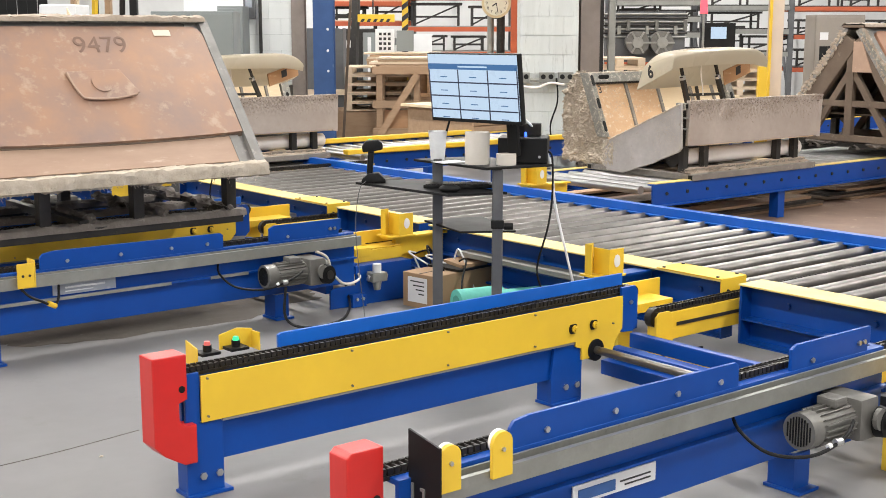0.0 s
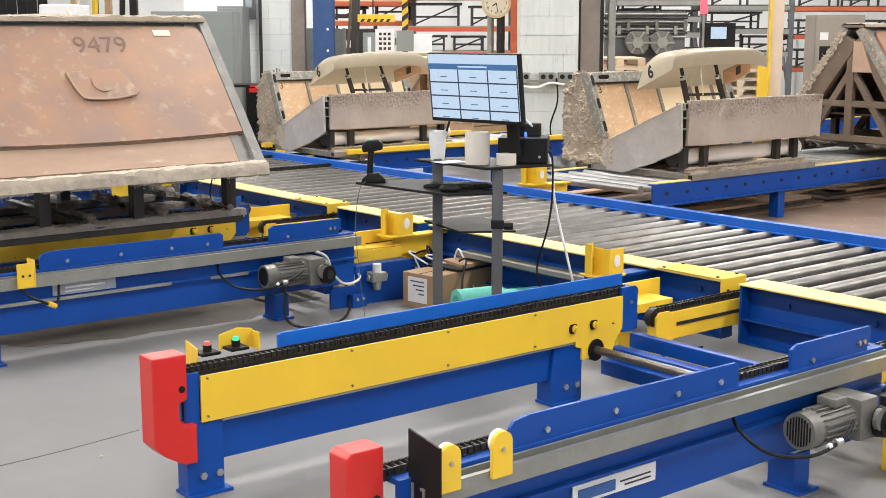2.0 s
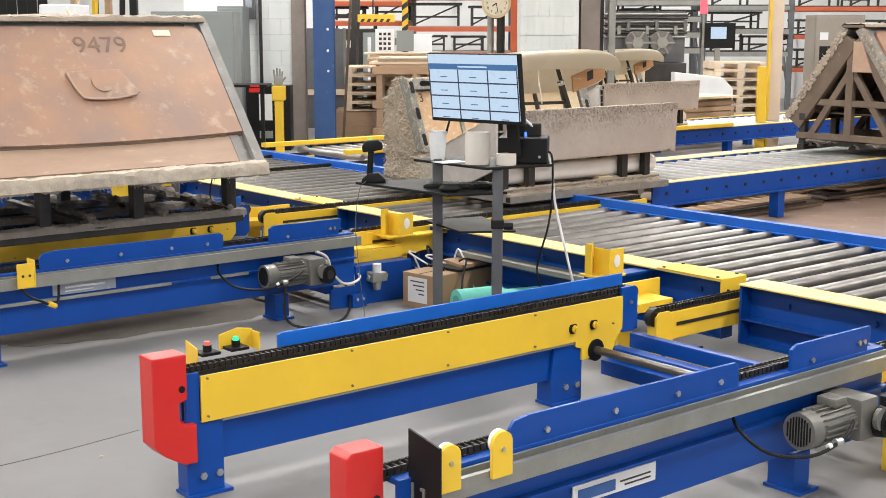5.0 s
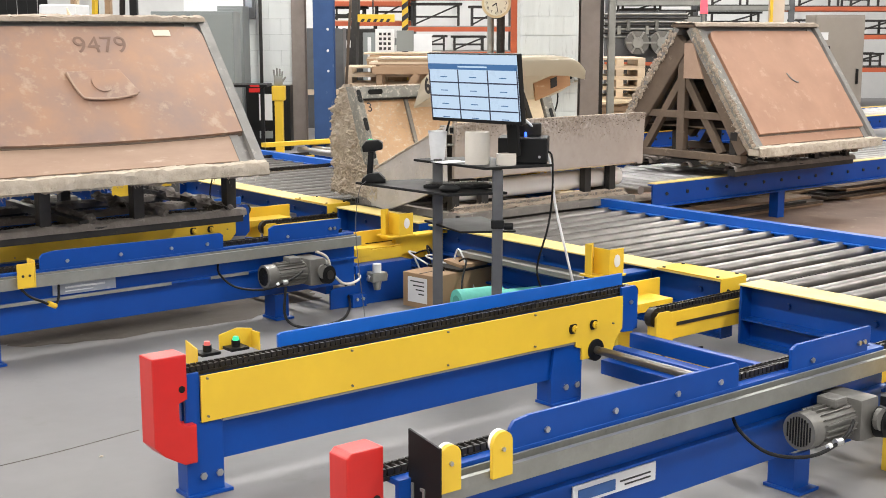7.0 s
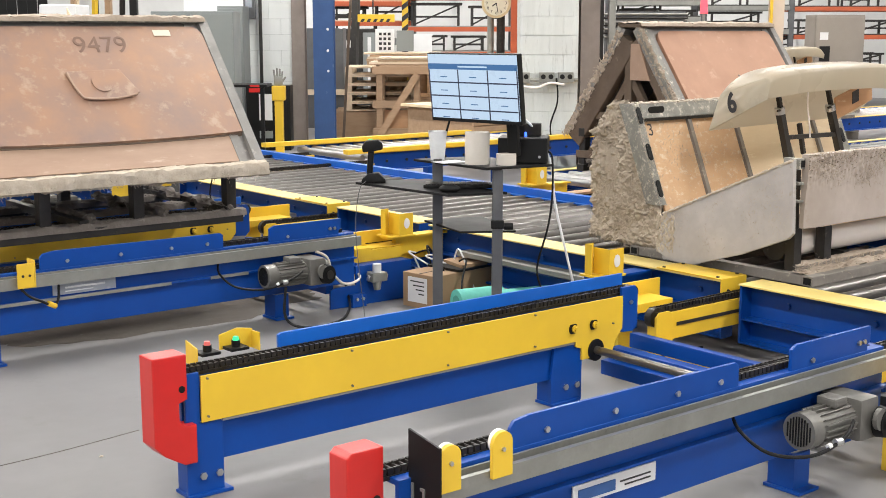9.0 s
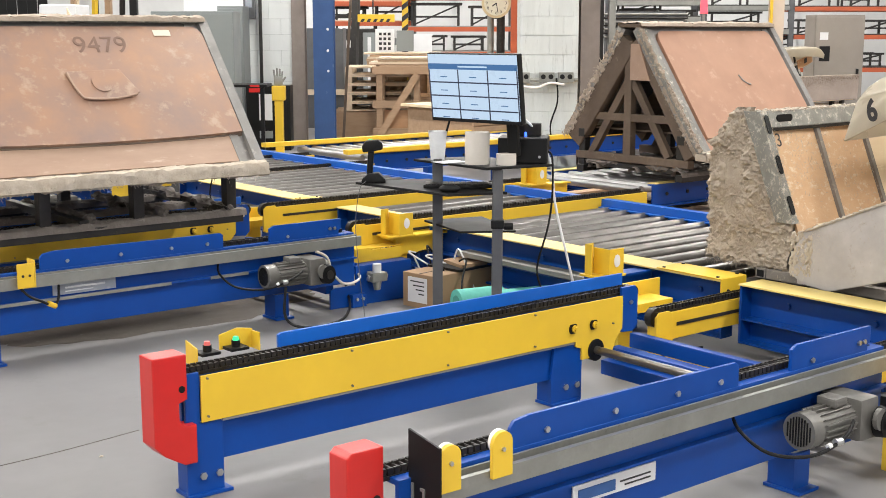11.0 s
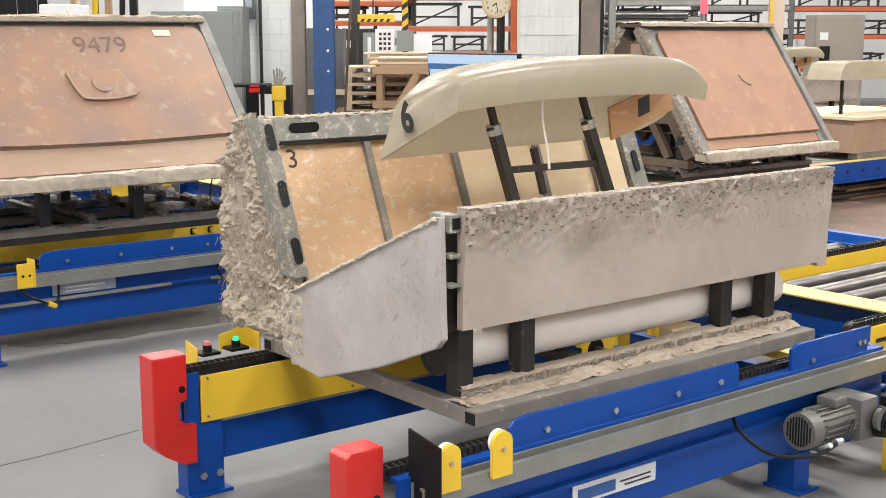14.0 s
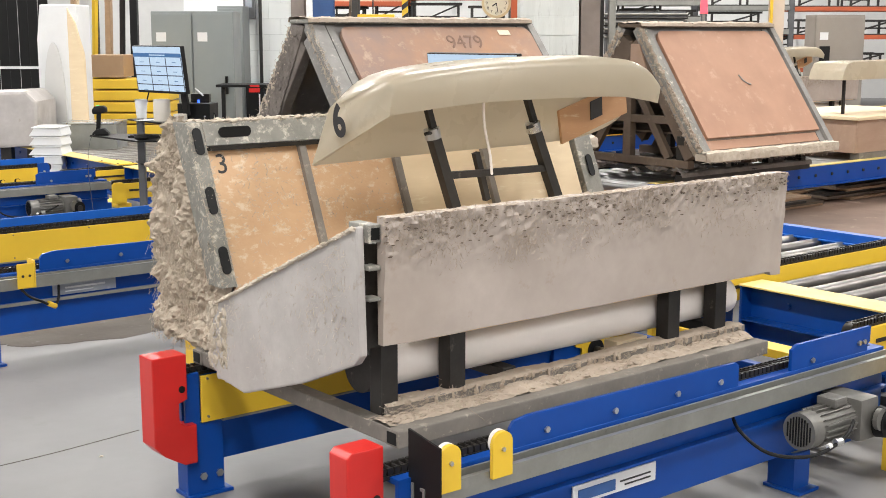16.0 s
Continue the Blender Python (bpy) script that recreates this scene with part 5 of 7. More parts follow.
def rack(m, w, deep, levels, label, beam, load, seed):
    """Pallet rack with stored frames."""
    rnd = random.Random(seed)
    root = thing("storage_rack", label, "rack", at=m)
    for x in (0, w):
        for y in (0, deep):
            part("upright", box(bm_new(), x - 0.04, x + 0.04, y - 0.04, y + 0.04, 0, 3.2), GREY_POST, root)
        part("side_brace", bar(bm_new(), (x, 0, 0.3), (x, deep, 1.5), 0.03, 0.03), GREY_POST, root)
    for z in levels:
        for y in (-0.045, deep + 0.045):
            part("beam", box(bm_new(), 0.042, w - 0.042, y - 0.02, y + 0.02, z - 0.085, z), beam, root)
        part("shelf_deck", box(bm_new(), 0.042, w - 0.042, -0.02, deep + 0.02, z + 0.001, z + 0.02), load, root)
    for i, z in enumerate(levels):
        x = 0.15
        while x < w - 0.6:
            ww, hh = rnd.uniform(0.5, 0.9), rnd.uniform(0.22, 0.42)
            f = thing("machine_stand", "dark welded steel stand stored on a rack", "stand", "stands on the racks", at=m @ pose(x, 0.1, z + 0.021))
            for a in (0, ww - 0.04):
                for y in (0, deep * 0.7):
                    part("frame_leg", box(bm_new(), a, a + 0.04, y, y + 0.04, 0, hh), DARK_STEEL, f)
            for y in (0, deep * 0.7):
                part("frame_rail", box(bm_new(), -0.05, ww + 0.05, y, y + 0.04, hh, hh + 0.04), DARK_STEEL, f)
                part("frame_rail", box(bm_new(), 0.04, ww - 0.04, y, y + 0.03, hh * 0.4, hh * 0.4 + 0.03), DARK_STEEL, f)
            part("frame_rail", bar(bm_new(), (0.02, 0, 0.02), (ww - 0.02, 0, hh), 0.03, 0.03), DARK_STEEL, f)
            x += ww + rnd.uniform(0.1, 0.25)
    return root


def timber_crate(m, w, deep, h, seed):
    rnd = random.Random(seed)
    root = thing("timber_crate", "rough brown timber crate stacked with boards", "crate", "timber crates", at=m)
    for x in (0, w * 0.5, w - 0.08):
        for y in (0, deep - 0.08):
            part("upright", box(bm_new(), x, x + 0.08, y, y + 0.08, 0, h, 0.004), TIMBER, root)
    for z in (0.08, h * 0.45, h - 0.1):
        for y in (-0.03, deep):
            part("rail", box(bm_new(), -0.05, w + 0.05, y, y + 0.028, z, z + 0.1, 0.003), TIMBER, root)
    part("brace", bar(bm_new(), (0.05, -0.05, 0.1), (w * 0.55, -0.05, h - 0.1), 0.03, 0.09), TIMBER, root)
    for k in range(4):
        part("board", box(bm_new(), rnd.uniform(-0.1, 0.05), w + rnd.uniform(-0.05, 0.15), 0.02, deep, h + 0.03 * k, h + 0.03 * k + 0.026, 0.002), TIMBER_PALE if k % 2 else TIMBER, root)
    part("lower_panel", box(bm_new(), 0.1, w - 0.1, 0.09, 0.11, 0.12, h * 0.42), PLY, root)
    return root


# rear wall of the bay and its light plank floor
def bay():
    root = thing("bay_wall", "pale block wall at the end of the bay", "wall", kind="structure", at=yard(0, 27.5))
    part("wall_face", box(bm_new(), -16, 16, 0, 0.3, 0, CEILING), WALL_MAT, root)
    for k in range(9):
        part("pilaster", box(bm_new(), -15 + 3.7 * k, -14.6 + 3.7 * k, -0.12, -0.001, 0, CEILING), WALL_MAT, root)
    single("floor_dust", box(bm_new(), 6.45, 17.0, 2.0, 9.3, 0.001, 0.005), GREASE_FLOOR, "brown dust and scraps trodden over the floor", "floor covering", kind="structure")


bay()
pier = block_pier(yard(-2.24, 16.4), 0.62, 0.5, 2.6, "white-painted block pillar beside a cabinet")
pier = block_pier(yard(-2.533, 16.9), 0.30, 0.3, 2.6, "narrow white-painted block pillar")
pier = block_pier(yard(-3.08, 17.1), 0.78, 0.3, 2.9, "white-painted block wall behind the switch cabinets")
pier = block_pier(yard(1.117, 13.4), 0.62, 0.5, 2.6, "worn white-painted block pillar with sockets", BLOCK)
post("steel_column", yard(-1.855, 16.3), 0.17, 0.24, 3.0, material("brown_primer", (0.30, 0.25, 0.22), (0.22, 0.18, 0.155), 5, 0.6, bump=0.1), "brown primed steel column", "column")
post("steel_column", yard(1.551, 13.4), 0.20, 0.24, 3.0, material("taupe_column", (0.20, 0.165, 0.145), (0.15, 0.125, 0.108), 5, 0.6, bump=0.1), "taupe steel column beside a block pillar", "column")
post("steel_column", yard(-1.467, 15.6), 0.25, 0.25, 3.0, material("blue_column_paint", (0.03, 0.085, 0.235), (0.02, 0.062, 0.18), 4, 0.5, bump=0.05, worn=(0.14, 0.2, 0.34), worn_at=0.62), "scuffed blue steel column", "column", (1.468, 1.208, 0.961))
post("steel_column", yard(4.07, 15.5), 0.145, 0.2, 3.0, material("cream_column", (0.62, 0.52, 0.42), (0.56, 0.46, 0.37), 4, 0.55, bump=0.05), "cream-painted steel column", "column")
tube_post("guard_post", yard(3.829, 15.2), 0.1, 1.027, YELLOW, "yellow guard post beside a column", "guard post")
tube_post("guard_tube", yard(3.972, 15.45), 0.034, 3.0, YELLOW, "narrow yellow tube beside a cream column", "tube")
tube_post("pale_tube", yard(1.80, 13.6), 0.075, 3.0, STRUT, "pale painted tube beside a column", "tube")
tube_post("dark_pipe", yard(1.69, 13.7), 0.07, 3.0, DARK_STEEL, "dark pipe between two columns", "pipe")
tube_post("dark_pipe", yard(-2.326, 16.25), 0.04, 3.0, DARK_STEEL, "dark conduit on a white block wall", "pipe")
meter = thing("meter_box", "small dark grey meter box on a block pillar", "meter", at=yard(-2.47, 16.35, 1.60))
part("case", box(bm_new(), -0.07, 0.07, -0.10, 0.04, 0, 0.28, 0.008), GREY_POST, meter)
part("dial_window", box(bm_new(), -0.04, 0.04, -0.106, -0.1005, 0.14, 0.24), PLATE_GREY, meter)
signal = thing("signal_lamp", "red signal lamp on a thin pole", "signal lamp", at=yard(3.88, 19))
part("pole", rod(bm_new(), (0, 0, 0), (0, 0, 1.70), 0.02, 10), STRUT, signal)
part("lens", rod(bm_new(), (0, 0, 1.70), (0, 0, 1.90), 0.06, 16, 0.05), material("red_signal_lens", (0.5, 0.03, 0.05), None, 8, 0.3, bump=0, glow=((1.0, 0.12, 0.16), 1.2)), signal, "", True)
tube_post("hazard_post", yard(-0.565, 19), 0.09, 3.0, YELLOW, "yellow post with black hazard bands", "post")
hz = thing("orange_upright", "orange steel rack upright", "rack upright", at=yard(0.851, 15))
part("upright", box(bm_new(), -0.05, 0.09, 0, 0.1, 0, 3.0, 0.004), ORANGE, hz)
part("base", box(bm_new(), -0.1, 0.14, -0.03, 0.13, 0, 0.01), ORANGE, hz)
for k in range(9):
    band = thing("hazard_band", "black hazard band on a yellow post", "marking", "hazard bands", at=yard(-0.565, 19))
    part("band", slab(bm_new(), [(-0.047, 0.55 + 0.17 * k), (0.047, 0.62 + 0.17 * k), (0.047, 0.70 + 0.17 * k), (-0.047, 0.63 + 0.17 * k)], "y", -0.049, -0.046), INK, band)


def socket_strip():
    root = thing("socket_strip", "grey socket boxes on a block pillar", "sockets", at=yard(1.072, 13.35, 0.962))
    for x in (-0.24, 0.02, 0.22):
        b = part("socket_box", box(bm_new(), x - 0.08, x + 0.08, -0.06, 0.04, -0.05, 0.06, 0.006), STRUT, root)
        for dx in (-0.04, 0.04):
            part("outlet", rod(bm_new(), (x + dx, -0.062, 0.012), (x + dx, -0.068, 0.012), 0.026, 14), BLACK, b)
    part("conduit", rod(bm_new(), (-0.35, -0.02, -0.02), (0.35, -0.02, -0.02), 0.02, 10), STRUT, root)
    part("hanging_cord", curve_rod(bm_new(), [(0.12, -0.07, 0), (0.13, -0.09, -0.25), (0.06, -0.08, -0.5), (0.10, -0.07, -0.75)], 0.009), BLACK, root, "black cord")
    part("white_cord", curve_rod(bm_new(), [(-0.3, -0.08, -0.07), (-0.1, -0.1, -0.10), (0.05, -0.1, -0.05), (0.2, -0.09, -0.07)], 0.012), WHITE_TUBE, root)


socket_strip()


def yellow_stand():
    root = thing("bollard", "square yellow steel bollard with a wider head", "bollard", at=yard(-1.923, 14.8))
    part("pipe", box(bm_new(), -0.048, 0.048, -0.048, 0.048, 0.01, 0.764, 0.01), YELLOW, root)
    part("head", box(bm_new(), -0.076, 0.076, -0.07, 0.07, 0.645, 0.816, 0.012), YELLOW, root)
    part("foot", box(bm_new(), -0.16, 0.16, -0.16, 0.16, 0, 0.012), YELLOW, root)
    glove = thing("work_glove", "grey knitted work glove propped upright on a bollard", "glove", at=yard(-1.923, 14.8, 0.817))
    part("palm", slab(bm_new(), [(-0.05, 0.0), (-0.055, 0.10), (0.045, 0.115), (0.05, 0.0)], "y", -0.02, 0.02, 0.008), STRUT, glove, "", True)
    for x, z, tilt in ((-0.043, 0.185, -0.012), (-0.014, 0.205, -0.004), (0.013, 0.195, 0.004), (0.036, 0.165, 0.012)):
        part("finger", rod(bm_new(), (x, 0, 0.10), (x + tilt, 0, z), 0.013, 10, 0.010), STRUT, glove, "", True)
    part("thumb", rod(bm_new(), (0.045, 0, 0.05), (0.085, 0, 0.10), 0.014, 10, 0.010), STRUT, glove, "", True)
    cab = thing("control_cabinet", "open black control cabinet with hung papers", "cabinet", at=yard(-2.144, 15.4))
    h = 0.79
    part("body", box(bm_new(), -0.26, 0.28, 0, 0.3, 0.0, h, 0.008), BLACK, cab)
    part("paper", box(bm_new(), -0.10, 0.06, -0.008, -0.002, h - 0.42, h - 0.10), PAPER, cab)
    part("label_plate", box(bm_new(), -0.22, -0.06, -0.008, -0.002, h - 0.08, h - 0.03), RED, cab)
    part("panel", box(bm_new(), -0.10, 0.06, -0.01, -0.002, 0.15, h - 0.55), CABINET, cab)


yellow_stand()


def grey_cabinet(m, w, h, doors, mat=None):
    mat = mat or CABINET
    root = thing("switch_cabinet", "tall grey steel switch cabinet with lever handles" if mat is CABINET else "tall taupe steel cabinet with a lever handle", "cabinet", "switch cabinets", at=m)
    part("body", box(bm_new(), -w / 2, w / 2, 0.012, 0.5, 0, h, 0.01), mat, root)
    for k in range(doors):
        a, b = -w / 2 + w * k / doors, -w / 2 + w * (k + 1) / doors
        d = part("door", box(bm_new(), a + 0.008, b - 0.008, -0.012, 0.011, 0.1, h - 0.03, 0.005), mat, root)
        part("handle", box(bm_new(), b - 0.10, b - 0.07, -0.05, -0.013, h * 0.45, h * 0.57, 0.006), BLACK, d, "black lever handle")
        part("sticker", box(bm_new(), a + 0.06, a + 0.17, -0.0155, -0.0125, h * 0.80, h * 0.86), PAPER, d)
    win = part("meter_window", box(bm_new(), -w / 2 + 0.06, -w / 2 + 0.2, -0.016, -0.0125, h * 0.63, h * 0.75), BLACK, root)
    return root


grey_cabinet(yard(-2.796, 14.2), 0.92, 1.665, 2)
grey_cabinet(yard(-2.618, 15.7), 0.32, 1.75, 1)
grey_cabinet(yard(5.3, 17), 0.66, 1.66, 1, material("taupe_cabinet", (0.27, 0.24, 0.21), (0.22, 0.195, 0.17), 2, 0.5, bump=0.03))

# pallets and timber behind the far lane
for k in range(5):
    pallet(yard(-1.35, 17.5, 0.35 + 0.122 * k), 1.0, 1.0, TIMBER_PALE)
base = thing("timber_skid", "low stacked timber skid", "timber", at=yard(-1.435, 17.4))
for k in range(5):
    part("beam", box(bm_new(), -0.1, 1.6, 0.25 * k, 0.25 * k + 0.12, 0, 0.34), TIMBER, base)
timber_crate(yard(-0.876, 16.6), 0.98, 0.9, 0.988, 2)
timber_crate(yard(-1.047, 18.3), 0.9, 0.9, 1.021, 3)
sheet = thing("white_panel_stack", "stack of pale panels on timber", "panels", at=yard(-1.098, 19.2))
part("timber_base", box(bm_new(), 0, 1.5, 0, 1.0, 0, 0.813), TIMBER, sheet)
for k in range(4):
    part("panel", slab(bm_new(), [(0.02 * k, 0.0), (1.55 + 0.01 * k, 0.0), (1.5, 0.055), (0.12, 0.055)], "y", 0.02 * k, 0.95), WHITE, sheet).matrix_basis = pose(0, 0, 0.813 + 0.058 * k)
wb = thing("white_board_box", "tall white board box behind timber", "box", at=yard(-0.382, 20.5))
part("box_body", box(bm_new(), -0.18, 0.2, 0, 0.4, 0, 1.365, 0.006), WHITE, wb)
part("box_lid", box(bm_new(), -0.19, 0.21, -0.01, 0.41, 1.365 + 0.001, 1.365 + 0.03, 0.004), WHITE, wb)
for k in range(9):
    pallet(yard(1.868, 15.6, 0.125 * k), 0.62, 0.9, TIMBER_PALE)
for k in range(8):
    pallet(yard(3.971, 18.5, 0.125 * k), 0.75, 0.9, TIMBER_PALE)


def key_panel():
    root = thing("key_panel", "white control panel with a grid of keys on a stand", "control panel", at=yard(-0.85, 18.6))
    z = 1.292
    part("stand", box(bm_new(), -0.04, 0.04, 0.06, 0.12, 0, z - 0.18), DARK_STEEL, root)
    face = part("housing", box(bm_new(), -0.14, 0.14, 0, 0.12, z - 0.18, z + 0.18, 0.008), WHITE, root)
    for i in range(3):
        for k in range(4):
            part("key", box(bm_new(), -0.085 + 0.065 * i, -0.045 + 0.065 * i, -0.008, -0.001, z - 0.12 + 0.07 * k, z - 0.08 + 0.07 * k), INK, face)
    side = part("side_box", box(bm_new(), 0.17, 0.42, 0.02, 0.14, z - 0.14, z + 0.16, 0.006), CABINET, root)
    part("side_arm", box(bm_new(), 0.139, 0.171, 0.05, 0.10, z - 0.05, z + 0.05), CABINET, root)


key_panel()


def wall_clock():
    root = thing("clock", "round cream clock on a dark post", "clock", at=yard(0.634, 15.2))
    z = 1.772
    part("post", rod(bm_new(), (0.06, 0.12, 0), (0.06, 0.12, z + 0.6), 0.05, 14), CHAIN, root, "", True)
    part("pale_post", rod(bm_new(), (-0.06, 0.16, 0), (-0.06, 0.16, z + 0.6), 0.04, 14), STRUT, root, "", True)
    rim = part("case", rod(bm_new(), (0, 0, z), (0, 0.07, z), 0.175, 36), material("aged_cream_plastic", (0.62, 0.50, 0.30), None, 5, 0.45, bump=0.02), root, "", True)
    part("dial", rod(bm_new(), (0, -0.003, z), (0, -0.001, z), 0.145, 36), PALE_DIAL, rim)
    for k in range(12):
        a = radians(30 * k)
        writing("numeral", str(12 if k == 0 else k), 0.05, INK, rim, pose(0.115 * math.sin(a), -0.0045, z + 0.115 * math.cos(a), 90))
    part("hand_short", bar(bm_new(), (0, -0.006, z), (-0.05, -0.006, z - 0.035), 0.002, 0.014), INK, rim)
    part("hand_long", bar(bm_new(), (0, -0.008, z), (0.02, -0.008, z - 0.11), 0.002, 0.009), INK, rim)


wall_clock()
rack(yard(-0.709, 23.5), 2.0, 0.9, (1.063, 1.516, 2.1), "storage rack with orange beams and dark frames", ORANGE, STRUT, 4)
rack(yard(-2.271, 24.5), 1.7, 0.9, (1.282, 1.625, 2.0), "storage rack full of pale boards and frames", ORANGE, TIMBER_PALE, 6)
rack(yard(2.87, 21.5), 1.5, 0.8, (1.153, 1.417, 1.679, 1.95), "steel rack holding dark machine parts", STRUT, DARK_STEEL, 7)
rack(yard(4.804, 23.5), 1.6, 0.8, (1.063, 1.475, 1.9), "steel rack with dark frames and pale boxes", STRUT, DARK_STEEL, 8)
rack(yard(6.693, 24.5), 2.4, 0.8, (0.744, 1.368, 1.9), "steel rack with dark parts at the end wall", ORANGE, DARK_STEEL, 9)


def reel_machine():
    root = thing("reel_stand", "grey machine with two large fan reels", "machine", at=yard(3.003, 18.5))
    part("base", box(bm_new(), -0.55, 0.55, 0, 0.7, 0, 0.983, 0.01), DARK_STEEL, root)
    part("back_panel", box(bm_new(), -0.6, 0.6, 0.45, 0.5, 0.983 + 0.001, 1.728, 0.01), GREY_POST, root)
    for k in range(7):
        z = 1.36 + 0.055 * k
        part("pipe_run", rod(bm_new(), (-0.62, 0.41 - 0.01 * (k % 2), z), (0.62, 0.41 - 0.01 * (k % 2), z), 0.016, 8), CHAIN if k % 2 else STRUT, root, "", True)
    for k in range(9):
        x = -0.56 + 0.14 * k
        part("pipe_clip", box(bm_new(), x, x + 0.05, 0.37, 0.449, 1.345 + 0.05 * (k % 3), 1.43 + 0.09 * (k % 3), 0.004), (BLACK, STRUT, MOTOR)[k % 3], root)
    for x in (-0.14, 0.22):
        z = 1.276
        reel = part("reel", rod(bm_new(), (x, 0.2, z), (x, 0.42, z), 0.17, 30), MOTOR, root, "", True)
        part("hub", rod(bm_new(), (x, 0.17, z), (x, 0.199, z), 0.08, 20), STRUT, reel, "", True)
        for k in range(6):
            a = radians(60 * k)
            part("spoke", bar(bm_new(), (x, 0.19, z), (x + 0.18 * math.cos(a), 0.19, z + 0.18 * math.sin(a)), 0.02, 0.025), STRUT, reel)
    part("red_rail", box(bm_new(), -0.65, 0.05, -0.03, -0.001, 0.951, 1.0), ORANGE, root)
    screen = thing("operator_panel", "dark operator panel with a lit screen on a post", "control panel", at=yard(4.22, 19.5))
    z = 1.386
    part("post", box(bm_new(), -0.04, 0.04, 0.03, 0.1, 0, z - 0.2), STRUT, screen)
    part("housing", box(bm_new(), -0.26, 0.26, 0, 0.12, z - 0.2, z + 0.18, 0.01), BLACK, screen)
    part("display", box(bm_new(), -0.12, 0.12, -0.006, -0.001, z - 0.06, z + 0.12), SCREEN, screen)
    wm = thing("white_machine", "pale machine cabinet with a sloped top", "machine", at=yard(3.68, 18.2))
    part("body", slab(bm_new(), [(-0.35, 0), (0.5, 0), (0.5, 0.62), (0.35, 0.78), (-0.35, 0.86)], "y", 0, 0.7, 0.01), WHITE, wm)
    part("plinth", box(bm_new(), -0.38, 0.53, -0.02, 0.0, 0.0, 0.1), CABINET, wm)


reel_machine()


def machine_under():
    """Low machine and flat stacks under and behind the infeed lane."""
    root = thing("board_stack", "low stack of brown boards under the lane", "boards", at=pose(9.3, 7.75, 0.006))
    rnd = random.Random(3)
    for k in range(9):
        part("board", box(bm_new(), rnd.uniform(0, 0.2), 3.6 + rnd.uniform(-0.2, 0.3), 0.05 * rnd.random(), 0.9, 0.026 * k, 0.026 * k + 0.022), TIMBER if k % 2 else TIMBER_PALE, root)
    for j, (x, y, z, n, w) in enumerate(((7.7, 6.62, 0.006, 4, 1.7), (8.3, 7.0, 0.006, 6, 2.2), (7.9, 7.35, 0.006, 3, 1.4), (9.9, 6.7, 0.006, 5, 2.4), (7.4, 8.1, 0.006, 3, 1.9))):
        pile = thing("board_pile", "loose brown boards lying under the infeed lane", "boards", "board piles", at=pose(x, y, z, 0, 0, rnd.uniform(-7, 7)))
        for k in range(n):
            part("board", box(bm_new(), rnd.uniform(-0.2, 0.1), w + rnd.uniform(-0.2, 0.2), rnd.uniform(-0.05, 0.05), 0.24 + rnd.uniform(-0.06, 0.06), 0.024 * k, 0.024 * k + 0.02), (TIMBER, OLD_TIMBER, DARK_STEEL)[(k + j) % 3], pile)
    flat = thing("flat_crate", "wide brown flat crate of stacked boards", "crate", at=pose(9.4, 11.0, 0.005))
    for k in range(8):
        part("slat", box(bm_new(), 0, 4.5, -0.01, 0.02, 0.07 * k, 0.07 * k + 0.055), TIMBER, flat)
    part("core", box(bm_new(), 0.02, 4.48, 0.021, 1.2, 0, 0.58), TIMBER, flat)
    part("lid", box(bm_new(), -0.05, 4.55, -0.05, 1.25, 0.581, 0.61), PLY_PALE, flat)


machine_under()


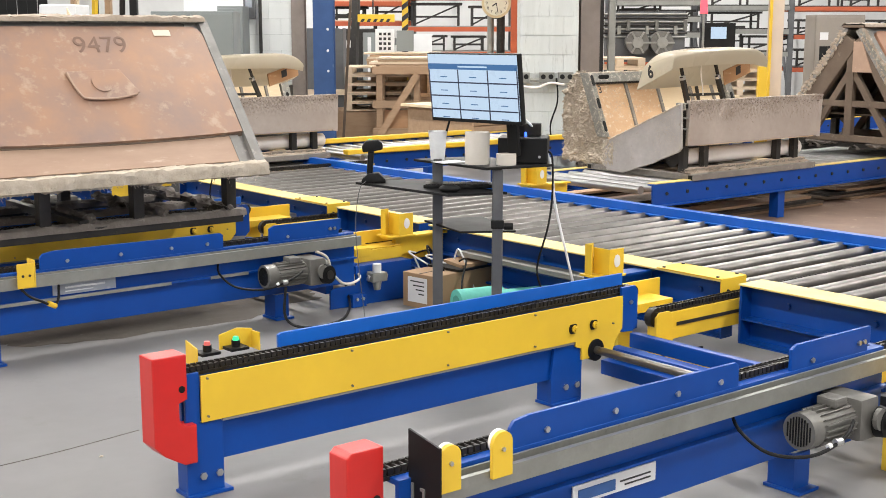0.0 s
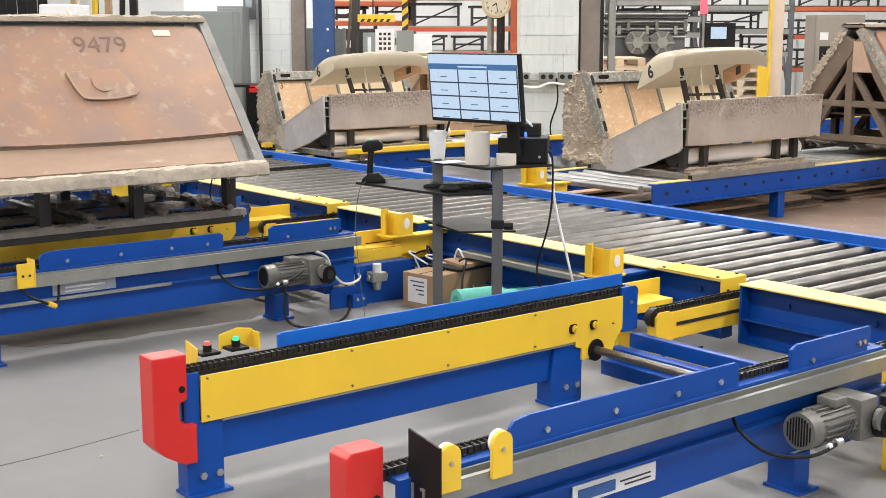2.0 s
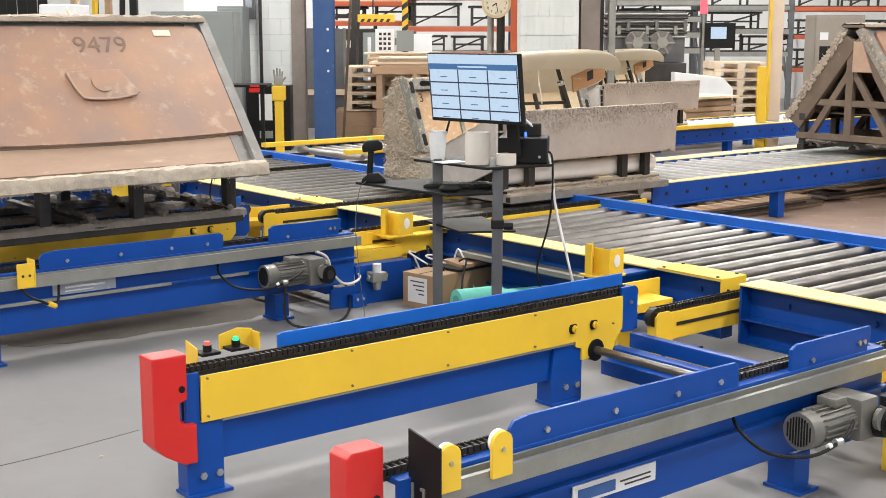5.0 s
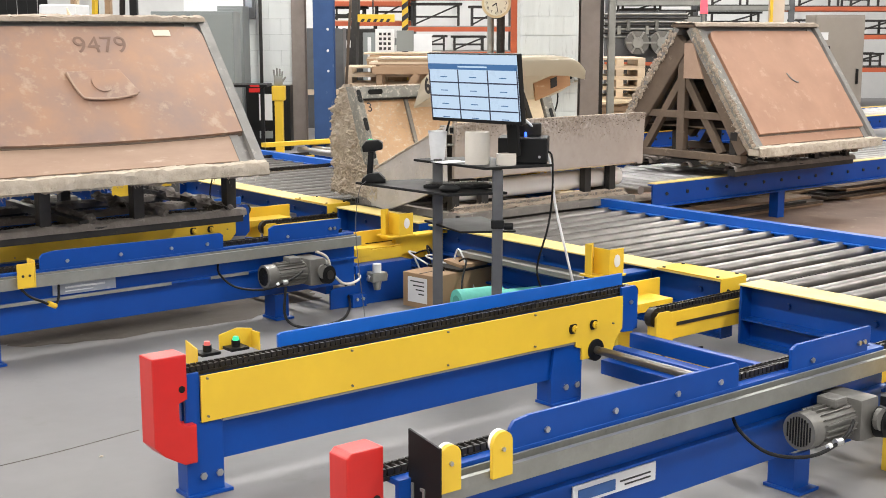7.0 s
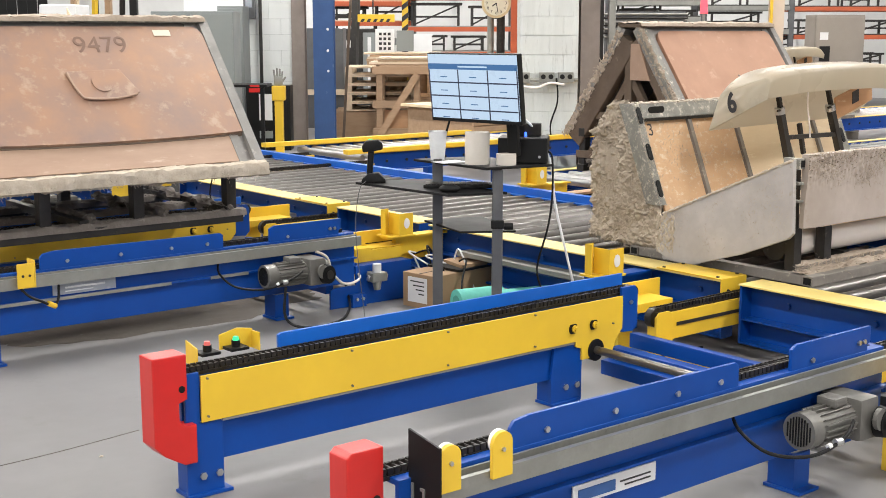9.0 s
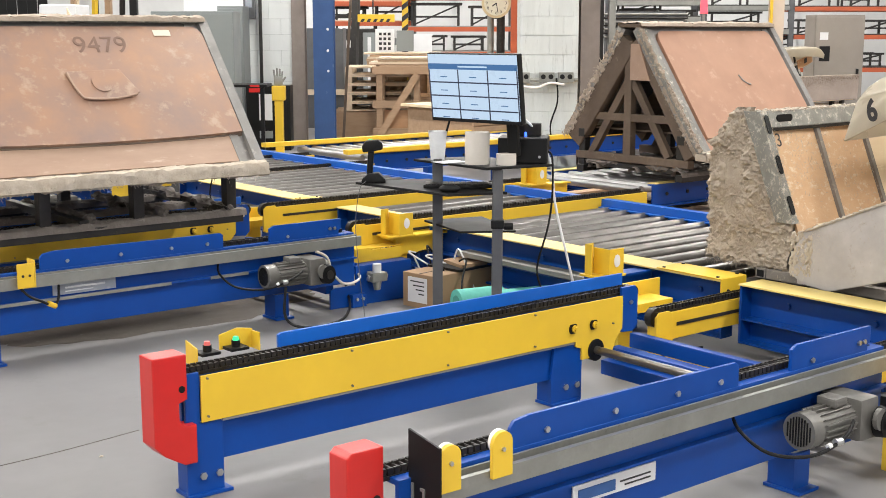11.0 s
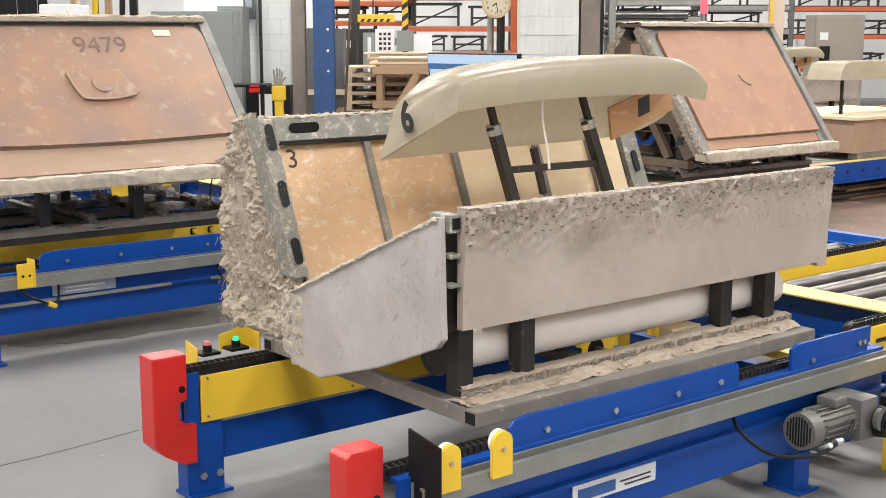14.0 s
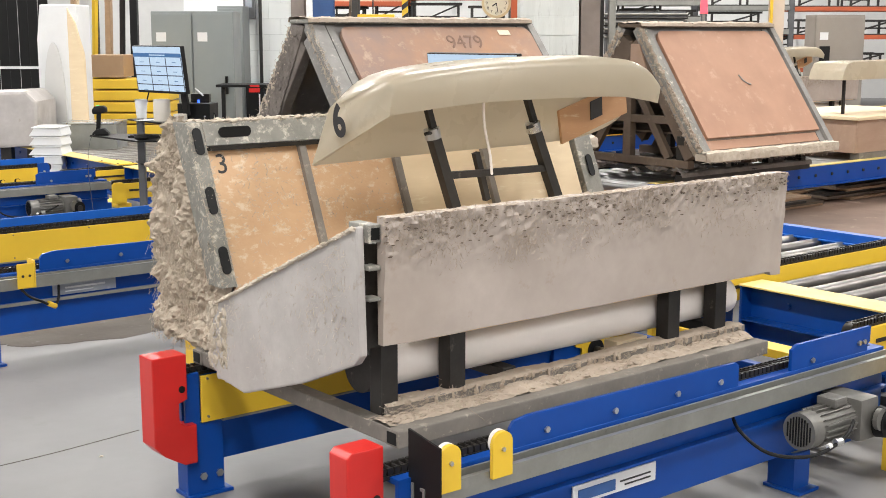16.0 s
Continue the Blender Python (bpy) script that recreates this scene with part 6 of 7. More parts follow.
# left side of the hall
def left_side():
    arch = thing("white_shell", "tall white moulded shell with an arched recess", "moulded shell", at=yard(-3.836, 12.5))
    h = 1.705
    outer = [(-0.17, 0.0), (-0.17, h * 0.8), (-0.13, h), (0.24, h), (0.24, 0.0)]
    part("shell", slab(bm_new(), outer, "y", 0.05, 0.5, 0.015), WHITE, arch)
    ring = [(-0.01 + 0.11 * math.cos(radians(a)), 0.62 + (0.72 if a < 180 else 0.25) * math.sin(radians(a))) for a in range(0, 360, 12)]
    part("recess", slab(bm_new(), ring, "y", 0.03, 0.049, 0.004), WALL_MAT, arch)
    wood = thing("curved_board", "curved brown plywood board leaning upright", "board", at=yard(-3.535, 12.3))
    part("board", slab(bm_new(), [(-0.09, 0), (-0.09, h * 0.98), (-0.02, h * 0.9), (0.06, h * 0.72), (0.08, 0)], "y", 0, 0.04, 0.004), PLY_PALE, wood)
    coil = thing("yellow_beam_stack", "stack of yellow steel beams on end supports", "steel beams", at=yard(-3.711, 13.2))
    for k in range(6):
        part("beam", box(bm_new(), 0, 0.85, 0.0, 0.5, 0.25 + 0.12 * k, 0.25 + 0.12 * k + 0.105, 0.012), YELLOW, coil)
    part("support", box(bm_new(), 0.05, 0.8, 0.05, 0.45, 0, 0.249), DARK_STEEL, coil)
    part("carton", box(bm_new(), 0.0, 0.38, 0.02, 0.45, 0.97, 1.20, 0.004), CARD, coil)
    for i, (u, w, mat) in enumerate(((-4.509, 0.05, TIMBER), (-4.512, 0.06, TIMBER_PALE), (-4.316, 0.05, YELLOW), (-4.275, 0.06, DARK_STEEL), (-4.152, 0.07, TIMBER), (-4.016, 0.05, DARK_STEEL), (-3.842, 0.09, BLACK))):
        s = thing("leaning_bar", "long bar stood upright against the wall", "bar", "bars against the wall", at=yard(u, 15.5 + 0.05 * i))
        part("bar_body", bar(bm_new(), (0, 0, 0), (0.03 * (i % 3), 0.12, 2.4), w, w), mat, s)
    dark = thing("black_curtain", "black rubber strip curtain with white marks", "curtain", at=yard(-5.049, 15))
    for k in range(8):
        part("strip", box(bm_new(), -0.55 + 0.12 * k, -0.435 + 0.12 * k, 0.01 * (k % 2), 0.012 + 0.01 * (k % 2), 0.02, 2.6), BLACK, dark)
    for z in (1.02, 0.634):
        part("white_mark", box(bm_new(), -0.5, 0.35, -0.01, -0.004, z - 0.015, z + 0.015), PAPER, dark)
    part("header", box(bm_new(), -0.6, 0.5, 0.03, 0.1, 2.6, 2.7), DARK_STEEL, dark)
    for k in range(6):
        tray = thing("white_tray", "white moulded tray in a stack", "tray", "stacked trays", at=yard(-3.507, 11.2, 0.10 + 0.085 * k))
        part("tray_body", slab(bm_new(), [(-0.19 - 0.015 * (5 - k) * 0.4, 0), (0.11, 0), (0.09, 0.07), (-0.14, 0.07)], "y", 0, 0.3, 0.006), WHITE, tray)
        part("tray_rim", box(bm_new(), -0.16, 0.10, -0.012, 0.31, 0.0705, 0.08), WHITE, tray)
    base = thing("tray_base", "low timber base under white trays", "base", at=yard(-3.507, 11.2))
    part("base_block", box(bm_new(), -0.2, 0.12, 0, 0.3, 0, 0.098), TIMBER, base)
    bx = thing("grey_bin", "grey metal bin full of offcuts", "bin", at=yard(-3.374, 12))
    part("bin_body", box(bm_new(), -0.26, 0.26, 0, 0.4, 0, 0.573, 0.008), STRUT, bx)
    part("bin_rim", box(bm_new(), -0.27, 0.27, -0.01, 0.41, 0.573 + 0.001, 0.573 + 0.02, 0.004), BRIGHT, bx)
    pod = thing("pale_pod", "grey moulded seat form at the hall's edge", "moulded form", at=yard(-3.998, 11.8))
    part("pod_body", slab(bm_new(), [(-0.4, 0.35), (-0.4, 0.88), (0.1, 0.9), (0.2, 0.8), (0.2, 0.38)], "y", 0, 0.6, 0.03), RESIN_GREY, pod)
    for x in (-0.2, 0.05):
        part("pod_leg", box(bm_new(), x, x + 0.1, 0.1, 0.2, 0, 0.36), DARK_STEEL, pod)
    tbl = thing("side_table", "black side table holding papers", "table", at=yard(-2.195, 13.6))
    z = 0.85
    part("top", box(bm_new(), -0.25, 0.3, 0, 0.4, z, z + 0.03, 0.005), BLACK, tbl)
    for x in (-0.2, 0.22):
        part("leg", box(bm_new(), x, x + 0.04, 0.05, 0.09, 0, z), BLACK, tbl)
    part("red_label", box(bm_new(), 0.12, 0.22, -0.006, -0.001, z + 0.004, z + 0.026), RED, tbl)


left_side()


# crane hook beam and loose boards high in the bay
def high_bits():
    hook = thing("spreader_beam", "yellow spreader beam with hazard stripes", "lifting beam", at=yard(-1.1, 20, 1.611))
    part("beam_body", box(bm_new(), -0.24, 0.34, 0, 0.15, -0.03, 0.09, 0.008), YELLOW, hook)
    for k in range(5):
        part("hazard_stripe", slab(bm_new(), [(-0.2 + 0.1 * k, -0.028), (-0.15 + 0.1 * k, -0.028), (-0.12 + 0.1 * k, 0.02), (-0.17 + 0.1 * k, 0.02)], "y", -0.004, -0.001), INK, hook)
    part("sling", rod(bm_new(), (0, 0.07, 0.09), (0, 0.07, CEILING - 0.4 - 1.611), 0.012, 8), CHAIN, hook)
    lean = thing("leaning_timber", "long dark timber leaning in the bay", "timber", at=yard(-1.297, 17))
    part("timber_body", bar(bm_new(), (-0.05, 0, 0), (0.10, 0, 2.3), 0.034, 0.034), OLD_TIMBER, lean)
    lean = thing("leaning_timber", "long dark steel bar leaning in the bay", "bar", at=yard(-1.437, 20))
    part("bar_body", bar(bm_new(), (0, 0, 0), (0.08, 0.2, 2.3), 0.10, 0.10), DARK_STEEL, lean)
    dark = thing("dark_machine", "dark green press between columns", "machine", at=yard(-1.373, 21.5))
    part("frame", box(bm_new(), -0.45, 0.45, 0, 0.6, 0, 1.473, 0.01), DARK_STEEL, dark)
    part("front_cover", box(bm_new(), 0.02, 0.36, -0.03, -0.001, 0.3, 1.417, 0.01), CABINET, dark)
    part("bright_slot", box(bm_new(), 0.10, 0.16, -0.036, -0.031, 0.5, 1.341), WHITE, dark)
    part("gauge", box(bm_new(), -0.3, -0.15, -0.01, -0.001, 1.162, 1.285), PAPER, dark)
    press = thing("dark_machine", "dark machine behind a blue column", "machine", at=yard(-1.989, 19))
    part("frame", box(bm_new(), -0.08, 0.5, 0, 0.6, 0, 1.487, 0.01), GREY_POST, press)
    part("ledge", box(bm_new(), -0.1, 0.52, -0.05, -0.001, 0.5, 0.58), TIMBER_PALE, press)


high_bits()


# ---- operator's cart ----
def rolling_cart(m, name_label):
    root = thing("rolling_cart", name_label, "cart", "operator carts", at=m)
    # local: x to the right, y deeper
    for x, y, h in ((0.215, -0.02, 0.84), (-0.055, 0.20, 0.86)):
        p = part("post", box(bm_new(), x - 0.024, x + 0.024, y - 0.02, y + 0.02, 0.06, h, 0.004), GREY_POST, root)
        part("inner_post", box(bm_new(), x - 0.019, x + 0.019, y - 0.015, y + 0.015, h, h + 0.005), DARK_STEEL, p)
    c = part("clamp", box(bm_new(), 0.185, 0.245, -0.05, 0.01, 0.575, 0.615, 0.006), BLACK, root)
    part("clamp_knob", rod(bm_new(), (0.245, -0.03, 0.585), (0.285, -0.03, 0.585), 0.016, 12), BLACK, c, "", True)
    def sheet(name, pts, z, t):
        part(name, slab(bm_new(), pts, "z", z, z + t, 0.003), BLACK, root, "thin black shelf")
    sheet("top_shelf", [(-0.17, 0.30), (0.16, -0.09), (0.47, 0.06), (0.14, 0.44)], 0.845, 0.012)
    sheet("desk_shelf", [(-0.45, 0.36), (-0.01, -0.10), (0.26, -0.02), (-0.10, 0.50)], 0.728, 0.012)
    sheet("low_shelf", [(-0.12, 0.30), (0.05, -0.05), (0.30, -0.02), (0.16, 0.42)], 0.555, 0.01)
    for y in (-0.02, 0.20):
        x = 0.215 if y < 0 else -0.055
        part("base_foot", box(bm_new(), x - 0.25, x + 0.25, y - 0.02, y + 0.02, 0.03, 0.06, 0.004), GREY_POST, root)
        for dx in (-0.22, 0.22):
            part("castor", rod(bm_new(), (x + dx, y - 0.012, 0.02), (x + dx, y + 0.012, 0.02), 0.0195, 14), BLACK, root, "", True)
    mat = thing("keyboard", "slim black keyboard on the cart's desk", "keyboard", "desk things", at=m @ pose(0.04, 0.16, 0.7405))
    part("case", box(bm_new(), -0.16, 0.16, -0.06, 0.06, 0, 0.016, 0.004), BLACK, mat)
    for r in range(4):
        for k in range(11):
            part("key", box(bm_new(), -0.15 + 0.027 * k, -0.127 + 0.027 * k, -0.05 + 0.026 * r, -0.028 + 0.026 * r, 0.0165, 0.020), CHAIN, mat)
    mouse = thing("mouse", "black computer mouse on the desk edge", "mouse", "desk things", at=m @ pose(-0.0, -0.02, 0.7405))
    bm = bm_new()
    bmesh.ops.create_uvsphere(bm, u_segments=16, v_segments=10, radius=1, matrix=Matrix.Translation((0, 0, 0.014)) @ Matrix.Diagonal((0.05, 0.032, 0.02, 1)))
    part("mouse_body", bm, BLACK, mouse, "", True)
    scan = thing("barcode_scanner", "black handheld scanner upright in its dock", "scanner", "desk things", at=m @ pose(-0.365, 0.33, 0.740))
    part("dock", slab(bm_new(), [(-0.055, 0), (-0.05, 0.02), (-0.02, 0.045), (0.03, 0.05), (0.06, 0.02), (0.065, 0)], "y", -0.030, 0.030, 0.008), BLACK, scan, "", True)
    part("grip", bar(bm_new(), (-0.015, 0, 0.03), (-0.005, 0, 0.16), 0.027, 0.030, 0, 0.010), BLACK, scan, "", True)
    part("head", slab(bm_new(), [(-0.045, 0.145), (-0.05, 0.175), (-0.03, 0.20), (0.03, 0.205), (0.05, 0.19), (0.05, 0.16), (0.01, 0.15)], "y", -0.026, 0.026, 0.008), BLACK, scan, "", True)
    part("green_light", box(bm_new(), -0.02, 0.0, -0.012, 0.012, 0.2052, 0.2072), GREEN_GLOW, scan)
    part("cord", curve_rod(bm_new(), [(-0.03, -0.03, 0.01), (-0.06, -0.05, -0.03), (-0.08, -0.06, -0.2), (-0.06, -0.08, -0.45), (-0.03, -0.1, -0.70)], 0.0018), GREY_POST, scan)
    def beaker(x, y, r0, r1, h, mat, label, hollow):
        o = thing("plastic_cup" if hollow else "tape_roll", label, "cup" if hollow else "tape", "things on the shelf", at=m @ pose(x, y, 0.858))
        bm = bm_new()
        n = 28
        prof = [(0.0, 0.0), (r0, 0.0), (r1, h), (r1 + 0.004, h), (r1 - 0.004, h), (r0 - 0.004, 0.004), (0.0, 0.004)] if hollow else [(r0 * 0.75, 0), (r0, 0), (r1, h), (r1 * 0.75, h)]
        rings = [[bm.verts.new((r * math.cos(6.283185 * k / n), r * math.sin(6.283185 * k / n), z)) for k in range(n)] for r, z in prof if r > 0]
        if not hollow:
            rings.append(rings[0])
        for a, b in zip(rings, rings[1:]):
            for k in range(n):
                bm.faces.new((a[k], a[(k + 1) % n], b[(k + 1) % n], b[k]))
        part("wall" if hollow else "roll", bm, mat, o, "", True)
    beaker(-0.055, 0.24, 0.032, 0.044, 0.135, CUP, "translucent white plastic cup holding a pen", True)
    beaker(0.125, 0.06, 0.056, 0.056, 0.145, TAPE, "large roll of pale translucent film", False)
    beaker(0.255, 0.02, 0.045, 0.045, 0.05, TAPE, "small roll of cream tape", False)
    pen = thing("pen", "black pen standing in a cup", "pen", at=m @ pose(-0.05, 0.24, 0.865))
    part("barrel", rod(bm_new(), (0, 0, 0), (0.055, 0, 0.19), 0.005, 8), BLACK, pen)
    part("tip", rod(bm_new(), (0.055, 0, 0.19), (0.058, 0, 0.20), 0.003, 8, 0.001), BRIGHT, pen)
    note = thing("paper_sheet", "loose white paper sheet on the shelf", "paper", at=m @ pose(0.0, 0.14, 0.858, 0, 0, 35))
    part("sheet", box(bm_new(), -0.07, 0.07, -0.05, 0.05, 0.0, 0.0015), PAPER, note)
    cpu = thing("mini_computer", "black box computer on the cart shelf", "computer", at=m @ pose(0.35, 0.16, 0.858, 0, 0, -8))
    part("case", box(bm_new(), -0.12, 0.105, -0.08, 0.10, 0, 0.115, 0.005), BLACK, cpu)
    part("button", rod(bm_new(), (0.07, -0.081, 0.03), (0.07, -0.084, 0.03), 0.006, 10), BRIGHT, cpu)
    part("blue_led", box(bm_new(), -0.005, 0.005, 0.0, 0.01, 0.1155, 0.135), BLUE_GLOW, cpu)
    part("modem", box(bm_new(), -0.06, 0.07, 0.02, 0.06, 0.116, 0.175, 0.004), CHAIN, cpu)
    part("black_lead", curve_rod(bm_new(), [(0.10, 0.0, 0.05), (0.125, -0.02, 0.02), (0.128, -0.03, -0.15), (0.11, -0.02, -0.3), (0.06, 0.0, -0.5), (0.09, 0.02, -0.62)], 0.005), BLACK, cpu)
    part("white_lead", curve_rod(bm_new(), [(-0.03, 0.03, 0.21), (0.02, 0.02, 0.17), (0.06, 0.05, 0.12), (0.12, 0.0, -0.02), (0.14, 0.02, -0.2), (0.20, 0.02, -0.45), (0.24, 0.05, -0.62)], 0.006), WHITE, cpu)
    mon = thing("monitor", "flat monitor showing a table of blue tiles", "monitor", "monitors", at=m @ pose(0.115, 0.10, 1.20, 7, 0, -41))
    part("bezel", box(bm_new(), -0.265, 0.265, -0.012, 0.018, -0.16, 0.155, 0.004), BLACK, mon)
    face = part("display", box(bm_new(), -0.259, 0.259, -0.0145, -0.0125, -0.143, 0.150), SCREEN, mon, "lit pale blue display")
    part("title_bar", box(bm_new(), -0.259, 0.259, -0.0165, -0.0150, 0.082, 0.108), SCREEN_BAR, face)
    part("title_text", box(bm_new(), -0.08, 0.09, -0.0180, -0.0170, 0.092, 0.099), SCREEN, face)
    for x in (-0.259, -0.086, 0.087, 0.253):
        part("tile_line", box(bm_new(), x, x + 0.006, -0.0165, -0.0150, -0.143, 0.081), SCREEN_LINE, face)
    for z in (0.02, -0.042, -0.104):
        part("tile_line", box(bm_new(), -0.2525, 0.2525, -0.0185, -0.0170, z, z + 0.006), SCREEN_LINE, face)
    for i in range(3):
        for k in range(4):
            part("tile_text", box(bm_new(), -0.19 + 0.173 * i, -0.15 + 0.173 * i, -0.0165, -0.0150, 0.046 - 0.062 * k, 0.050 - 0.062 * k), SCREEN_BAR, face)
    part("stand_neck", box(bm_new(), 0.14, 0.20, 0.03, 0.05, -0.31, -0.05, 0.004), BLACK, mon)
    return root


CART_M = yard(0.03, 5.62)
rolling_cart(CART_M, "black rolling cart with shelves and grey posts by the conveyor")
rolling_cart(yard(-2.0, 8.35), "black rolling cart with a monitor between farther lanes")


# ---- floor clutter between the lanes ----
def clutter():
    carton = thing("cardboard_box", "closed brown cardboard box with a white label", "box", at=pose(4.49, 5.52, 0, 0, 0, 8))
    body = part("body", box(bm_new(), 0, 0.52, 0, 0.24, 0, 0.185, 0.004), CARD, carton)
    part("label_sheet", box(bm_new(), -0.0035, -0.001, 0.06, 0.20, 0.03, 0.165), PAPER, body)
    for k in range(4):
        part("label_bar", box(bm_new(), -0.006, -0.004, 0.08, 0.18 - 0.02 * k, 0.14 - 0.022 * k, 0.146 - 0.022 * k), INK, body)
    part("flap_seam", box(bm_new(), 0.0, 0.52, 0.117, 0.123, 0.1855, 0.187), INK, body)
    lid = thing("folded_card", "folded cardboard sheet on a dark tray", "cardboard", at=pose(4.66, 5.53, 0.188, 0, 0, 6))
    part("dark_tray", box(bm_new(), 0, 0.42, 0.0, 0.24, 0, 0.012), BLACK, lid)
    part("sheet", slab(bm_new(), [(0.04, 0.02), (0.36, 0.0), (0.40, 0.2), (0.10, 0.22)], "z", 0.0125, 0.03), CARD, lid)
    for x, y, a, w in ((4.50, 5.36, -12, 0.26), (4.66, 5.22, -14, 0.36)):
        roll = thing("foam_roll", "roll of teal foam sheet on the floor", "foam roll", "foam rolls", at=pose(x, y, 0.072, 0, 0, a))
        part("roll_body", rod(bm_new(), (0, 0, 0), (w, 0, 0), 0.07, 24), TEAL, roll, "", True)
        part("roll_end", rod(bm_new(), (-0.002, 0, 0), (-0.0005, 0, 0), 0.04, 18), TEAL_DARK, roll)
    reg = thing("air_regulator", "grey compressed-air regulator with a filter bowl", "regulator", at=pose(4.352, 5.85, -0.001))
    part("bracket", box(bm_new(), -0.03, 0.03, 0.03, 0.0485, 0.13, 0.18), STRUT, reg)
    part("body", box(bm_new(), -0.05, 0.05, -0.03, 0.03, 0.13, 0.18, 0.008), STRUT, reg)
    part("knob", rod(bm_new(), (0, 0, 0.18), (0, 0, 0.225), 0.024, 16), WHITE, reg, "", True)
    part("bowl", rod(bm_new(), (0, 0, 0.085), (0, 0, 0.13), 0.018, 16, 0.026), STRUT, reg, "", True)
    for x in (-0.062, 0.05):
        part("port", rod(bm_new(), (x, 0, 0.155), (x + 0.012, 0, 0.155), 0.016, 12), BRIGHT, reg)
    duct = thing("blue_duct", "blue painted steel base box under the yellow guard", "steel box")
    part("front_plate", slab(bm_new(), [(4.085, 0.0), (4.085, 0.10), (4.12, 0.112), (4.25, 0.112), (4.25, 0.213), (4.62, 0.213), (4.62, 0.0)], "y", 5.90, 5.912, 0.002), BLUE, duct)
    part("top_plate", box(bm_new(), 4.252, 4.62, 5.913, 6.06, 0.203, 0.213, 0.002), BLUE, duct)
    part("anchor_angle", box(bm_new(), 4.20, 4.29, 5.86, 5.899, 0.0, 0.07, 0.003), BLUE, duct)
    for x in (4.225, 4.265):
        part("anchor_bolt", rod(bm_new(), (x, 5.859, 0.045), (x, 5.850, 0.045), 0.009, 8), BRIGHT, duct)
    fr = thing("lift_guard", "yellow folded tray and web over the blue base", "guard frame", "guard frames")
    part("front_panel", slab(bm_new(), [(4.19, 0.17), (4.19, 0.318), (4.245, 0.318), (4.245, 0.275), (4.61, 0.275), (4.61, 0.2135), (4.29, 0.2135), (4.27, 0.17)], "y", 5.98, 5.99, 0.001), YELLOW, fr)
    part("tray", slab(bm_new(), [(5.972, 0.246), (5.972, 0.29), (6.12, 0.29), (6.12, 0.282), (5.98, 0.282), (5.98, 0.246)], "x", 4.30, 4.40, 0.001), YELLOW, fr)
    part("tray", slab(bm_new(), [(5.992, 0.277), (5.992, 0.2835), (6.098, 0.2835), (6.098, 0.277)], "x", 4.402, 4.62, 0.001), YELLOW, fr)
    part("web", slab(bm_new(), [(4.329, 0.291), (4.329, 0.345), (4.35, 0.36), (4.64, 0.36), (4.64, 0.291)], "y", 6.10, 6.112, 0.001), YELLOW, fr)
    part("rib", box(bm_new(), 4.46, 4.475, 5.991, 6.09, 0.2135, 0.276), YELLOW, fr)
    part("panel_hole", rod(bm_new(), (4.22, 5.979, 0.29), (4.22, 5.976, 0.29), 0.007, 10), BLACK, fr)
    hose = single("air_hose", curve_rod(bm_new(), [(3.96, 5.84, 0.335), (4.02, 5.83, 0.30), (4.05, 5.83, 0.22), (4.11, 5.83, 0.155), (4.18, 5.84, 0.142), (4.245, 5.86, 0.155), (4.26, 5.89, 0.175)], 0.007), TAPE, "pale bent air hose from the lane", "hose", smooth=True)
    single("black_cable", curve_rod(bm_new(), [(3.70, 5.72, 0.2), (3.66, 5.66, 0.06), (3.74, 5.6, 0.012), (3.95, 5.62, 0.012), (4.10, 5.75, 0.03), (4.2, 5.9, 0.06), (4.25, 6.05, 0.2)], 0.007), BLACK, "black cable looped on the floor", "cable", smooth=True)
    # ragged dark patch: floor dust, with the lane's shade put into its colour
    for cx, cy, rx, ry, seed in ((3.30, 6.36, 0.95, 0.32, 3),):
        ring = []
        for k in range(90):
            a = 6.283185 * k / 90
            w = 1 + 0.28 * noise.noise((2.2 * math.cos(a), 1.6 * math.sin(a), seed)) + 0.14 * noise.noise((9 * math.cos(a), 7 * math.sin(a), seed))
            ring.append((cx + rx * w * math.cos(a), cy + ry * w * math.sin(a)))
        single("floor_dust", slab(bm_new(), ring, "z", 0.0005, 0.0016), DUST_SHADE, "dark fibre dust and painted shade on the floor under the lane", "dust", "", "stuff")
    rnd = random.Random(12)
    for k in range(12):
        a = Vector((4.70 + 0.07 * rnd.random(), 5.62 + 0.07 * k, 0.20 + 0.04 * rnd.random()))
        single("loose_wire", curve_rod(bm_new(), [a, a + Vector((rnd.uniform(-0.1, 0.05), -0.06, rnd.uniform(0.0, 0.1))), a + Vector((rnd.uniform(-0.1, 0.1), -0.14, rnd.uniform(-0.2, 0.02))), a + Vector((rnd.uniform(-0.1, 0.1), -0.2, -0.2))], 0.005), WHITE if k % 2 else BLACK, "thin loose wire at the conveyor side", "wire", "loose wires", smooth=True)
    for k in range(3):
        a = Vector((4.78, 4.55 + 0.16 * k, 0.13))
        v = thing("valve", "small steel pneumatic valve on the duct", "valve", "valves", at=pose(*a))
        part("valve_body", box(bm_new(), -0.03, 0.03, -0.05, 0.05, -0.13, 0.03, 0.006), STRUT, v)
        part("coil", rod(bm_new(), (0, -0.03, 0.03), (0, -0.03, 0.07), 0.016, 12), BLACK, v)
    for off in (0.0, LANES[1]):
        carrier(off)
    guard_box(4.58, 4.44, 0.345, BLUE, 0)
    guard_box(4.58, 6.02, 0.33, YELLOW, 0.33)
    guard_box(6.40, 6.86, 0.397, YELLOW, 0)
    side = thing("lift_guard", "yellow folded lift frame at the lane's drive end", "guard frame", "guard frames")
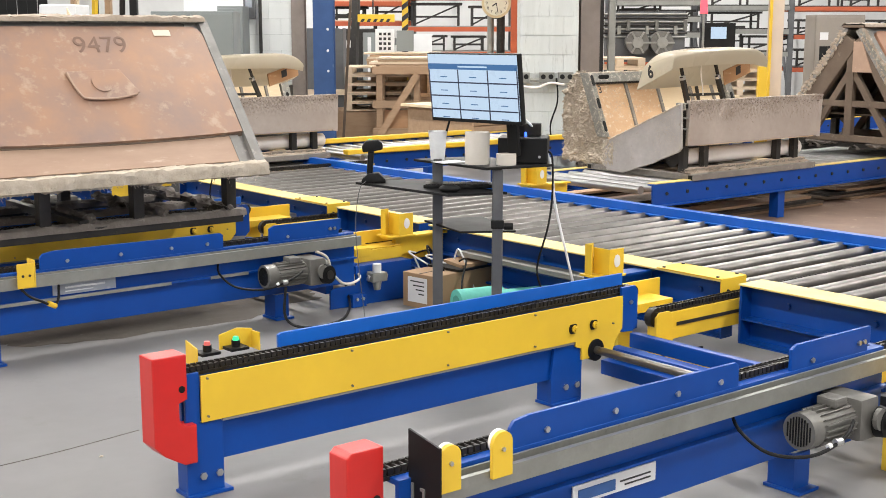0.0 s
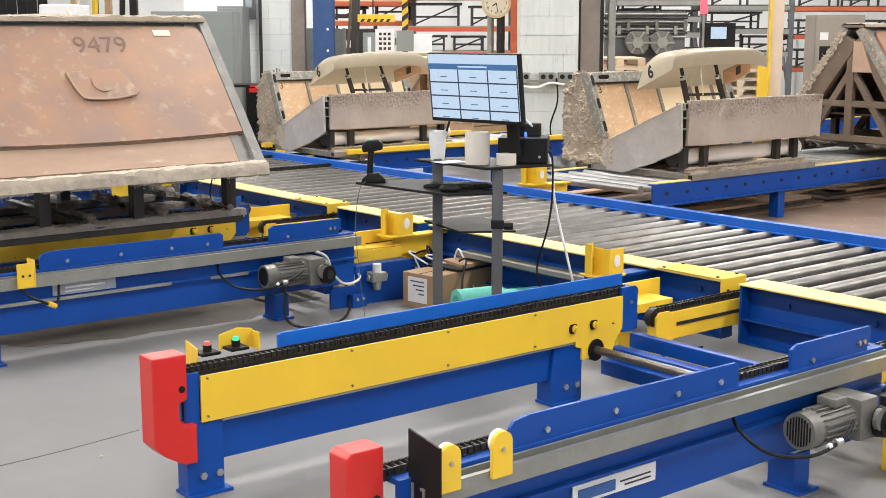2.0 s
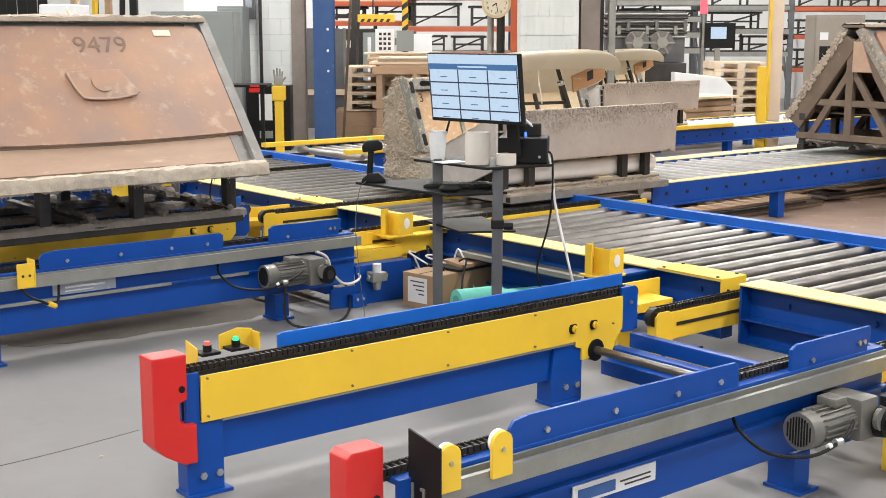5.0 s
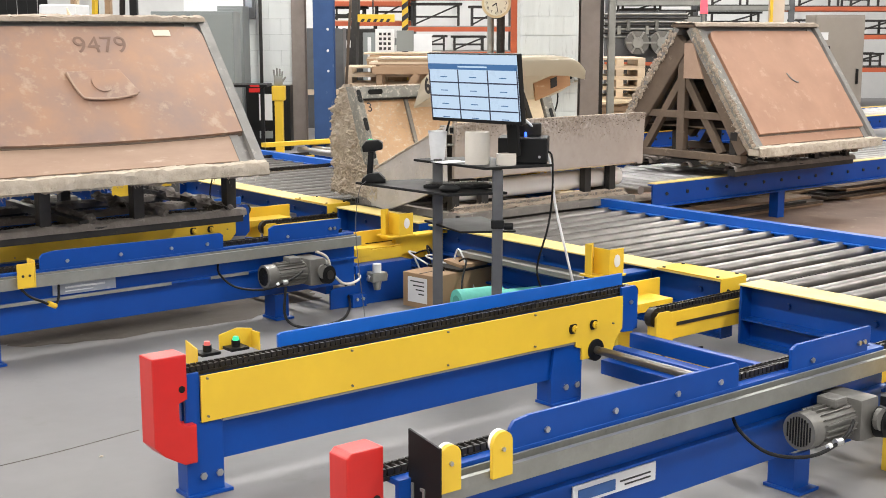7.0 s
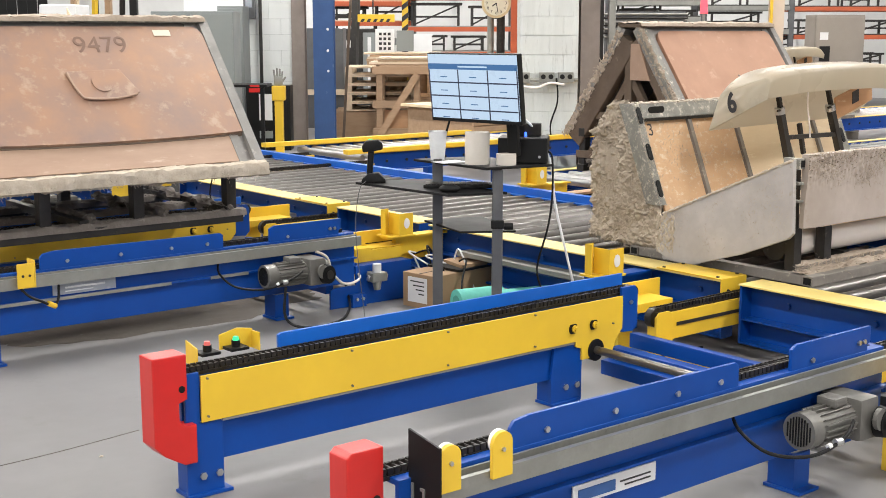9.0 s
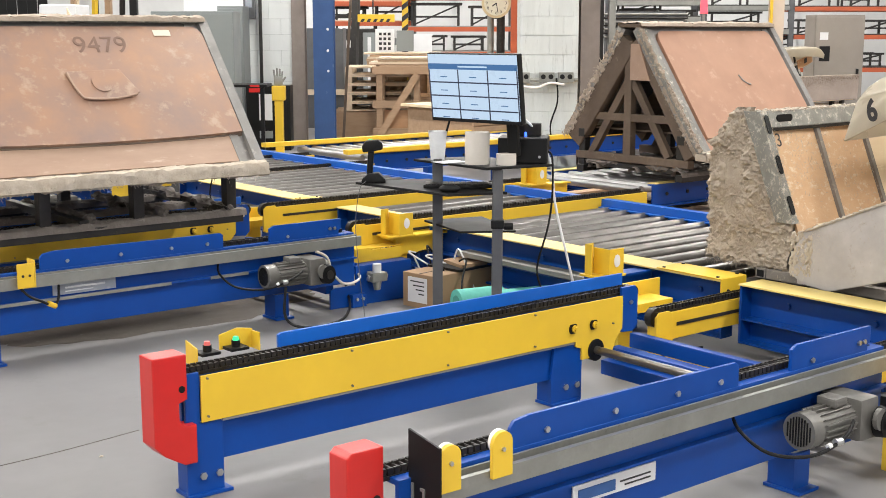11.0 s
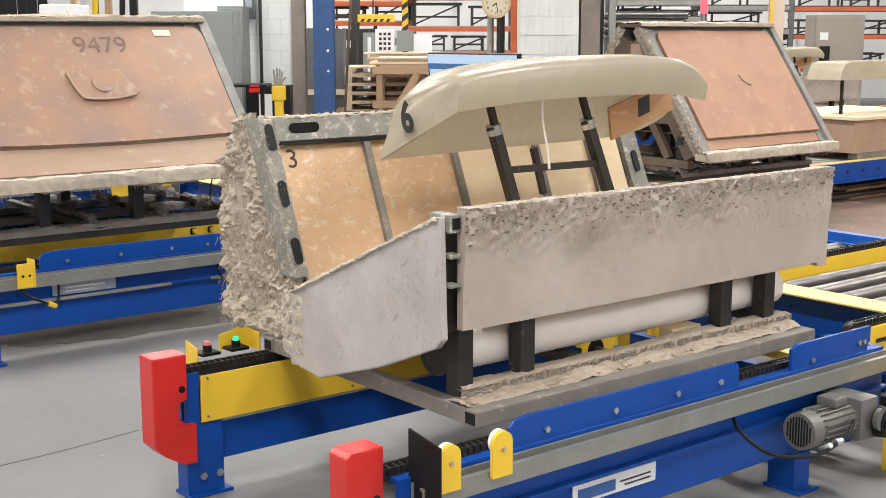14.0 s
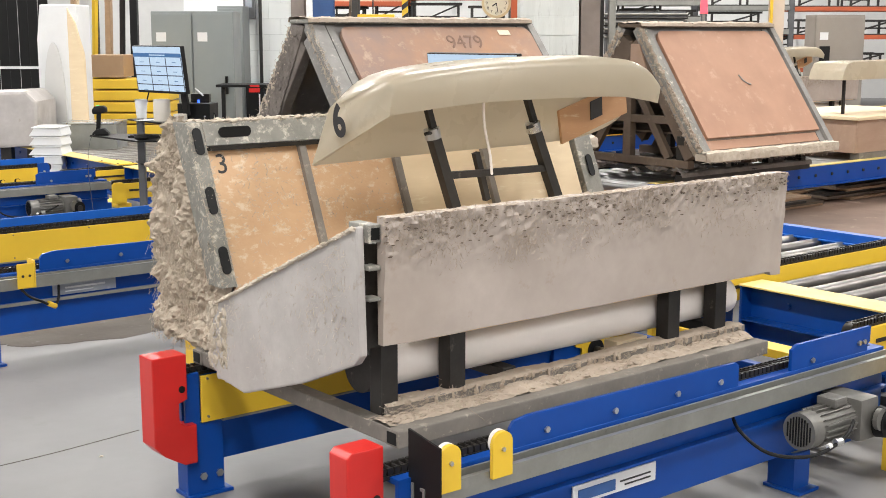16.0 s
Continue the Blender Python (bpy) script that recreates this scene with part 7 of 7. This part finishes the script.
    part("front_plate", slab(bm_new(), [(4.13, 0.235), (4.13, 0.37), (4.20, 0.40), (4.5, 0.40), (4.5, 0.235)], "y", 2.60, 2.612, 0.001), YELLOW, side)
    part("foot_plate", box(bm_new(), 4.15, 4.5, 2.613, 2.70, 0.0, 0.215, 0.004), YELLOW, side)
    part("lower_plate", box(bm_new(), 4.12, 4.5, 2.595, 2.612, 0.10, 0.20, 0.003), YELLOW, side)
    tray = thing("drip_tray", "flat black drip tray under the chain lift", "tray")
    part("tray_floor", box(bm_new(), 4.42, 4.868, 2.96, 4.05, 0.012, 0.02, 0.002), BLACK, tray)
    for y in (2.952, 4.052):
        part("tray_lip", box(bm_new(), 4.42, 4.868, y, y + 0.006, 0.0, 0.045), BLACK, tray)
    # floor crack and scraps
    single("floor_crack", curve_rod(bm_new(), [(0.9, 4.50, 0.0003), (1.3, 4.55, 0.0003), (1.7, 4.59, 0.0003), (2.05, 4.61, 0.0003), (2.4, 4.66, 0.0003)], 0.0018, 5), DUST_SHADE, "thin dark crack in the concrete", "crack", kind="structure")
    for k in range(6):
        x, y = rnd.uniform(1.0, 4.2), rnd.uniform(4.2, 5.6)
        single("fibre_scrap", lumps(bm_new(), [(x, y, 0.004)], 0.009, k, (1.5, 1.2, 0.45)), FLUFF_GREY, "small scrap of grey fibre on the floor", "scrap", "floor scraps")


clutter()


# ---- writing and marks on the ridge moulds ----
def mould_marks():
    top, low = Vector(face_a(0.0, 0)), Vector(face_a(1.0, 0))
    tilt = math.degrees(math.atan2(top.z - low.z, top.y - low.y))
    def on_face(u, x, lift):
        return pose(*face_a(u, x, lift), tilt)
    writing("written_number", "9479", 0.15, MARKER, panel_a, on_face(0.185, 0.245, 0.0325))
    part("paper_tag", box(bm_new(), -0.05, 0.05, -0.02, 0.02, 0, 0.002), PALE_DIAL, panel_a).matrix_basis = on_face(0.10, 0.62, 0.0325)
    bm = slab(bm_new(), [(-0.17, 0.08), (0.12, 0.09), (0.19, -0.06), (0.14, -0.09), (-0.10, -0.10), (-0.14, -0.06)], "z", 0.0, 0.012, 0.004)
    em = part("handle_pad", bm, MOULD, panel_a, "raised brown pad with a curved lip")
    em.matrix_basis = on_face(0.45, 0.17, 0.031)
    ring = part("pad_disc", rod(bm_new(), (0.0, 0.0, 0.012), (0.0, 0.0, 0.018), 0.055, 24), MOULD, em)
    lip = part("pad_lip", curve_rod(bm_new(), [(-0.17, 0.07, 0.012), (-0.14, -0.06, 0.014), (-0.10, -0.095, 0.014), (0.05, -0.098, 0.014), (0.17, -0.075, 0.014)], 0.006), LOWER_BOARD, em)
    top, low = Vector(face_b(0.0, 0)), Vector(face_b(1.0, 0))
    tilt_b = math.degrees(math.atan2(top.z - low.z, top.y - low.y))
    part("curved_mark", curve_rod(bm_new(), [(-0.04, 0.05, 0), (-0.02, 0.0, 0.002), (0.02, -0.03, 0.002), (0.05, -0.035, 0)], 0.006), RIM, panel_b).matrix_basis = pose(*face_b(0.47, 0.10, 0.031), tilt_b)


mould_marks()


# ---- what moves ----
def motions():
    bx, by = 2.95, 3.4
    walk(bench, [(0.0, pose(bx + 5.34, by + 3.52, FEED)), (3.4, pose(bx + 5.34, by + 3.52, FEED)), (3.6, pose(bx + 5.22, by + 3.52, FEED)),
                 (4.0, pose(bx + 4.73, by + 3.51, FEED)), (4.2, pose(bx + 4.48, by + 3.50, FEED)), (5.3, pose(bx + 3.12, by + 3.42, FEED)),
                 (5.62, pose(bx + 2.86, by + 3.40, FEED)), (6.1, pose(bx + 2.86, by + 3.39, ROLL)), (6.5, pose(bx + 2.86, by + 3.38, ROLL)),
                 (7.0, pose(bx + 2.86, by + 3.19, ROLL)), (7.5, pose(bx + 2.86, by + 2.61, ROLL)), (8.0, pose(bx + 2.86, by + 2.02, ROLL)),
                 (8.5, pose(bx + 2.86, by + 1.398, ROLL)), (9.0, pose(bx + 2.86, by + 0.774, ROLL)), (9.2, pose(bx + 2.86, by + 0.533, ROLL)),
                 (9.55, pose(bx + 2.86, by + 0.12, ROLL)), (9.8, pose(bx + 2.86, by, ROLL)), (11.1, pose(bx + 2.86, by, ROLL)), (11.95, pose(bx + 2.86, by, LANE)),
                 (12.1, pose(bx + 2.72, by, LANE)), (12.5, pose(bx + 2.185, by, LANE)), (13.0, pose(bx + 1.548, by, LANE)), (13.5, pose(bx + 0.901, by, LANE)),
                 (14.0, pose(bx + 0.259, by, LANE)), (14.25, pose(bx + 0.01, by, LANE)), (14.4, pose(bx, by, LANE)), (16.0, pose(bx, by, LANE))])
    ax, ay = 3.03, 7.05
    walk(mould_a, [(0.0, pose(ax, ay, LANE)), (14.05, pose(ax, ay, LANE)), (14.25, pose(ax + 0.14, ay, LANE)), (14.5, pose(ax + 0.44, ay, LANE)),
                   (15.0, pose(ax + 1.125, ay, LANE)), (15.5, pose(ax + 1.83, ay, LANE)), (16.0, pose(ax + 2.50, ay, LANE))])
    cx, cy = 8.03, 6.80
    walk(mould_b, [(0.0, pose(cx + 2.789, cy, FEED + 0.03)), (5.0, pose(cx + 2.789, cy, FEED + 0.03)), (5.3, pose(cx + 2.598, cy, FEED + 0.03)), (6.3, pose(cx + 1.413, cy, FEED + 0.03)),
                   (6.5, pose(cx + 1.165, cy, FEED + 0.03)), (7.0, pose(cx + 0.587, cy, FEED + 0.03)), (7.45, pose(cx + 0.057, cy, FEED + 0.03)), (7.6, pose(cx, cy, FEED + 0.03)), (16.0, pose(cx, cy, FEED + 0.03))])
    fx, fy = 0.62, 10.0
    walk(bench_far, [(0.0, pose(fx + 5.15, fy, FEED)), (0.65, pose(fx + 5.15, fy, FEED)), (0.95, pose(fx + 5.34, fy, FEED)), (1.5, pose(fx + 5.98, fy, FEED)),
                     (2.0, pose(fx + 6.57, fy, FEED)), (2.8, pose(fx + 7.53, fy, FEED)), (6.3, pose(fx + 11.45, fy, FEED)), (7.5, pose(fx + 12.85, fy, FEED)),
                     (7.8, pose(fx + 13.05, fy, FEED)), (16.0, pose(fx + 13.05, fy, FEED))])
    tx, ty = 9.784, 6.50
    walk(table, [(0.0, pose(tx + 3.6, ty, FEED)), (9.5, pose(tx + 3.6, ty, FEED)), (10.0, pose(tx + 3.2, ty, FEED)), (12.6, pose(tx + 0.62, ty, FEED)), (13.3, pose(tx + 0.13, ty, FEED)),
                 (13.6, pose(tx, ty, FEED)), (16.0, pose(tx + 0.03, ty, FEED))])
    up = LANE - 0.312
    for ob, off, rows in ((lifts[0], LANES[0], ((0, 0), (11.05, 0), (11.95, up), (16, up))),
                          (lifts[1], LANES[1], ((0, 0), (2.75, 0), (3.3, up * 0.6), (5.6, up * 0.6), (6.05, 0), (9.6, 0), (10.3, up), (16, up))),
                          (lifts[2], LANES[2], ((0, up * 0.45), (16, up * 0.45)))):
        walk(ob, [(t, pose(0, off, z)) for t, z in rows])


motions()
